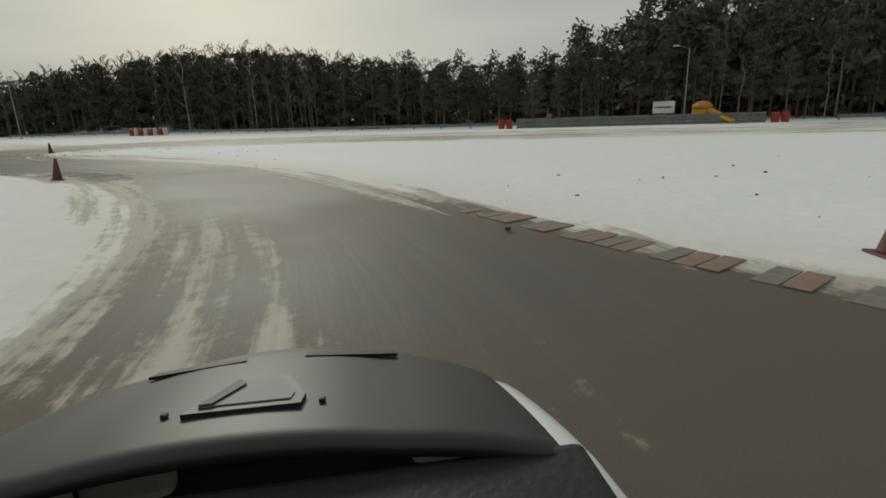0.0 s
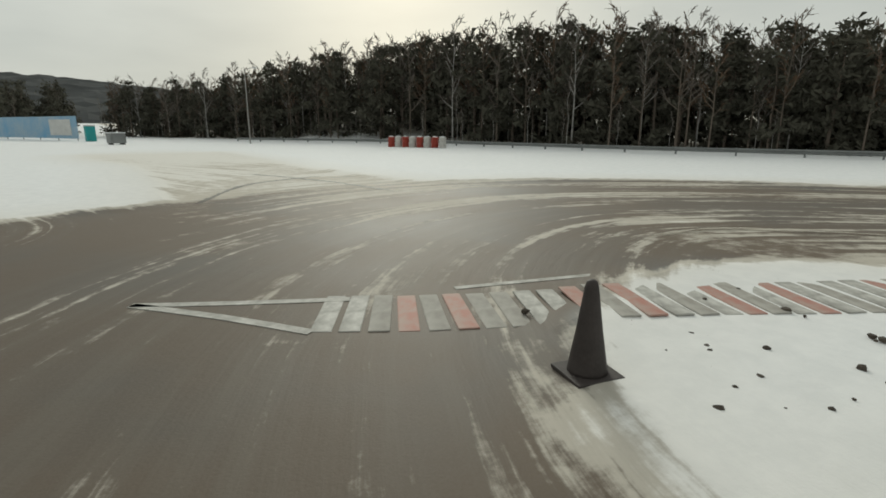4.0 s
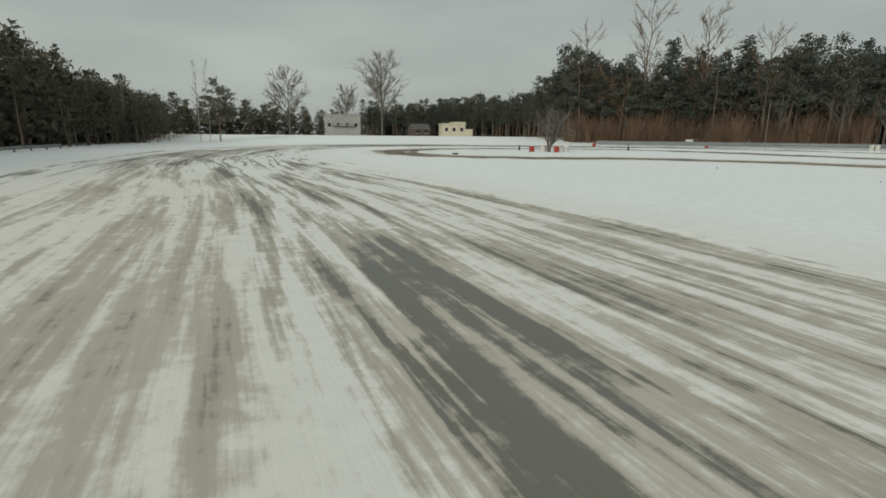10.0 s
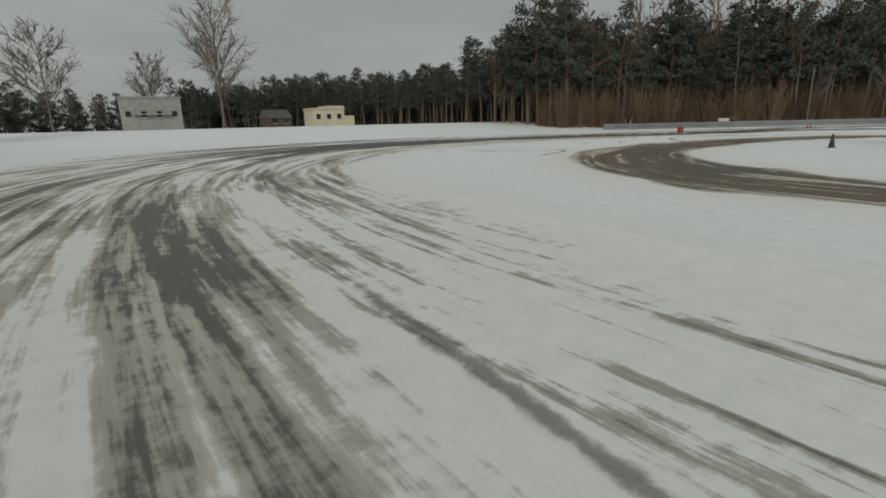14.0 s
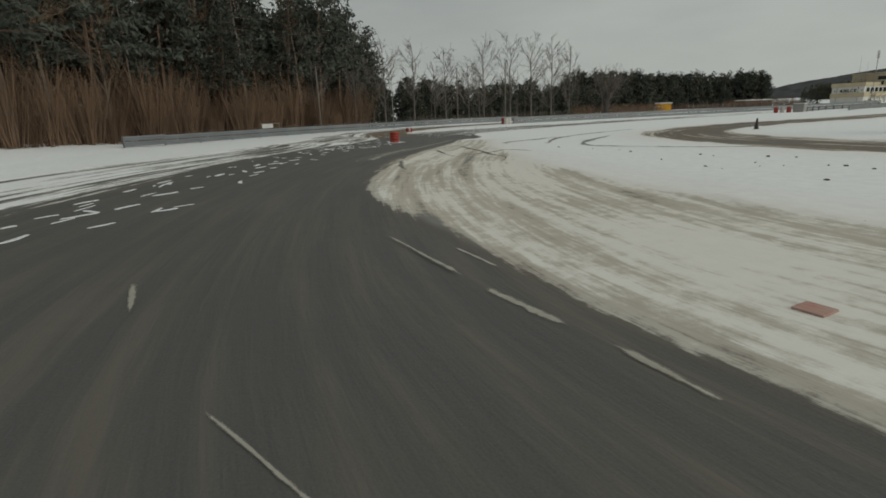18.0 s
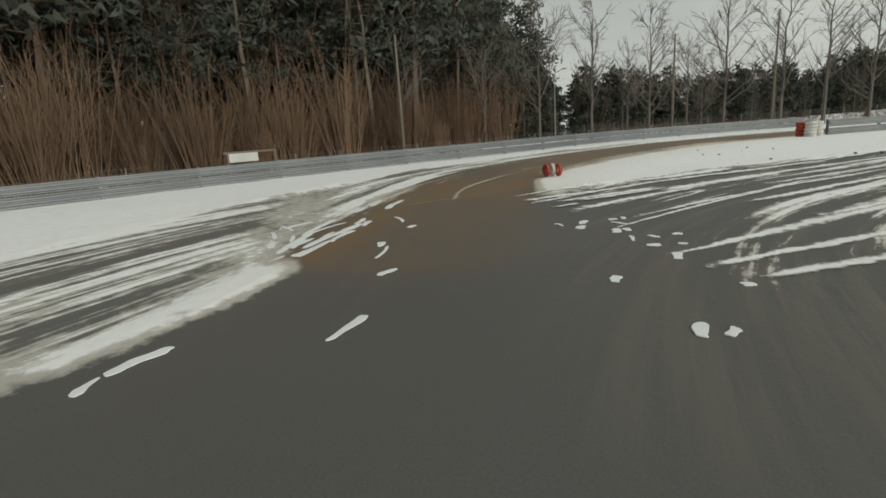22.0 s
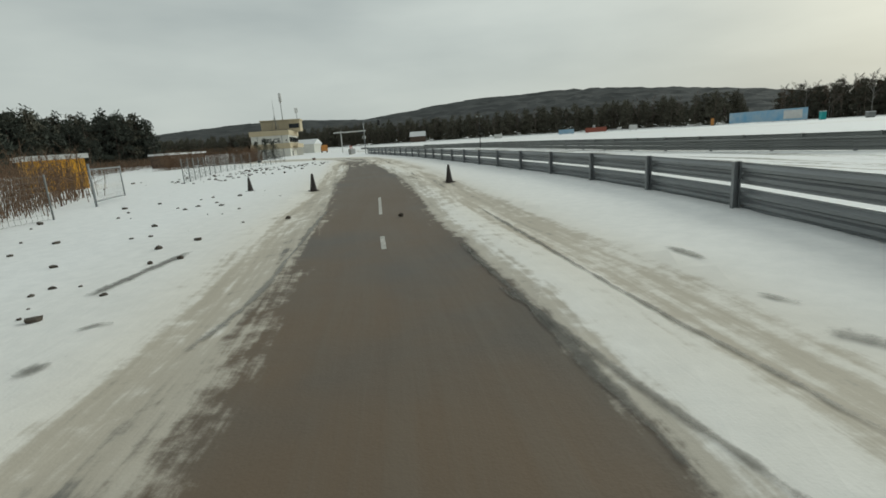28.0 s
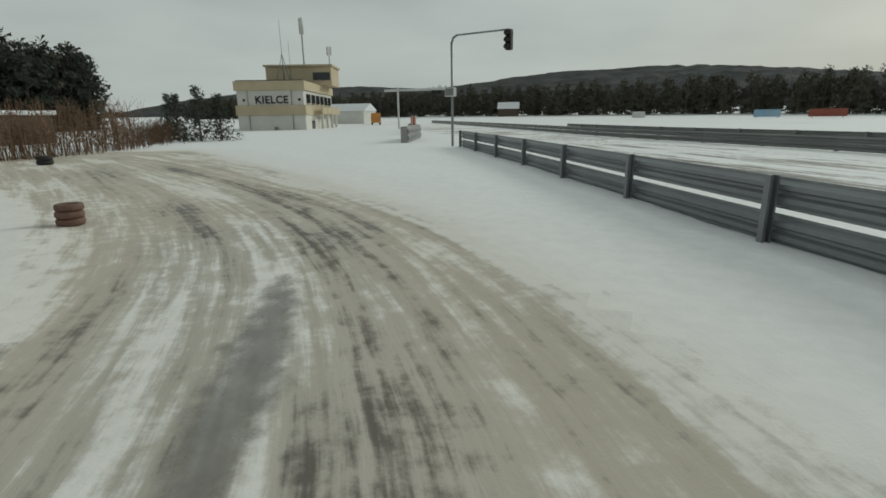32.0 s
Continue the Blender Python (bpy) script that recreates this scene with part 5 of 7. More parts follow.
# ---------------------------------------------------------------- torn strips of snow left on the swept asphalt
def snow_strips(line, count, across, size, turn, seed, label, plump=(0.10, 0.32)):
    """Thin ragged slabs of trodden snow, long in the way the wheels run."""
    rg = np.random.default_rng(seed)
    pts = smooth_line(line, 0.5)
    dirs = np.gradient(pts, axis=0)
    vs, fs = [], []
    for _ in range(count):
        k = rg.integers(len(pts))
        w = math.atan2(dirs[k][1], dirs[k][0]) + rg.normal(0, turn)
        off = rg.uniform(-1, 1) * across
        d = dirs[k] / np.linalg.norm(dirs[k])
        cx, cy = pts[k] + np.array((-d[1], d[0])) * off
        ln, wd = size * rg.uniform(0.35, 1.5), size * rg.uniform(*plump)
        m = 24
        bend = rg.normal(0, 0.10) * ln
        base = len(vs)
        rough, up = rg.uniform(0.35, 1.4, m), rg.uniform(0.0, 0.006)
        rough = 0.5 * rough + 0.25 * (np.roll(rough, 1) + np.roll(rough, -1))
        for lift, shrink in ((0.0, 1.0), (0.008, 0.94)):
            for q in range(m):
                a = math.tau * q / m
                x = ln * math.copysign(abs(math.cos(a)) ** 0.7, math.cos(a)) * (0.85 + 0.15 * rough[q]) * shrink
                y = wd * math.copysign(abs(math.sin(a)) ** 0.6, math.sin(a)) * rough[q] * shrink + bend * (x / ln) ** 2
                vs.append((cx + x * math.cos(w) - y * math.sin(w), cy + x * math.sin(w) + y * math.cos(w), lift + 0.004 + up))
        fs += [(base + q, base + (q + 1) % m, base + m + (q + 1) % m, base + m + q) for q in range(m)] + [tuple(range(base + m, base + 2 * m))]
    return tagged(new("snow_strips", mesh_of("snow_strips", vs, fs, SNOWCAP)), label, "snow", kind="stuff")


snow_strips([(-80, 188.4), (-73, 190.6), (-65, 189.4), (-57, 188.6), (-50, 187), (-44, 184.6), (-36, 183.4), (-30, 184.4)], 130, 1.6, 0.30, 0.4, 71, "ragged strips of snow on the outside of the swept bend")
snow_strips([(-47, 185.6), (-44, 184), (-41, 183.4)], 40, 1.5, 0.26, 0.7, 72, "scuffed snow left on the asphalt beside the tyre stack")
snow_strips([(-35.8, 178.7), (-34.4, 178.5), (-32.6, 178.4), (-30.6, 179.2)], 22, 0.8, 0.13, 0.5, 73, "torn blocks of snow where the racing line leaves the bend", (0.3, 0.7))
snow_strips([(-35, 184.2), (-31, 184.4), (-27, 184.6)], 26, 0.5, 0.8, 0.08, 77, "long strips of snow beside the pit entry", (0.05, 0.12))

# ---------------------------------------------------------------- single wheel marks and smears
def smear_material(name, dark, light, cover):
    """A thin film with worn, uneven edges: 'edge' runs from 0 at its rim to 1 in the middle."""
    m = mat(name, light, 0.6, scale=2.5, fine=22, tint=dark, bump=0.1, spec=0.25)
    n, l = m.node_tree.nodes, m.node_tree.links
    rim = n.new("ShaderNodeAttribute")
    rim.attribute_name = "edge"
    geo = n.new("ShaderNodeNewGeometry")
    grain = n.new("ShaderNodeTexNoise")
    grain.inputs["Scale"].default_value, grain.inputs["Detail"].default_value, grain.inputs["Roughness"].default_value = 3.6, 7.0, 0.75
    l.new(geo.outputs["Position"], grain.inputs["Vector"])
    total = n.new("ShaderNodeMath")
    total.operation = "MULTIPLY_ADD"
    total.inputs[1].default_value = 2.3
    l.new(grain.outputs["Fac"], total.inputs[0])
    l.new(rim.outputs["Fac"], total.inputs[2])
    soft = n.new("ShaderNodeMapRange")
    soft.interpolation_type = "SMOOTHSTEP"
    soft.inputs[1].default_value, soft.inputs[2].default_value = 1.3, 2.0
    soft.inputs[4].default_value = cover
    l.new(total.outputs[0], soft.inputs[0])
    l.new(soft.outputs[0], n["Principled BSDF"].inputs["Alpha"])
    return m


MARK_DARK = smear_material("worn_wheel_mark", (0.08, 0.078, 0.072), (0.22, 0.21, 0.185), 0.62)
MARK_GREY = smear_material("icy_wheel_mark", (0.15, 0.148, 0.14), (0.29, 0.28, 0.255), 0.6)
MARK_SNOW = smear_material("dragged_slush", (0.42, 0.385, 0.32), (0.56, 0.53, 0.46), 0.66)
MARK_WHITE = smear_material("rib_of_snow", (0.70, 0.70, 0.685), (0.80, 0.80, 0.79), 1.0)


def smear(pts, width, material, label, seed):
    rg = np.random.default_rng(seed)
    lift = 0.010 + 0.0012 * (seed % 19)
    line = smooth_line(pts, 0.22)
    d = np.gradient(line, axis=0)
    d /= np.linalg.norm(d, axis=1)[:, None] + 1e-9
    n = len(line)
    sway = np.convolve(rg.normal(0, 1, n + 24), np.ones(25) / 25, "valid") * width * 0.6
    wide = 0.42 * width * np.clip(1 + np.convolve(rg.normal(0, 1, n + 8), np.ones(9) / 9, "valid"), 0.45, 1.7)
    v, e = [], []
    for k in range(n):
        ends = min(1.0, min(k, n - 1 - k) / (0.18 * n))
        for c in (-1.0, -0.5, 0.0, 0.5, 1.0):
            o = c * wide[k] + sway[k]
            x, y = line[k][0] - d[k][1] * o, line[k][1] + d[k][0] * o
            v.append((x, y, surface(x, y) + lift))
            e.append((1 - abs(c)) * (0.35 + 0.65 * ends) + 0.1 * ends)
    f = [(5 * k + c, 5 * k + c + 1, 5 * k + c + 6, 5 * k + c + 5) for k in range(n - 1) for c in range(4)]
    me = mesh_of("wheel_mark", v, f, material, smooth=True)
    me.attributes.new("edge", "FLOAT", "POINT").data.foreach_set("value", np.array(e, np.float32))
    return tagged(new("wheel_mark", me), label, "wheel mark", kind="structure")


smear([(-89.8, 128.3), (-87.2, 123.1), (-86, 120.0), (-85.5, 118.3)], 0.26, MARK_GREY, "grey icy wheel mark in the slush", 0)
smear([(-86.6, 128.6), (-84.6, 122.4), (-83.8, 119.8), (-83.3, 118.6), (-83, 117.4)], 0.22, MARK_DARK, "dark wheel mark worn through the snow", 1)
smear([(-85, 121.9), (-84.3, 119.7), (-83.8, 118.4), (-83.7, 117.9), (-83.3, 117.1)], 0.2, MARK_DARK, "dark wheel mark worn through the snow", 2)
smear([(-86, 127.6), (-83.6, 122.0), (-82.4, 119.7), (-81.9, 118.3), (-81.6, 117.6)], 0.22, MARK_DARK, "dark wheel mark worn through the snow", 3)
smear([(-83, 119.2), (-82.6, 118.4), (-82.3, 117.7), (-82.1, 117.2)], 0.16, MARK_DARK, "dark wheel mark worn through the snow", 4)
smear([(-84.4, 127.1), (-83.1, 123.2), (-82.4, 121.3)], 0.2, MARK_GREY, "grey icy wheel mark in the slush", 5)
smear([(-81.8, 119.1), (-81.4, 118.1)], 0.16, MARK_DARK, "dark wheel mark worn through the snow", 6)
smear([(-91, 127.0), (-88.2, 121.5), (-86.4, 117.8)], 0.3, MARK_GREY, "grey icy wheel mark in the slush", 7)
smear([(-85.8, 120.5), (-84.8, 118.4)], 0.16, MARK_GREY, "grey icy wheel mark in the slush", 8)
smear([(-86.3, 123.3), (-85.1, 120.2), (-84.3, 118.5)], 0.12, MARK_GREY, "grey icy wheel mark in the slush", 9)
smear([(-79, 182.2), (-84.3, 175.4), (-87.2, 170.8), (-88.6, 168.3)], 0.34, MARK_GREY, "grey icy wheel mark in the slush", 10)
smear([(-86.8, 170.4), (-87.6, 168.6), (-88.4, 167.2)], 0.3, MARK_GREY, "grey icy wheel mark in the slush", 11)
smear([(-85.4, 175.0), (-87.1, 172.9), (-88.6, 170.5), (-89.3, 169.2)], 0.4, MARK_GREY, "grey icy wheel mark in the slush", 12)
smear([(-86.1, 177.4), (-89.3, 172.6), (-90.4, 170.7)], 0.4, MARK_GREY, "grey icy wheel mark in the slush", 13)
smear([(-80.7, 173.8), (-83.9, 170.0), (-85.8, 167.5), (-86.7, 165.9), (-87.4, 164.8), (-87.8, 163.9)], 0.3, MARK_DARK, "dark wheel mark worn through the snow", 14)
smear([(-79.4, 172.9), (-82.6, 169.5), (-84.4, 167.0), (-85.5, 165.2), (-86.2, 163.7)], 0.3, MARK_DARK, "dark wheel mark worn through the snow", 15)
smear([(-76.7, 169.8), (-72.6, 168.3)], 0.4, MARK_DARK, "dark wheel mark worn through the snow", 18)
smear([(-77.2, 169.3), (-74.3, 166.3), (-70.9, 165.6)], 0.35, MARK_DARK, "dark wheel mark worn through the snow", 19)
smear([(-78.4, 170.3), (-78.1, 169.3)], 0.5, MARK_DARK, "dark wheel mark worn through the snow", 20)
smear([(-72.6, 166.6), (-72.9, 164.2), (-76.2, 162.1)], 0.35, MARK_DARK, "dark wheel mark worn through the snow", 21)
smear([(-48.3, 178.9), (-53.2, 178.5), (-55.8, 178.5), (-57.6, 178.2), (-59.5, 178.8)], 0.3, MARK_DARK, "dark wheel mark worn through the snow", 22)
smear([(-51.2, 180.4), (-54.9, 180.3), (-56.7, 179.9)], 0.25, MARK_DARK, "dark wheel mark worn through the snow", 23)
smear([(-55.1, 182.2), (-56.3, 182.4)], 0.2, MARK_DARK, "dark wheel mark worn through the snow", 24)
smear([(-57, 182.5), (-58.5, 182.6), (-59.9, 182.6), (-60.9, 182.5)], 0.2, MARK_DARK, "dark wheel mark worn through the snow", 25)
smear([(-60.5, 166.0), (-55.2, 172.1), (-51.7, 172.2), (-45.4, 167.7)], 0.6, MARK_DARK, "dark wheel mark worn through the snow", 26)
smear([(-51.3, 174.4), (-47.2, 172.4), (-43.2, 169.0), (-37.9, 162.3)], 0.6, MARK_DARK, "dark wheel mark worn through the snow", 27)
smear([(-50, 176.1), (-48.4, 175.5), (-44.5, 170.6)], 0.5, MARK_DARK, "dark wheel mark worn through the snow", 28)
smear([(-55.9, 179.5), (-55, 178.5), (-54.3, 177.1), (-55.7, 176.4)], 0.25, MARK_DARK, "dark wheel mark worn through the snow", 29)
smear([(-49.1, 181.3), (-52, 182.6), (-54.7, 183.5), (-56.3, 184.0), (-56.8, 184.0)], 0.34, MARK_SNOW, "pale smear of slush dragged over the asphalt", 30)
smear([(-52.2, 182.4), (-54.9, 183.3), (-56.6, 183.8)], 0.24, MARK_SNOW, "pale smear of slush dragged over the asphalt", 31)
smear([(-49.5, 181.8), (-54.7, 184.1), (-55.7, 184.3)], 0.3, MARK_SNOW, "pale smear of slush dragged over the asphalt", 32)
smear([(-41.6, 177.8), (-47.4, 180.4), (-52.4, 182.3)], 0.5, MARK_SNOW, "pale smear of slush dragged over the asphalt", 33)
smear([(-56.2, 184.4), (-56.8, 184.4)], 0.3, MARK_SNOW, "pale smear of slush dragged over the asphalt", 34)
smear([(-27.9, 183.9), (-26.9, 182.8), (-25.6, 181.4)], 0.07, MARK_SNOW, "pale smear of slush dragged over the asphalt", 35)
smear([(-27.4, 182.6), (-24.5, 182.8), (-21.3, 182.1), (-18.7, 181.0)], 0.3, MARK_SNOW, "pale smear of slush dragged over the asphalt", 36)
smear([(-28, 185.0), (-26, 185.2), (-22.5, 184.9)], 0.5, MARK_SNOW, "pale smear of slush dragged over the asphalt", 37)
smear([(-18.5, 181.6), (-17, 180.8), (-15, 179.0)], 0.3, MARK_SNOW, "pale smear of slush dragged over the asphalt", 38)
smear([(-18.4, 179.9), (-15, 178.1), (-9, 173.7)], 0.4, MARK_SNOW, "pale smear of slush dragged over the asphalt", 39)
smear([(46.6, 71.9), (41.1, 80.1), (40, 82.2)], 0.2, MARK_DARK, "dark wheel mark worn through the snow", 40)
smear([(44.7, 73.9), (41.2, 79.6), (39.9, 82.1)], 0.14, MARK_DARK, "dark wheel mark worn through the snow", 41)
smear([(40.2, 78.3), (38.6, 81.3)], 0.1, MARK_DARK, "dark wheel mark worn through the snow", 42)
smear([(40.3, 77.6), (38.4, 81.1)], 0.1, MARK_DARK, "dark wheel mark worn through the snow", 43)
smear([(41.2, 73.5), (38.7, 78.3), (37.4, 80.9)], 0.1, MARK_DARK, "dark wheel mark worn through the snow", 44)
smear([(37.6, 77.2), (36.5, 79.0), (35.9, 79.8), (35.1, 81.1), (34.7, 81.8)], 0.16, MARK_GREY, "grey icy wheel mark in the slush", 45)
smear([(43.4, 81.2), (43.9, 79.2)], 0.35, MARK_DARK, "dark wheel mark worn through the snow", 46)
smear([(45.7, 69.5), (41.1, 76.8)], 0.6, MARK_GREY, "grey icy wheel mark in the slush", 47)
smear([(33.4, 90.3), (32.3, 93.1), (31.7, 94.7)], 0.16, MARK_GREY, "grey icy wheel mark in the slush", 48)
smear([(33.6, 86.0), (31.6, 90.2), (30.6, 92.3), (29.3, 95.2)], 0.16, MARK_GREY, "grey icy wheel mark in the slush", 49)
smear([(37.7, 87.4), (34.9, 94.0), (34.2, 95.6)], 0.14, MARK_GREY, "grey icy wheel mark in the slush", 50)
smear([(34.9, 92.5), (34.3, 94.2), (33.8, 95.4)], 0.14, MARK_GREY, "grey icy wheel mark in the slush", 51)
smear([(-73, 88.2), (-70, 81.8), (-69.2, 80.4), (-68.5, 79.1)], 0.4, MARK_GREY, "grey icy wheel mark in the slush", 52)
smear([(-74, 87.3), (-72.8, 83.9), (-71.7, 81.4)], 0.3, MARK_GREY, "grey icy wheel mark in the slush", 53)
smear([(-71.7, 85.6), (-70.4, 83.4), (-69.1, 81.4), (-68, 79.8)], 0.3, MARK_GREY, "grey icy wheel mark in the slush", 54)
smear([(-70.9, 86.4), (-69.1, 83.6), (-67.1, 80.8)], 0.25, MARK_GREY, "grey icy wheel mark in the slush", 55)

smear([(-29.4, 179.6), (-28.3, 178.6), (-27.2, 177.5), (-25.6, 175.9)], 0.62, MARK_WHITE, "long rib of snow left between wheel marks", 200)
smear([(-26.6, 177.3), (-24.9, 175.3), (-22.6, 172.4)], 0.6, MARK_WHITE, "long rib of snow left between wheel marks", 201)
smear([(-28, 179.8), (-26.9, 178.4), (-25.9, 177.2)], 0.42, MARK_WHITE, "long rib of snow left between wheel marks", 202)
smear([(-27.9, 179.3), (-27, 178.2), (-26, 177)], 0.36, MARK_WHITE, "long rib of snow left between wheel marks", 203)
smear([(-27.7, 180.7), (-26.7, 179.3), (-25.6, 178)], 0.4, MARK_WHITE, "long rib of snow left between wheel marks", 204)
smear([(-26.8, 180.9), (-26, 179.8), (-25, 178.6)], 0.5, MARK_WHITE, "long rib of snow left between wheel marks", 205)
smear([(-24.8, 177.2), (-21.3, 172.4), (-17.5, 167.5)], 0.5, MARK_WHITE, "long rib of snow left between wheel marks", 206)
smear([(-25.9, 178.8), (-24.6, 177.6), (-22, 174.2)], 0.5, MARK_WHITE, "long rib of snow left between wheel marks", 207)
smear([(-28.9, 179.9), (-28.4, 179.3)], 0.32, MARK_WHITE, "long rib of snow left between wheel marks", 208)
smear([(-28.4, 177.6), (-27.4, 176.8), (-26.6, 176.2)], 0.3, MARK_WHITE, "long rib of snow left between wheel marks", 209)
smear([(-28, 180.5), (-26, 178.6), (-24, 176.6)], 0.3, MARK_WHITE, "long rib of snow left between wheel marks", 210)
smear([(-31.4, 178.9), (-28.5, 176.4), (-25.4, 173.6)], 0.3, MARK_WHITE, "long rib of snow left between wheel marks", 211)
smear([(-33.3, 178.3), (-31, 175.6), (-28.4, 172.4)], 0.34, MARK_WHITE, "long rib of snow left between wheel marks", 212)
smear([(-33.8, 178), (-32.7, 176.2), (-31.5, 174.3)], 0.34, MARK_WHITE, "long rib of snow left between wheel marks", 213)
smear([(-34.3, 177.5), (-33.1, 175.2)], 0.3, MARK_WHITE, "long rib of snow left between wheel marks", 214)
smear([(-30.2, 178.4), (-27, 175), (-24, 171.2)], 0.34, MARK_WHITE, "long rib of snow left between wheel marks", 215)
smear([(-26, 174.6), (-22.4, 170), (-19, 165)], 0.5, MARK_WHITE, "long rib of snow left between wheel marks", 216)
smear([(-29, 176.2), (-25.4, 171.8), (-22, 167.2)], 0.4, MARK_WHITE, "long rib of snow left between wheel marks", 217)
smear([(-23.4, 173.6), (-20.4, 169.4), (-16.8, 163.6)], 0.5, MARK_WHITE, "long rib of snow left between wheel marks", 218)
smear([(-30.6, 175.4), (-28, 172), (-25.4, 168.6)], 0.4, MARK_WHITE, "long rib of snow left between wheel marks", 219)
smear([(-22, 171.8), (-18.6, 166.4), (-15, 160)], 0.5, MARK_WHITE, "long rib of snow left between wheel marks", 220)
smear([(-46.4, 80.3), (-46.2, 86.4), (-46.2, 89)], 0.12, MARK_SNOW, "pale smear of slush dragged over the asphalt", 300)
smear([(-45.9, 82), (-46, 85.4)], 0.16, MARK_SNOW, "pale smear of slush dragged over the asphalt", 301)
smear([(-47, 84.9), (-46.6, 88.3)], 0.08, MARK_SNOW, "pale smear of slush dragged over the asphalt", 302)
smear([(-70.8, 183.3), (-73, 182.5)], 0.14, MARK_SNOW, "pale smear of slush dragged over the asphalt", 303)
smear([(-71.7, 182.4), (-72.8, 182)], 0.12, MARK_SNOW, "pale smear of slush dragged over the asphalt", 304)
smear([(-73.5, 182.3), (-74.6, 181.8)], 0.14, MARK_SNOW, "pale smear of slush dragged over the asphalt", 305)
smear([(-75, 181.6), (-75.9, 181.3)], 0.08, MARK_SNOW, "pale smear of slush dragged over the asphalt", 306)
smear([(-76.6, 183.6), (-75.4, 184.6)], 0.08, MARK_SNOW, "pale smear of slush dragged over the asphalt", 307)
smear([(-73.4, 186), (-72.4, 186.4)], 0.12, MARK_SNOW, "pale smear of slush dragged over the asphalt", 308)
smear([(15.6, 129.0), (13.8, 133.0), (12.9, 135.2)], 0.16, MARK_DARK, "dark wheel mark worn through the snow", 400)
smear([(14.5, 131.7), (13.3, 133.8), (12.5, 135.2)], 0.12, MARK_DARK, "dark wheel mark worn through the snow", 401)
smear([(16.1, 124.5), (13.2, 131.5), (12.4, 133.3), (11.7, 134.8)], 0.14, MARK_DARK, "dark wheel mark worn through the snow", 402)
smear([(20.6, 124.4), (17.8, 131.6), (17.2, 134.0)], 0.16, MARK_GREY, "grey icy wheel mark in the slush", 403)
smear([(20.1, 132.4), (20.9, 129.6)], 0.3, MARK_DARK, "dark wheel mark worn through the snow", 404)
smear([(19.0, 133.6), (18.7, 133.3)], 0.4, MARK_DARK, "dark wheel mark worn through the snow", 405)
smear([(11.8, 131.8), (11.5, 132.2)], 0.3, MARK_DARK, "dark wheel mark worn through the snow", 406)
smear([(11.5, 132.8), (11.1, 133.2)], 0.3, MARK_DARK, "dark wheel mark worn through the snow", 407)
smear([(12.3, 129.8), (12.0, 130.6)], 0.3, MARK_DARK, "dark wheel mark worn through the snow", 408)
smear([(18.4, 134.6), (18.3, 134.3)], 0.3, MARK_DARK, "dark wheel mark worn through the snow", 409)
smear([(-42.1, 77.2), (-40.1, 72.5), (-39.9, 68.9), (-41.5, 68.5)], 0.3, MARK_DARK, "dark wheel mark worn through the snow", 410)
smear([(-35.7, 66.9), (-39.4, 71.4)], 0.3, MARK_GREY, "grey icy wheel mark in the slush", 411)
smear([(-35.9, 59.8), (-41.7, 69.3), (-42.4, 74.6), (-42.7, 76.9)], 0.4, MARK_GREY, "grey icy wheel mark in the slush", 412)
smear([(-47.2, 73.4), (-47.1, 75.9), (-47.2, 77.1)], 0.3, MARK_SNOW, "pale smear of slush dragged over the asphalt", 413)
smear([(-47.3, 73.7), (-47.9, 76.7), (-48.2, 78.6)], 0.4, MARK_SNOW, "pale smear of slush dragged over the asphalt", 414)
smear([(-45.3, 73.5), (-45.7, 74.9), (-46.0, 76.9)], 0.14, MARK_SNOW, "pale smear of slush dragged over the asphalt", 415)
smear([(-46.0, 70.8), (-46.8, 72.9)], 0.1, MARK_SNOW, "pale smear of slush dragged over the asphalt", 416)
smear([(-54.7, 65.0), (-56.9, 65.5), (-59.0, 68.1)], 0.14, MARK_SNOW, "pale smear of slush dragged over the asphalt", 417)
smear([(-52.6, 48.0), (-54.1, 52.6), (-54.6, 57.0)], 0.4, MARK_GREY, "grey icy wheel mark in the slush", 418)
smear([(-49.1, 56.4), (-51.5, 52.3), (-55.0, 50.6)], 0.3, MARK_GREY, "grey icy wheel mark in the slush", 419)
smear([(-88.7, 134.6), (-87.6, 131.4), (-87.0, 130.1)], 0.3, MARK_DARK, "dark wheel mark worn through the snow", 440)
smear([(-88.7, 133.9), (-87.9, 131.4), (-87.3, 129.9)], 0.26, MARK_DARK, "dark wheel mark worn through the snow", 441)
smear([(-89.2, 133.0), (-89.1, 131.2)], 0.5, MARK_GREY, "grey icy wheel mark in the slush", 442)
smear([(-88.4, 135.5), (-87.3, 132.3), (-86.4, 130.6)], 0.24, MARK_GREY, "grey icy wheel mark in the slush", 443)
smear([(-90.6, 145.9), (-89.7, 136.3), (-89.3, 132.7)], 0.4, MARK_GREY, "grey icy wheel mark in the slush", 444)
smear([(22.1, 112.2), (21.5, 113.4), (21.0, 114.3)], 0.16, MARK_GREY, "grey icy wheel mark in the slush", 445)
smear([(23.0, 108.8), (22.0, 111.3), (21.0, 113.0)], 0.16, MARK_GREY, "grey icy wheel mark in the slush", 446)

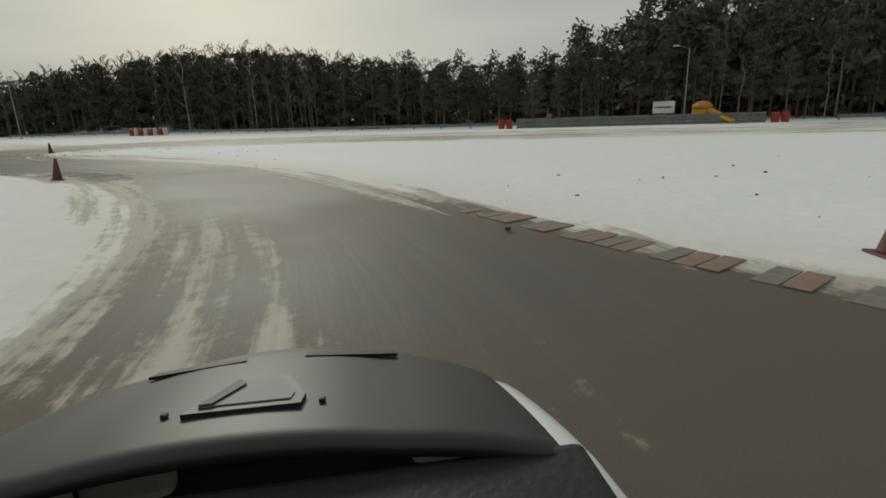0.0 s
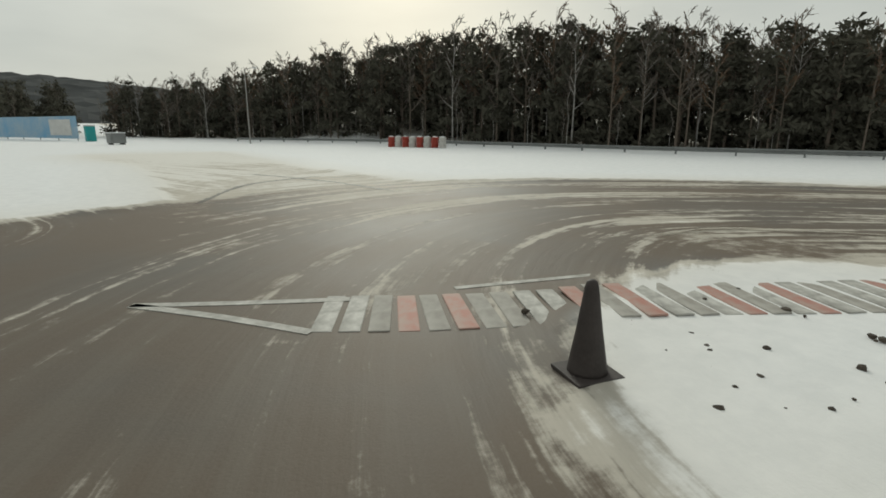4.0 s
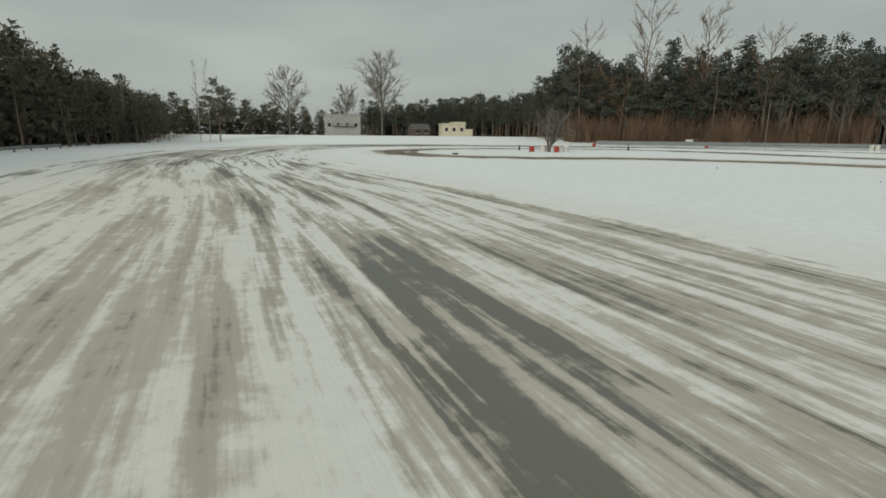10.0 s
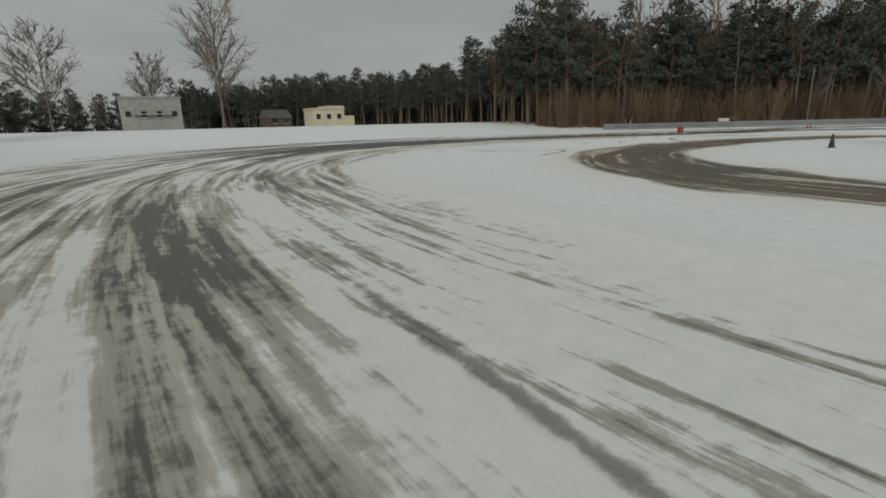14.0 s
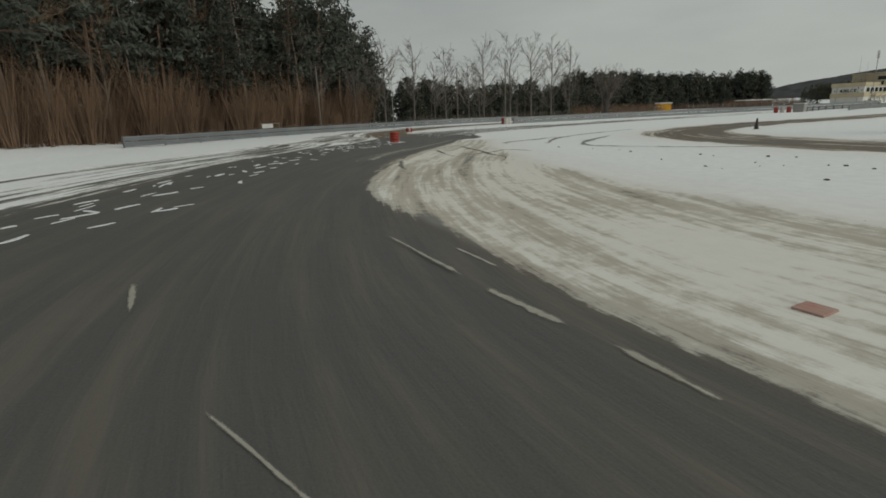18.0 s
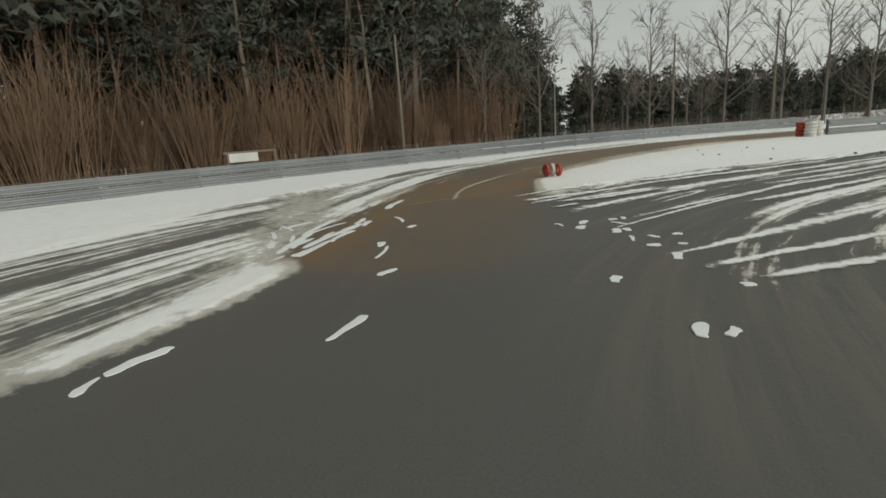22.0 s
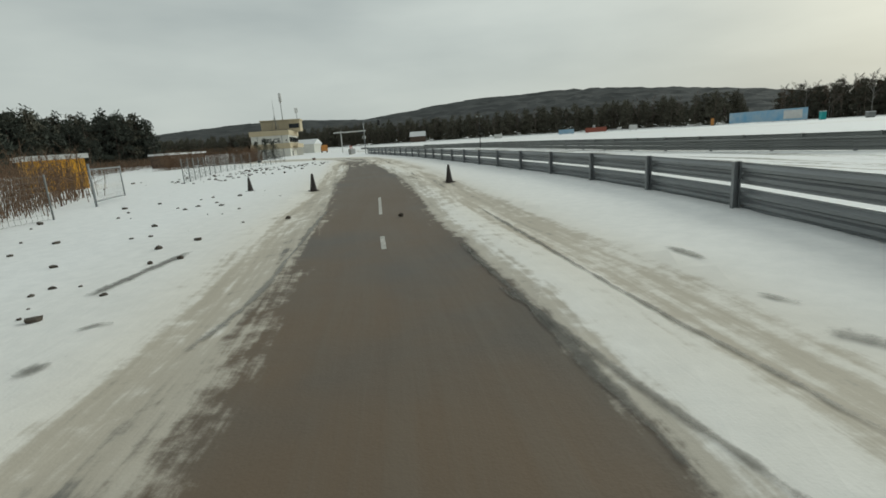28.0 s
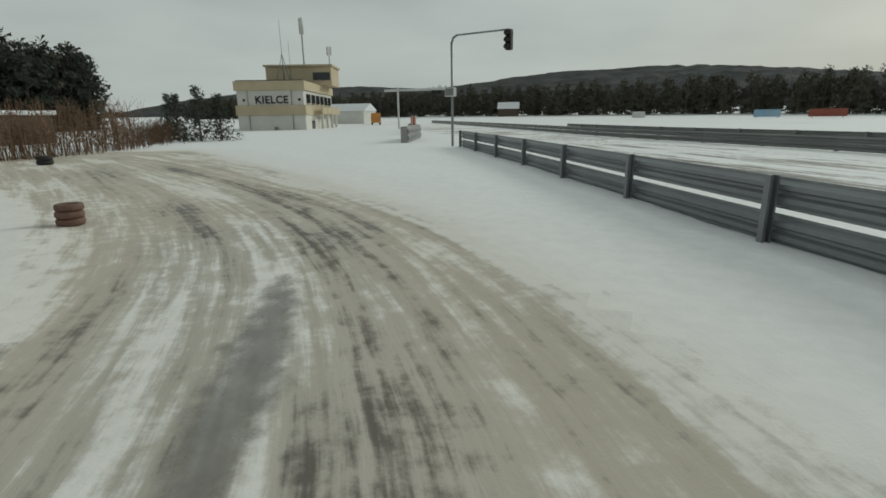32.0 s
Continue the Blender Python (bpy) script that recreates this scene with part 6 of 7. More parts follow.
# ---------------------------------------------------------------- clods and stones on the snow
clod = []
for k in range(3):
    bm = bmesh.new()
    bmesh.ops.create_icosphere(bm, subdivisions=1, radius=0.1)
    rk = random.Random(k)
    for v in bm.verts:
        v.co = Vector((v.co.x * rk.uniform(0.7, 1.4), v.co.y * rk.uniform(0.7, 1.4), v.co.z * rk.uniform(0.6, 1.25)))
    me = bpy.data.meshes.new("clod")
    bm.to_mesh(me)
    bm.free()
    me.materials.append(CLOD)
    clod.append(me)
rk = random.Random(4)
patches = [(43.2, 92.9, 4.2, 13, 120, 1.15), (38.4, 103.8, 2.5, 6, 26, 1.0), (-51.2, 69.6, 2.2, 2.4, 46, 0.32), (-50, 109, 7, 8, 22, 0.4), (-62, 171, 9, 5, 22, 0.45), (28.0, 126.9, 4, 11, 60, 0.7), (21.5, 134, 3, 8, 40, 0.6), (-16, 172, 6, 5, 14, 0.5), (-54, 84, 6, 8, 14, 0.4), (-45.5, 72.6, 1.6, 1.6, 8, 0.22)]
for cx, cy, sx, sy, count, big in patches:
    vs, fs = [], []
    for _ in range(count):
        x, y, s, w = rk.gauss(cx, sx * 0.5), rk.gauss(cy, sy * 0.5), big * rk.uniform(0.35, 1.5), rk.uniform(0, 6.28)
        src = clod[rk.randrange(3)]
        base = len(vs)
        for v in src.vertices:
            vs.append((x + s * (v.co.x * math.cos(w) - v.co.y * math.sin(w)), y + s * (v.co.x * math.sin(w) + v.co.y * math.cos(w)), 0.05 + s * v.co.z))
        fs += [tuple(i + base for i in p.vertices) for p in src.polygons]
    tagged(new("clods", mesh_of("clods", vs, fs, CLOD)), "dark earth clods scattered on the snow", "clods", kind="stuff")


# ---------------------------------------------------------------- lone trees, hedges, firs
def bare_tree(x, y, h, seed, label, stems=1, lowest=0.3, spread=0.4, thick=0.016, depth=6, dark=TWIGS, twig=0.01):
    a, b = bare_meshes(seed, h, spread, depth, stems, lowest, thick, twig)
    return tree("bare_tree", a, b, x, y, BARK_GREY, dark, label, crown_name="branchwork")


bare_tree(-59.2, 149.8, 7.6, 201, "dark low-branching bare tree ringed by painted tyres", stems=3, lowest=0.26, spread=0.5, thick=0.022, dark=BARK_GREY)
AVENUE = [(0.6, 192.6, 16, 1), (9.4, 187.0, 16, 2), (15.0, 182.0, 15.5, 1), (17.6, 176.6, 16, 1), (19.0, 170.6, 14.5, 1), (19.4, 163.2, 16, 1), (18.6, 158.2, 16.5, 2), (20.4, 153.6, 16.5, 2), (20.8, 149.4, 15.5, 2), (21.6, 145.4, 14.5, 1), (43, 170, 14, 1), (37, 163, 13, 2), (50, 158, 13, 1)]
for k, (x, y, h, st) in enumerate(AVENUE):
    tagged(tree("bare_tree", *leader_meshes(210 + k, h * 0.86, 0.015, 0.28 + 0.03 * (k % 3), 0.16 + 0.03 * (k % 4)), x, y, BARK_GREY, TWIGS, "tall leafless roadside tree behind the guard rail", crown_name="branchwork"), group="trees along the pit entry")
tagged(bare_tree(24.4, 136.6, 12.5, 230, "tall leafless tree with several stems beside the fence", stems=4, lowest=0.27, spread=0.3, thick=0.015), group="trees along the pit entry")
tree("bare_tree", *leader_meshes(240, 24, 0.05, 0.40, 0.2, 0.024, 10, 6), -87.8, 272.0, BARK_GREY, TWIGS, "large round-crowned bare tree by the houses", crown_name="branchwork")
tree("bare_tree", *leader_meshes(241, 24, 0.05, 0.38, 0.2, 0.026, 9, 6), -127.5, 302.0, BARK_GREY, TWIGS, "large spreading bare tree far off", crown_name="branchwork")
tree("bare_tree", *leader_meshes(242, 17, 0.05, 0.38, 0.2, 0.028, 9, 6), -104, 300, BARK_GREY, TWIGS, "bare tree far off behind the track", crown_name="branchwork")
for k, (x, y) in enumerate(((-123.6, 205), (-122, 206.5))):
    tree("birch_tree", *birch_meshes(250 + k, 17), x, y, BIRCH, TWIGS, "white-stemmed birch leaning on the field's edge", crown_name="branchwork")
tree("pine_tree", *pine_meshes(255, 13.5, 0.3, 4.0, 14, 0.4), -120.2, 207.5, BARK_UP, NEEDLES, "broad pine beside the twin birches")
YARD_FIRS = [fir_meshes(60 + k, h, 9, 0.36) for k, h in enumerate((4.6, 4.0))]
for x, y, k in ((90.2, 33.3, 0), (78.9, 42.1, 1), (77.3, 41.3, 0), (76.2, 40.1, 1)):
    tree("fir_tree", *YARD_FIRS[k], x, y, BARK, FIR, "small dark green fir beside the office building")
for k, (x, y, s) in enumerate(((26.6, 172.5, 0.8), (31.4, 162.9, 0.7), (36.1, 155.2, 0.85), (30.0, 156.7, 0.6), (41.5, 150.7, 0.8), (48.1, 144.2, 0.75), (33.9, 181.1, 0.9), (21.6, 184.1, 0.8), (52.1, 156.6, 0.8), (25.1, 190.4, 1.0))):
    tree("fir_tree", *FIRS[k % 3], x, y, BARK, FIR, "dark fir with snow-dusted boughs behind the fence").matrix_world = pose(x, y, 0, 0, 0, k * 50) @ Matrix.Scale(s, 4)


def hedge(line, h, count, label, seed):
    rg = np.random.default_rng(seed)
    pts = smooth_line(line, 0.5)
    segs = []
    for _ in range(count):
        p = pts[rg.integers(len(pts))] + rg.normal(0, 0.7, 2)
        a = np.array((p[0], p[1], 0.0))
        top = a + np.array((rg.normal(0, 0.3), rg.normal(0, 0.3), h * rg.uniform(0.5, 1.05)))
        segs.append((a, top, 0.02, 0.009))
        for _ in range(5):
            c = a + (top - a) * rg.uniform(0.15, 0.95)
            segs.append((c, c + rg.normal(0, 1, 3) * (0.35, 0.35, 0.25) + (0, 0, 0.3), 0.012, 0.006))
    hd = thing("hedge", 0, 0, 0, 0, label, "hedge")
    part("branchwork", mesh_of("branchwork", *prisms(segs, 3), WILLOW), hd)


hedge([(74.2, 73.6), (72.4, 63.1), (71.8, 56.9), (73.5, 51.2)], 3.0, 900, "dense leafless brown hedge along the service road", 31)
hedge([(75.3, 49.4), (78.1, 44.8), (82.9, 40.6)], 1.8, 300, "low leafless brown hedge by the office building", 32)
hedge([(21.3, 144.1), (28.1, 133.0), (35.2, 123.0), (41.6, 114.9)], 2.6, 700, "tangled leafless hedge behind the wire fence", 33)
hedge([(18.5, 176), (20.5, 164), (21.5, 154), (23, 146)], 1.2, 420, "low dry scrub under the roadside trees", 34)
hedge([(108.2, 40.9), (92.3, 62.5), (78.8, 82.5), (62.5, 106.1), (49.3, 124.1)], 2.2, 900, "long brown hedge on the far side of the field", 35)


# ---------------------------------------------------------------- wire fences
def fence(line, label, h=1.9, bay=2.6, wires=9, seed=0):
    pts = smooth_line(line, 0.4)
    dist = np.concatenate([[0], np.cumsum(np.linalg.norm(np.diff(pts, axis=0), axis=1))])
    n = max(1, round(dist[-1] / bay))
    mk = [(np.interp(d, dist, pts[:, 0]), np.interp(d, dist, pts[:, 1])) for d in np.linspace(0, dist[-1], n + 1)]
    fc = thing("wire_fence", 0, 0, 0, 0, label, "fence")
    pm = tube((0, 0, -0.2), (0, 0, h), 0.032)
    me = bpy.data.meshes.new("post")
    pm.to_mesh(me)
    pm.free()
    me.materials.append(ZINC_DULL)
    for x, y in mk:
        part("post", me, fc, at=pose(x, y, 0))
    for (x, y), (x2, y2) in zip(mk, mk[1:]):
        segs = [((x, y, 0.1 + (h - 0.15) * k / (wires - 1)), (x2, y2, 0.1 + (h - 0.15) * k / (wires - 1)), 0.005, 0.005) for k in range(wires)]
        m = int(bay / 0.2)
        segs += [((x + (x2 - x) * k / m, y + (y2 - y) * k / m, 0.1), (x + (x2 - x) * k / m, y + (y2 - y) * k / m, h - 0.05), 0.004, 0.004) for k in range(1, m)]
        tagged(part("wire_panel", mesh_of("wire_panel", *prisms(segs, 3), MESHWIRE), fc), kind="stuff")


fence([(17.0, 180.5), (18.6, 174.5), (19.6, 168), (20.0, 160), (20.6, 152), (22.4, 145), (25.5, 138), (29.5, 130.5), (30.8, 124.5)], "grey wire mesh fence behind the roadside trees", h=1.6, bay=3.2)
fence([(39.5, 108.5), (44.5, 100.5), (48.6, 93), (51.2, 86), (52.6, 80), (54.4, 74.4), (56.2, 68.6)], "galvanised wire mesh fence beside the pit road", h=1.75)
fence([(-24, 205), (-14, 199), (-6, 192.5), (1, 187), (8, 180.5), (13, 173.5), (16.5, 166)], "low wire fence along the northern wood", h=1.1, bay=3.2, wires=5)
# open gate by the wood road
gate = thing("metal_gate", 33.4, 120.6, 0, -62, "open galvanised tube gate with wire mesh", "gate")
bm = tube((0, 0, 0.25), (3.4, 0, 0.25), 0.03)
tube((0, 0, 1.6), (3.4, 0, 1.6), 0.03, bm)
tube((0, 0, 0.0), (0, 0, 1.85), 0.045, bm)
tube((3.4, 0, 0.2), (3.4, 0, 1.65), 0.03, bm)
part("gate_frame", bm, gate, ZINC)
part("wire_panel", mesh_of("wire_panel", *prisms([((k * 0.17, 0, 0.27), (k * 0.17, 0, 1.58), 0.004, 0.004) for k in range(1, 20)] + [((0, 0, 0.27 + k * 0.16), (3.4, 0, 0.27 + k * 0.16), 0.004, 0.004) for k in range(1, 9)], 3), MESHWIRE), gate)


# ---------------------------------------------------------------- masts, poles, signals
def lamp_pole(x, y, h, label, arm=1.2, turn=0.0, wood_pole=False):
    lp = thing("pole" if wood_pole else "street_lamp", x, y, float(rise(x, y)), turn, label, "pole" if wood_pole else "street lamp")
    part("shaft", tube((0, 0, -0.3), (0, 0, h), 0.13 if wood_pole else 0.09, r2=0.08 if wood_pole else 0.05), lp, WOODPLANK if wood_pole else CONCRETE)
    if not wood_pole:
        part("arm", tube((0, 0, h - 0.05), (arm, 0, h + 0.25), 0.035), lp, ZINC_DULL)
        part("lamp_head", box(0.6, 0.22, 0.14, arm + 0.2, 0, h + 0.2, bevel=0.04), lp, BOARD)
    return lp


lamp_pole(-64.4, 4.6, 8.8, "pale street lamp in front of the wood", turn=200)
lamp_pole(25.2, 194.9, 9.0, "grey street lamp at the wood's edge", turn=230)
lamp_pole(-5.6, 207.7, 8.5, "grey street lamp among brown thickets", turn=240)
lamp_pole(20.9, 180.5, 7.5, "grey street lamp behind the pit entry", turn=230)
lamp_pole(-101.0, 98.0, 8.0, "street lamp behind the crash barrier", turn=300)
lamp_pole(16.8, 159.6, 11.0, "leaning old wooden pole among the roadside trees", wood_pole=True)
lamp_pole(18.4, 168.4, 10.0, "old wooden pole behind the fence", wood_pole=True)
lamp_pole(-2.7, 191.6, 9.0, "wooden pole at the wood's edge", wood_pole=True)

sig = thing("traffic_signal", 52.9, 45.0, 0, 162, "pit exit traffic signal on a bent grey pole", "traffic signal")
bm = tube((0, 0, -0.3), (0, 0, 5.95), 0.075)
tube((0, 0, 5.95), (0.12, 0, 6.2), 0.07, bm)
tube((0.12, 0, 6.2), (0.4, 0, 6.32), 0.065, bm)
part("pole", bm, sig, ZINC)
part("arm", tube((0.4, 0, 6.32), (3.95, 0, 6.24), 0.05), sig, ZINC)
head = part("signal_head", box(0.34, 0.30, 1.05, 3.95, 0, 5.2, bevel=0.05), sig, TRIM, "black three-lamp signal head")
for k in range(3):
    part("lens", lathe([(0.12, 0), (0.11, 0.05), (0.02, 0.07)], 14, m=pose(3.95, -0.15, 5.38 + k * 0.34, 90)), head, LAMPGLASS)
    part("hood", lathe([(0.135, 0), (0.135, 0.2)], 12, m=pose(3.95, -0.15, 5.38 + k * 0.34, 90)), head, TRIM)
ctl = part("control_box", box(0.7, 0.25, 0.5, 0, -0.15, 2.95, bevel=0.02), sig, BOARD, "pale control box")
part("lid", box(0.6, 0.02, 0.4, 0, -0.285, 3.0), ctl, ZINC_DULL)

spk = thing("speaker_pole", 28.3, 55.8, 0, 40, "thin dark pole with two horn loudspeakers and a floodlight", "speaker pole")
part("shaft", tube((0, 0, -0.2), (0, 0, 5.9), 0.07, r2=0.045), spk, TRIM)
for s in (-1, 1):
    part("horn", lathe([(0.06, 0), (0.09, 0.2), (0.24, 0.42)], 12, m=pose(0.1 * s, 0, 6.0, 0, 80 * s, 0)), spk, ZINC_DULL, "flared grey horn")
part("floodlight", box(0.5, 0.25, 0.14, -0.35, 0.1, 4.7, bevel=0.03), spk, TRIM)
part("bracket", tube((0, 0, 4.65), (-0.4, 0.1, 4.72), 0.025), spk, TRIM)
spk.matrix_world = pose(28.3, 55.8, 0, 0, 0, 40) @ Matrix.Diagonal((0.9, 0.9, 0.82, 1))

gan = thing("start_gantry", 76.8, 5.1, -0.6, 182, "thin white gantry over the start line", "gantry")
part("post", tube((0, 0, 0), (0, 0, 6.6), 0.14), gan, BOARD)
part("beam", box(9.5, 0.3, 0.32, 2.6, 0, 6.0, bevel=0.03), gan, BOARD)
part("light_panel", box(1.6, 0.2, 0.5, 6.2, -0.1, 5.5, bevel=0.03), gan, TRIM, "dark light panel")

# ---------------------------------------------------------------- office building with the circuit's sign
off = thing("office_building", 91.9, 7.3, -0.9, 24.0, "two-storey cream and white office building with roof antennas", "building")
# local x runs along the signed front, local -y is its back
part("ground_floor", box(10.4, 24, 3.2, 5.2, -12, 0), off, WALLWHITE, "white rendered ground floor")
part("cornice", box(10.8, 24.6, 1.5, 5.2, -12.1, 3.2, bevel=0.05), off, CREAM, "cream band between the storeys")
part("upper_floor", box(10.2, 23.8, 2.2, 5.2, -12, 4.7), off, WALLWHITE, "white upper storey")
part("parapet", box(10.8, 24.6, 1.4, 5.2, -12.1, 6.9, bevel=0.05), off, CREAM, "cream parapet")
part("roof", box(10.2, 23.9, 0.15, 5.2, -12.1, 8.3), off, ROOF)
stair = part("stair_block", box(11.5, 8, 3.2, 3.6, -17, 8.3, bevel=0.04), off, CREAM, "cream roof storey")
part("window_band", box(3.0, 0.12, 1.3, -0.4, -12.98, 9.2), stair, DARKGLASS)
part("roof", box(12.1, 8.6, 0.35, 3.6, -17, 11.5, bevel=0.05), stair, CREAM)
for k in range(6):
    part("window", box(0.14, 2.2, 1.4, -0.02, -3.0 - 3.6 * k, 5.0), off, DARKGLASS, "dark upper window")
    part("window_sill", box(0.26, 2.4, 0.09, -0.1, -3.0 - 3.6 * k, 4.9), off, CREAM)
for k in range(4):
    bal = part("balcony", box(1.6, 4.2, 0.22, -0.75, -8.0 - 4.4 * k, 3.3, bevel=0.03), off, CREAM, "cream balcony")
    part("parapet", box(0.14, 4.2, 1.0, -1.5, -8.0 - 4.4 * k, 3.5), bal, CREAM)
    part("pillar", box(0.4, 0.4, 3.3, -1.35, -6.2 - 4.4 * k, 0.0), bal, WALLWHITE)
part("door", box(0.12, 2.2, 2.3, -0.02, -5.4, 0.0), off, DARKGLASS)
for x in (1.9, 8.6):
    part("downpipe", tube((x, 0.12, 0), (x, 0.12, 7.0), 0.06), off, ZINC_DULL)
part("utility_cabinet", box(0.5, 0.4, 1.4, 4.6, 0.25, 0.0, bevel=0.02), off, ZINC_DULL)


def lettering(text, size, m, parent, material, name="lettering"):
    cu = bpy.data.curves.new(name, "FONT")
    cu.body, cu.size, cu.extrude, cu.align_x, cu.space_character, cu.offset = text, size, 0.02, "CENTER", 1.08, 0.035
    cu.materials.append(material)
    ob = new(name, cu)
    ob.parent = parent
    ob.matrix_local = m
    return ob


lettering("KIELCE", 1.55, pose(5.0, 0.03, 5.0, 90, 0, 180), off, BLACK)
for x in (0.75, 9.25):
    part("sign_dot", lathe([(0.2, 0), (0.2, 0.04)], 10, m=pose(x, 0.0, 5.5, -90)), off, BLACK)
m3 = thing("antenna_mast", 100.9, -5.5, 7.4, 0, "tall steel antenna mast with a cylindrical aerial", "antenna")
part("shaft", tube((0, 0, -0.5), (0, 0, 9.0), 0.12), m3, ZINC_DULL)
part("aerial", lathe([(0.16, 0), (0.42, 0.1), (0.42, 2.6), (0.2, 2.8)], 12, m=pose(0, 0, 8.8)), m3, BOARD, "pale cylindrical aerial")
m4 = thing("antenna_mast", 96.6, 5.8, 7.4, 15, "slim antenna on a steel tripod on the roof", "antenna")
part("shaft", tube((0, 0, 0), (0, 0, 9.2), 0.06, r2=0.025), m4, ZINC_DULL)
for w in (0, 120, 240):
    part("leg", tube((1.3 * math.cos(radians(w)), 1.3 * math.sin(radians(w)), 0), (0, 0, 4.2), 0.05), m4, ZINC_DULL)
m5 = thing("antenna_mast", 98.5, -10.0, 8.0, 0, "short mast with panel aerials", "antenna")
part("shaft", tube((0, 0, 0), (0, 0, 6.5), 0.08), m5, ZINC_DULL)
for w in (0, 120, 240):
    part("panel", box(0.25, 0.12, 1.5, 0.35 * math.cos(radians(w)), 0.35 * math.sin(radians(w)), 5.0, rz=w), m5, BOARD)
m6 = thing("antenna_mast", 101.6, -2.4, 7.4, 0, "thin whip aerial standing on the roof", "antenna")
part("shaft", tube((0, 0, 0), (0, 0, 7.5), 0.05, r2=0.02), m6, ZINC_DULL)

# ---------------------------------------------------------------- barriers and boxes
blk = thing("concrete_barrier", 59.0, 38.0, 0, 108, "short grey barrier wall on the snow by the pit exit", "barrier")
part("wall", box(8.0, 0.5, 1.15, bevel=0.04), blk, CONCRETE)
for z in (0.2, 0.65):
    part("beam", BEAM, blk, at=pose(4.0, 0.27, z, 0, 0, 180) @ Matrix.Scale(-1, 4, (0, 1, 0)) @ Matrix.Diagonal((8.0, 1, 1, 1)))
cb = thing("concrete_box", -2.4, 115.8, 0, 30, "weathered concrete box at the infield rail's end", "concrete box")
part("body", box(1.5, 1.3, 1.35, bevel=0.03), cb, CONCRETE)
part("cap", box(1.6, 1.4, 0.1, 0, 0, 1.35, bevel=0.02), cb, SNOWCAP, "snow on top")
for x, y, w, ln in ((64.7, 25.3, 110, 3.0), (69.4, 16.0, 110, 4.0)):
    b2 = thing("concrete_barrier", x, y, 0, w, "low concrete block with rusty frame beside the pit lane", "barrier")
    part("wall", box(ln, 0.6, 1.0, bevel=0.05), b2, CONCRETE)
    part("frame", box(ln * 0.6, 0.1, 0.8, 0, 0, 1.0, bevel=0.02), b2, RUSTRED)

# ---------------------------------------------------------------- southern paddock
bb = thing("billboard", -41.1, -34.5, 0, 116, "long blue printed billboard standing on the snow", "billboard")
part("panel", box(28.0, 0.12, 3.2, 0, 0, 0.35), bb, BLUE)
part("white_field", box(6.0, 0.04, 2.3, 9.5, -0.09, 0.8), bb, BOARD)
for k in range(6):
    part("post", box(0.1, 0.1, 3.6, -13.5 + k * 5.4, 0.13, -0.1), bb, ZINC_DULL)
wc = thing("portable_toilet", -48.6, -16.5, 0, 190, "teal plastic portable toilet", "toilet")
part("cabin", box(1.15, 1.15, 2.1, bevel=0.05), wc, TEAL)
part("roof", box(1.2, 1.2, 0.18, 0, 0, 2.1, bevel=0.08), wc, BOARD, "pale domed roof")
part("door", box(0.8, 0.04, 1.85, 0, 0.59, 0.12, bevel=0.015), wc, TEAL)
sk = thing("waste_container", -50.6, 1.5, 0, 20, "grey metal waste container", "container")
part("bin", box(1.6, 1.1, 1.1, 0, 0, 0.2, bevel=0.05), sk, ZINC_DULL)
part("lid", box(1.65, 1.15, 0.1, 0, 0, 1.3, bevel=0.03), sk, SNOWCAP)
for dx in (-0.6, 0.6):
    part("wheel", tube((dx, -0.5, 0.1), (dx, 0.5, 0.1), 0.1), sk, RUBBER)
yb = thing("sign_board", -31.0, -51.5, 0, 20, "ochre upright sign board on the snow", "sign")
part("panel", box(1.0, 0.25, 2.3, 0, 0, 0.1, bevel=0.04), yb, ORANGE)
part("foot", box(1.3, 0.9, 0.12, bevel=0.02), yb, CONCRETE)
for x, y, w, mt, nm in ((5.6, -65.0, 8, RUSTRED, "faded red advertising board by the far track"), (16.5, -69.2, 6, BLUE, "small blue advertising board by the far track"), (-7.2, -61.1, 3, BOARD, "small white board on two posts"), (45.5, -84.5, 3.5, BOARD, "white board by the far track")):
    b3 = thing("sign_board", x, y, 0, 15, nm, "sign")
    part("panel", box(w, 0.12, 1.7, 0, 0, 0.5), b3, mt)
    for s in (-0.4, 0.4):
        part("post", box(0.1, 0.1, 0.6, s * w, 0, 0), b3, ZINC_DULL)


def house(x, y, turn, sx, sy, h, roof, wall, label, roof_mat=ROOF, windows=3, z=None):
    hs = thing("house", x, y, float(rise(x, y)) if z is None else z, turn, label, "house")
    part("wall", box(sx, sy, h), hs, wall)
    if roof > 0:
        v = [(-sx / 2 - 0.3, -sy / 2 - 0.3, h), (sx / 2 + 0.3, -sy / 2 - 0.3, h), (sx / 2 + 0.3, sy / 2 + 0.3, h), (-sx / 2 - 0.3, sy / 2 + 0.3, h), (-sx / 2 - 0.3, 0, h + roof), (sx / 2 + 0.3, 0, h + roof)]
        part("roof", mesh_of("roof", v, [(0, 1, 5, 4), (2, 3, 4, 5), (0, 4, 3), (1, 2, 5), (3, 2, 1, 0)], roof_mat), hs)
    else:
        part("roof", box(sx + 0.5, sy + 0.5, 0.35, 0, 0, h, bevel=0.04), hs, roof_mat)
    for k in range(windows):
        wx = -sx / 2 + (k + 0.5) * sx / windows
        wd = part("window", box(1.1, 0.1, 1.3, wx, -sy / 2 - 0.02, h * 0.42), hs, DARKGLASS)
        part("sill", box(1.3, 0.25, 0.08, wx, -sy / 2 - 0.1, h * 0.42 - 0.08), wd, WALLWHITE)
    return hs


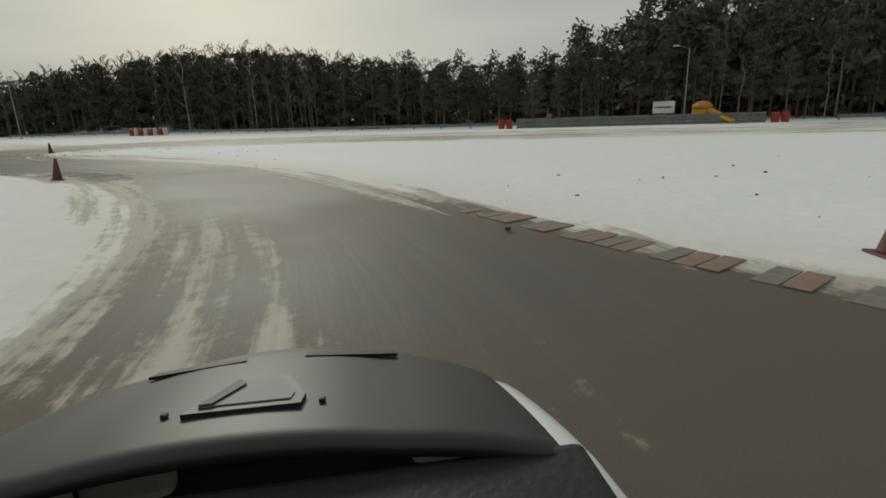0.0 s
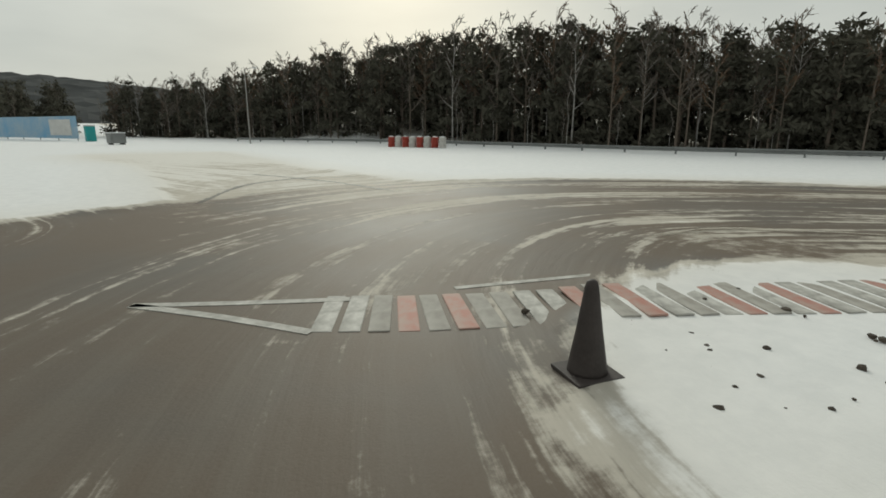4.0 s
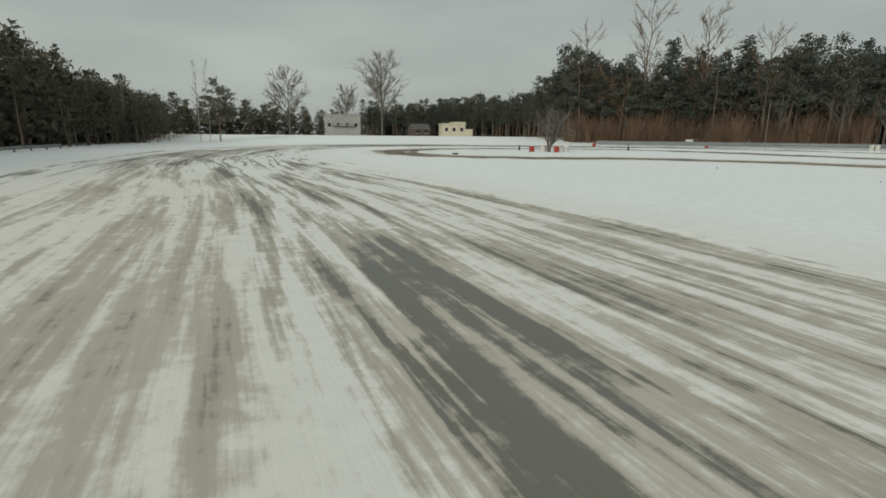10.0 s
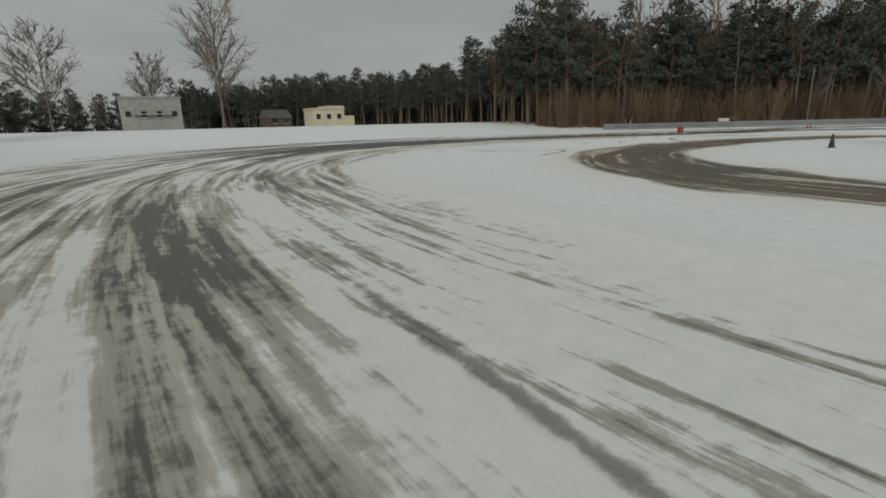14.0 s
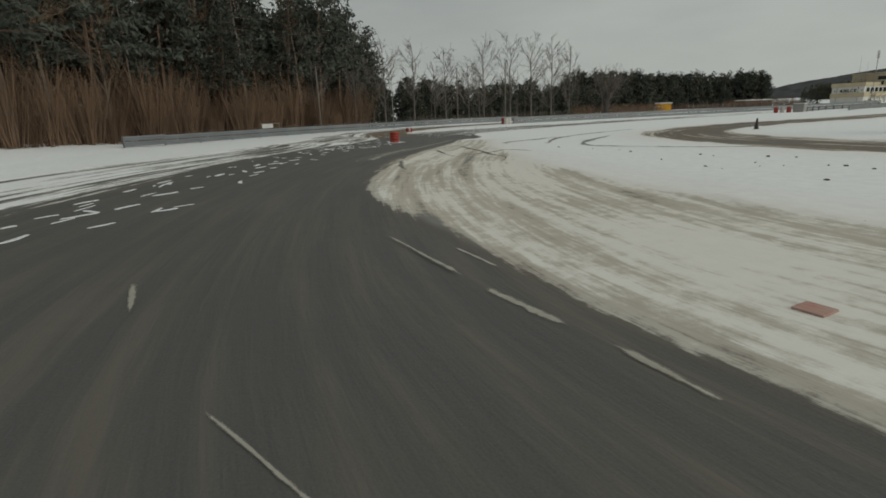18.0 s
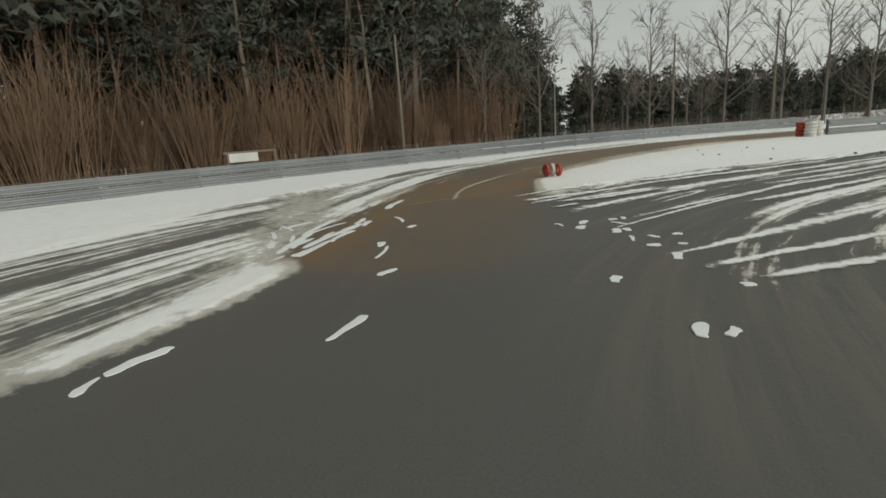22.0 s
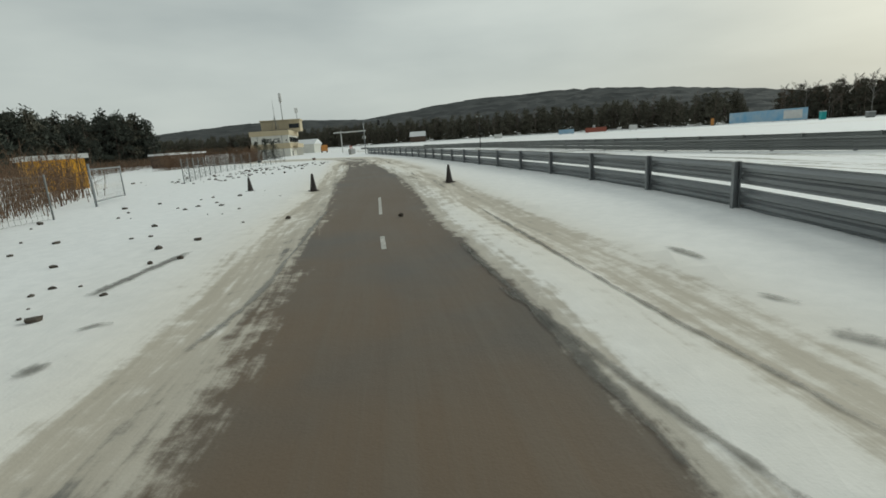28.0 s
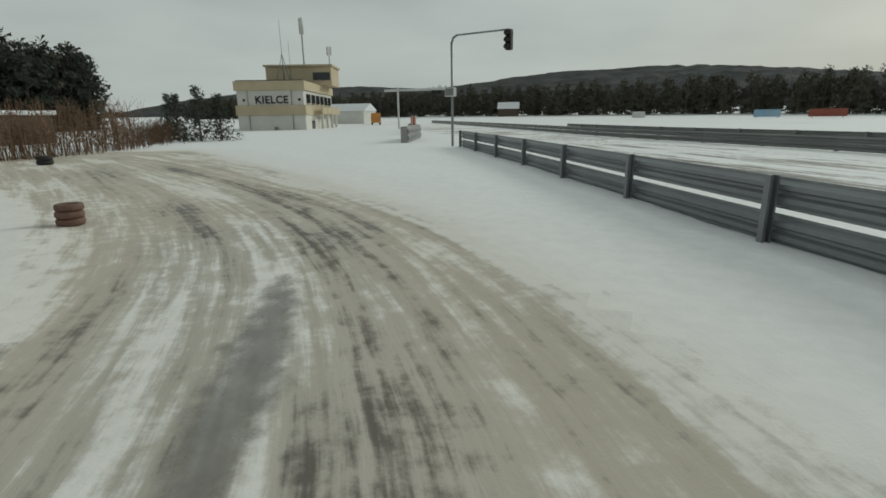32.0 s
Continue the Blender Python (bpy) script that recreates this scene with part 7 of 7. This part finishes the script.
hw = house(-62.3, 281, 8, 8.6, 7.5, 4.3, 0, HOUSEWALL, "pale flat-roofed house beyond the bend", HOUSEWALL, 3)
part("annexe", box(3.0, 3.5, 2.6, 5.4, -2.6, 0), hw, HOUSEWALL, "low pale annexe")
part("raised_parapet", box(4.6, 7.7, 0.9, 2.0, 0, 4.3), hw, HOUSEWALL)
hg = house(-103.6, 287, 5, 13, 9, 7.5, 0, CONCRETE, "grey unfinished two-storey house far off", CONCRETE, 4)
part("balcony", box(8, 1.6, 0.25, 0, -5.2, 3.6), hg, CONCRETE)
house(-74.5, 285, 20, 6.5, 5.5, 2.4, 2.2, SHEDBROWN, "small dark brown house with a dark gable roof", ROOF, 2)
house(96.0, -130.7, 10, 8, 6, 3.0, 2.6, SHEDBROWN, "brown house with a snowy gable roof beyond the paddock", SNOWCAP, 3)
house(79.6, -141.6, 0, 8, 5, 3.0, 0, CONCRETE, "low grey shed beyond the paddock", SNOWCAP, 2)
house(62.2, -134.4, 0, 4, 3, 2.6, 0, WALLWHITE, "white site cabin beyond the paddock", SNOWCAP, 1)
house(51.5, 108.0, 65, 3.6, 2.6, 2.3, 0, YELLOW, "small yellow hut behind the wire fence", BOARD, 1)
house(90.1, 52.0, 100, 12, 4, 2.4, 0, SHEDBROWN, "long low brown shed with a snowy roof behind the hedge", SNOWCAP, 3)
house(122.1, -52.1, 5, 14, 8, 3.5, 2.0, WALLWHITE, "white hall behind the office building", SNOWCAP, 3)

# playground slide and board behind the western barrier
sl = thing("slide", -96.6, 100.6, 0.1, 70, "yellow plastic playground slide behind the barrier", "slide")
part("tower", box(1.6, 1.4, 1.5, bevel=0.25), sl, YELLOW)
part("roof", lathe([(1.0, 1.5), (0.95, 1.8), (0.5, 2.15), (0.02, 2.25)], 12), sl, ORANGE)
part("chute", mesh_of("chute", [(0.8, -0.45, 1.5), (0.8, 0.45, 1.5), (3.2, 0.45, 0.35), (3.2, -0.45, 0.35), (0.8, -0.45, 1.15), (0.8, 0.45, 1.15), (3.2, 0.45, 0.1), (3.2, -0.45, 0.1)], [(0, 1, 2, 3), (7, 6, 5, 4), (0, 3, 7, 4), (1, 5, 6, 2), (2, 6, 7, 3), (0, 4, 5, 1)], YELLOW), sl)
wb = thing("sign_board", -95.0, 97.2, 0.1, 66, "white board on posts behind the barrier", "sign")
part("panel", box(2.6, 0.08, 1.2, 0, 0, 1.1), wb, BOARD)
part("text_bar", box(2.0, 0.03, 0.12, 0, -0.05, 1.65), wb, TRIM)
for s in (-1.1, 1.1):
    part("post", box(0.09, 0.09, 1.2, s, 0.05, 0), wb, WOODPLANK)
sb = thing("sign_board", -16.4, 196.2, 0, -40, "cream sign board on a wooden frame behind the rail", "sign")
part("panel", box(1.5, 0.06, 0.45, 0, 0, 1.0), sb, BOARD)
part("frame", box(2.8, 0.08, 0.1, 0.4, 0.05, 1.45), sb, WOODPLANK)
for s in (-0.8, 0.6, 1.7):
    part("post", box(0.09, 0.09, 1.5, s, 0.07, 0), sb, WOODPLANK)

# ---------------------------------------------------------------- the white off-roader at the start
car = thing("car", -37.57, 110.84, 0, 135.3, "white off-road car with a matt black scooped bonnet", "car")
CX = -0.32


def hood_height(a, s):
    return 1.225 - 0.19 * s ** 1.35 - 0.9 * max(0.0, s - 0.66) ** 2 - 0.05 * a ** 4 + 0.02 * (1 - min(1.0, abs(a) / 0.5) ** 2)


def hood_mesh():
    v, f = [], []
    n, m = 21, 15
    for j in range(m):
        s = j / (m - 1)
        for i in range(n):
            a = -1 + 2 * i / (n - 1)
            half = 0.685 - 0.05 * s
            y = 0.88 + 0.95 * s - 0.06 * a * a * (1 - s) - 0.2 * a * a * s
            v.append((CX + a * half, y, hood_height(a, s)))
    for j in range(m - 1):
        for i in range(n - 1):
            f.append((j * n + i, j * n + i + 1, (j + 1) * n + i + 1, (j + 1) * n + i))
    return v, f


hv, hf = hood_mesh()
hood = part("bonnet", mesh_of("bonnet", hv, hf, HOODBLACK, smooth=True), car, label="matt black bonnet")
md = hood.modifiers.new("thick", "SOLIDIFY")
md.thickness, md.offset = 0.03, -1


def hood_top(x, y):
    """The bonnet's height at a place of the car."""
    a = max(-1.0, min(1.0, (x - CX) / 0.66))
    return hood_height(a, max(0.0, min(1.0, (y - 0.88) / 0.95)))


def plate(corners, lift, thick):
    top = [(CX + x, y, hood_top(CX + x, y) + lift) for x, y in corners]
    n = len(top)
    return top + [(x, y, z - thick) for x, y, z in top], [tuple(range(n)), tuple(range(2 * n - 1, n - 1, -1))] + [(k, n + k, n + (k + 1) % n, (k + 1) % n) for k in range(n)]


part("scoop", mesh_of("scoop", *plate([(-0.115, 1.035), (0.14, 1.035), (0.145, 1.09), (0.085, 1.235), (-0.04, 1.235)], 0.012, 0.03), HOODBLACK), hood, label="raised black air scoop")
part("opening", mesh_of("opening", *plate([(-0.085, 1.06), (0.115, 1.06), (0.12, 1.095), (0.072, 1.22), (-0.028, 1.22)], 0.0145, 0.004), SCOOP), hood, label="grey mesh in the scoop")
part("slot", mesh_of("slot", *plate([(-0.085, 1.06), (-0.055, 1.06), (-0.005, 1.17), (-0.03, 1.215)], 0.019, 0.003), TRIM), hood)
for x in (-0.21, 0.24):
    part("vent", mesh_of("vent", *plate([(x - 0.14, 1.44), (x + 0.14, 1.44), (x + 0.13, 1.485), (x - 0.13, 1.485)], 0.004, 0.01), TRIM), hood, label="slotted black vent")
for x in (-0.157, 0.185):
    part("washer_jet", box(0.016, 0.016, 0.010, CX + x, 1.06, hood_top(CX + x, 1.06), bevel=0.004), hood, TRIM)
for s in (-1, 1):
    fv, ff = [], []
    for j in range(14):
        t = j / 13
        y = 0.30 + 1.52 * t
        yy = y - 0.1 * t * t
        up = hood_height(1.0, max(0.0, (yy - 0.82) / 0.81)) - 0.02
        x0 = CX + s * (0.693 - 0.05 * max(0.0, (y - 0.88) / 0.95))
        x1 = CX + s * (0.86 - 0.12 * t * t)
        for xx, zz in ((x0, up), ((x0 + x1) / 2, up - 0.03), (x1 - s * 0.01, up - 0.12), (x1 + s * 0.02, 0.74), (x1, 0.42)):
            fv.append((xx, y - 0.1 * t * t, zz))
    for j in range(13):
        for i in range(4):
            a = j * 5 + i
            ff.append((a, a + 1, a + 6, a + 5) if s > 0 else (a + 5, a + 6, a + 1, a))
    wing = part("wing", mesh_of("wing", fv, ff, CARWHITE, smooth=True), car, label="white front wing")
    md = wing.modifiers.new("thick", "SOLIDIFY")
    md.thickness = 0.02
    part("headlight", box(0.30, 0.10, 0.18, CX + s * 0.56, 1.62, 0.60, bevel=0.04), car, BOARD, "clear headlight")
part("cowl", box(1.46, 0.24, 0.05, CX, 0.74, 1.13, bevel=0.02), car, TRIM, "black cowl with air grille")
part("grille", box(0.9, 0.08, 0.22, CX, 1.74, 0.74, bevel=0.02), car, TRIM)
part("front_bumper", box(1.72, 0.22, 0.30, CX, 1.74, 0.42, bevel=0.07), car, TRIM)
part("body", box(1.76, 2.9, 0.78, CX, -1.10, 0.42, bevel=0.12), car, CARWHITE)
cab = [(-0.74, 0.60, 1.20), (0.74, 0.60, 1.20), (0.62, -0.14, 1.76), (-0.62, -0.14, 1.76), (-0.78, -2.45, 1.18), (0.78, -2.45, 1.18), (0.64, -2.25, 1.76), (-0.64, -2.25, 1.76)]
part("windscreen", mesh_of("windscreen", [(CX + x, y, z) for x, y, z in cab[:4]] + [(CX + x, y - 0.01, z - 0.008) for x, y, z in cab[:4]], [(0, 1, 2, 3), (7, 6, 5, 4), (0, 4, 5, 1), (2, 6, 7, 3), (1, 5, 6, 2), (3, 7, 4, 0)], DARKGLASS), car, label="dark sloping windscreen")
part("cabin", mesh_of("cabin", [(CX + x, y - 0.02, z - 0.012) for x, y, z in cab], [(0, 3, 7, 4), (1, 5, 6, 2), (4, 7, 6, 5), (3, 2, 6, 7)], CARWHITE), car)
part("roof", box(1.3, 2.1, 0.05, CX, -1.22, 1.745, bevel=0.02), car, CARWHITE)
for s in (-1, 1):
    for y0, y1 in ((-0.2, -1.05), (-1.15, -2.1)):
        part("side_window", mesh_of("side_window", [(CX + s * (0.765 + 0.012), y0 + 0.25 * (y0 > -0.5), 1.24), (CX + s * (0.77 + 0.012), y1, 1.24), (CX + s * (0.645 + 0.02), y1, 1.70), (CX + s * (0.64 + 0.02), y0 - 0.05, 1.70)], [(0, 1, 2, 3)] if s < 0 else [(3, 2, 1, 0)], DARKGLASS), car)
    part("mirror", box(0.2, 0.1, 0.16, CX + s * 0.98, 0.30, 1.18, bevel=0.04), car, TRIM)
    wp = part("wiper", tube((CX + s * 0.08, 0.62, 1.225), (CX + s * 0.08 + 0.52 * (1 if s > 0 else -1), 0.60, 1.235), 0.010), car, TRIM)
    for y in (1.18, -1.75):
        wh = part("wheel", tube((CX + s * 0.66, y, 0.36), (CX + s * 0.89, y, 0.36), 0.36, steps=22), car, RUBBER)
        part("rim", tube((CX + s * 0.885, y, 0.36), (CX + s * 0.90, y, 0.36), 0.2, steps=14), wh, ZINC)
part("rear_bumper", box(1.72, 0.2, 0.28, CX, -2.6, 0.44, bevel=0.06), car, TRIM)
# the far parked lorry by the pits
lorry = thing("lorry", 102.8, -34.1, 0, 30, "orange service lorry parked by the pits", "lorry")
part("cab", box(2.2, 2.0, 2.2, 0, 2.2, 0.5, bevel=0.12), lorry, ORANGE)
part("load_bed", box(2.3, 4.2, 1.2, 0, -1.2, 0.9, bevel=0.04), lorry, RUSTRED)
for s in (-1, 1):
    for y in (2.0, -2.0):
        part("wheel", tube((s * 0.75, y, 0.45), (s * 1.1, y, 0.45), 0.45, steps=14), lorry, RUBBER)
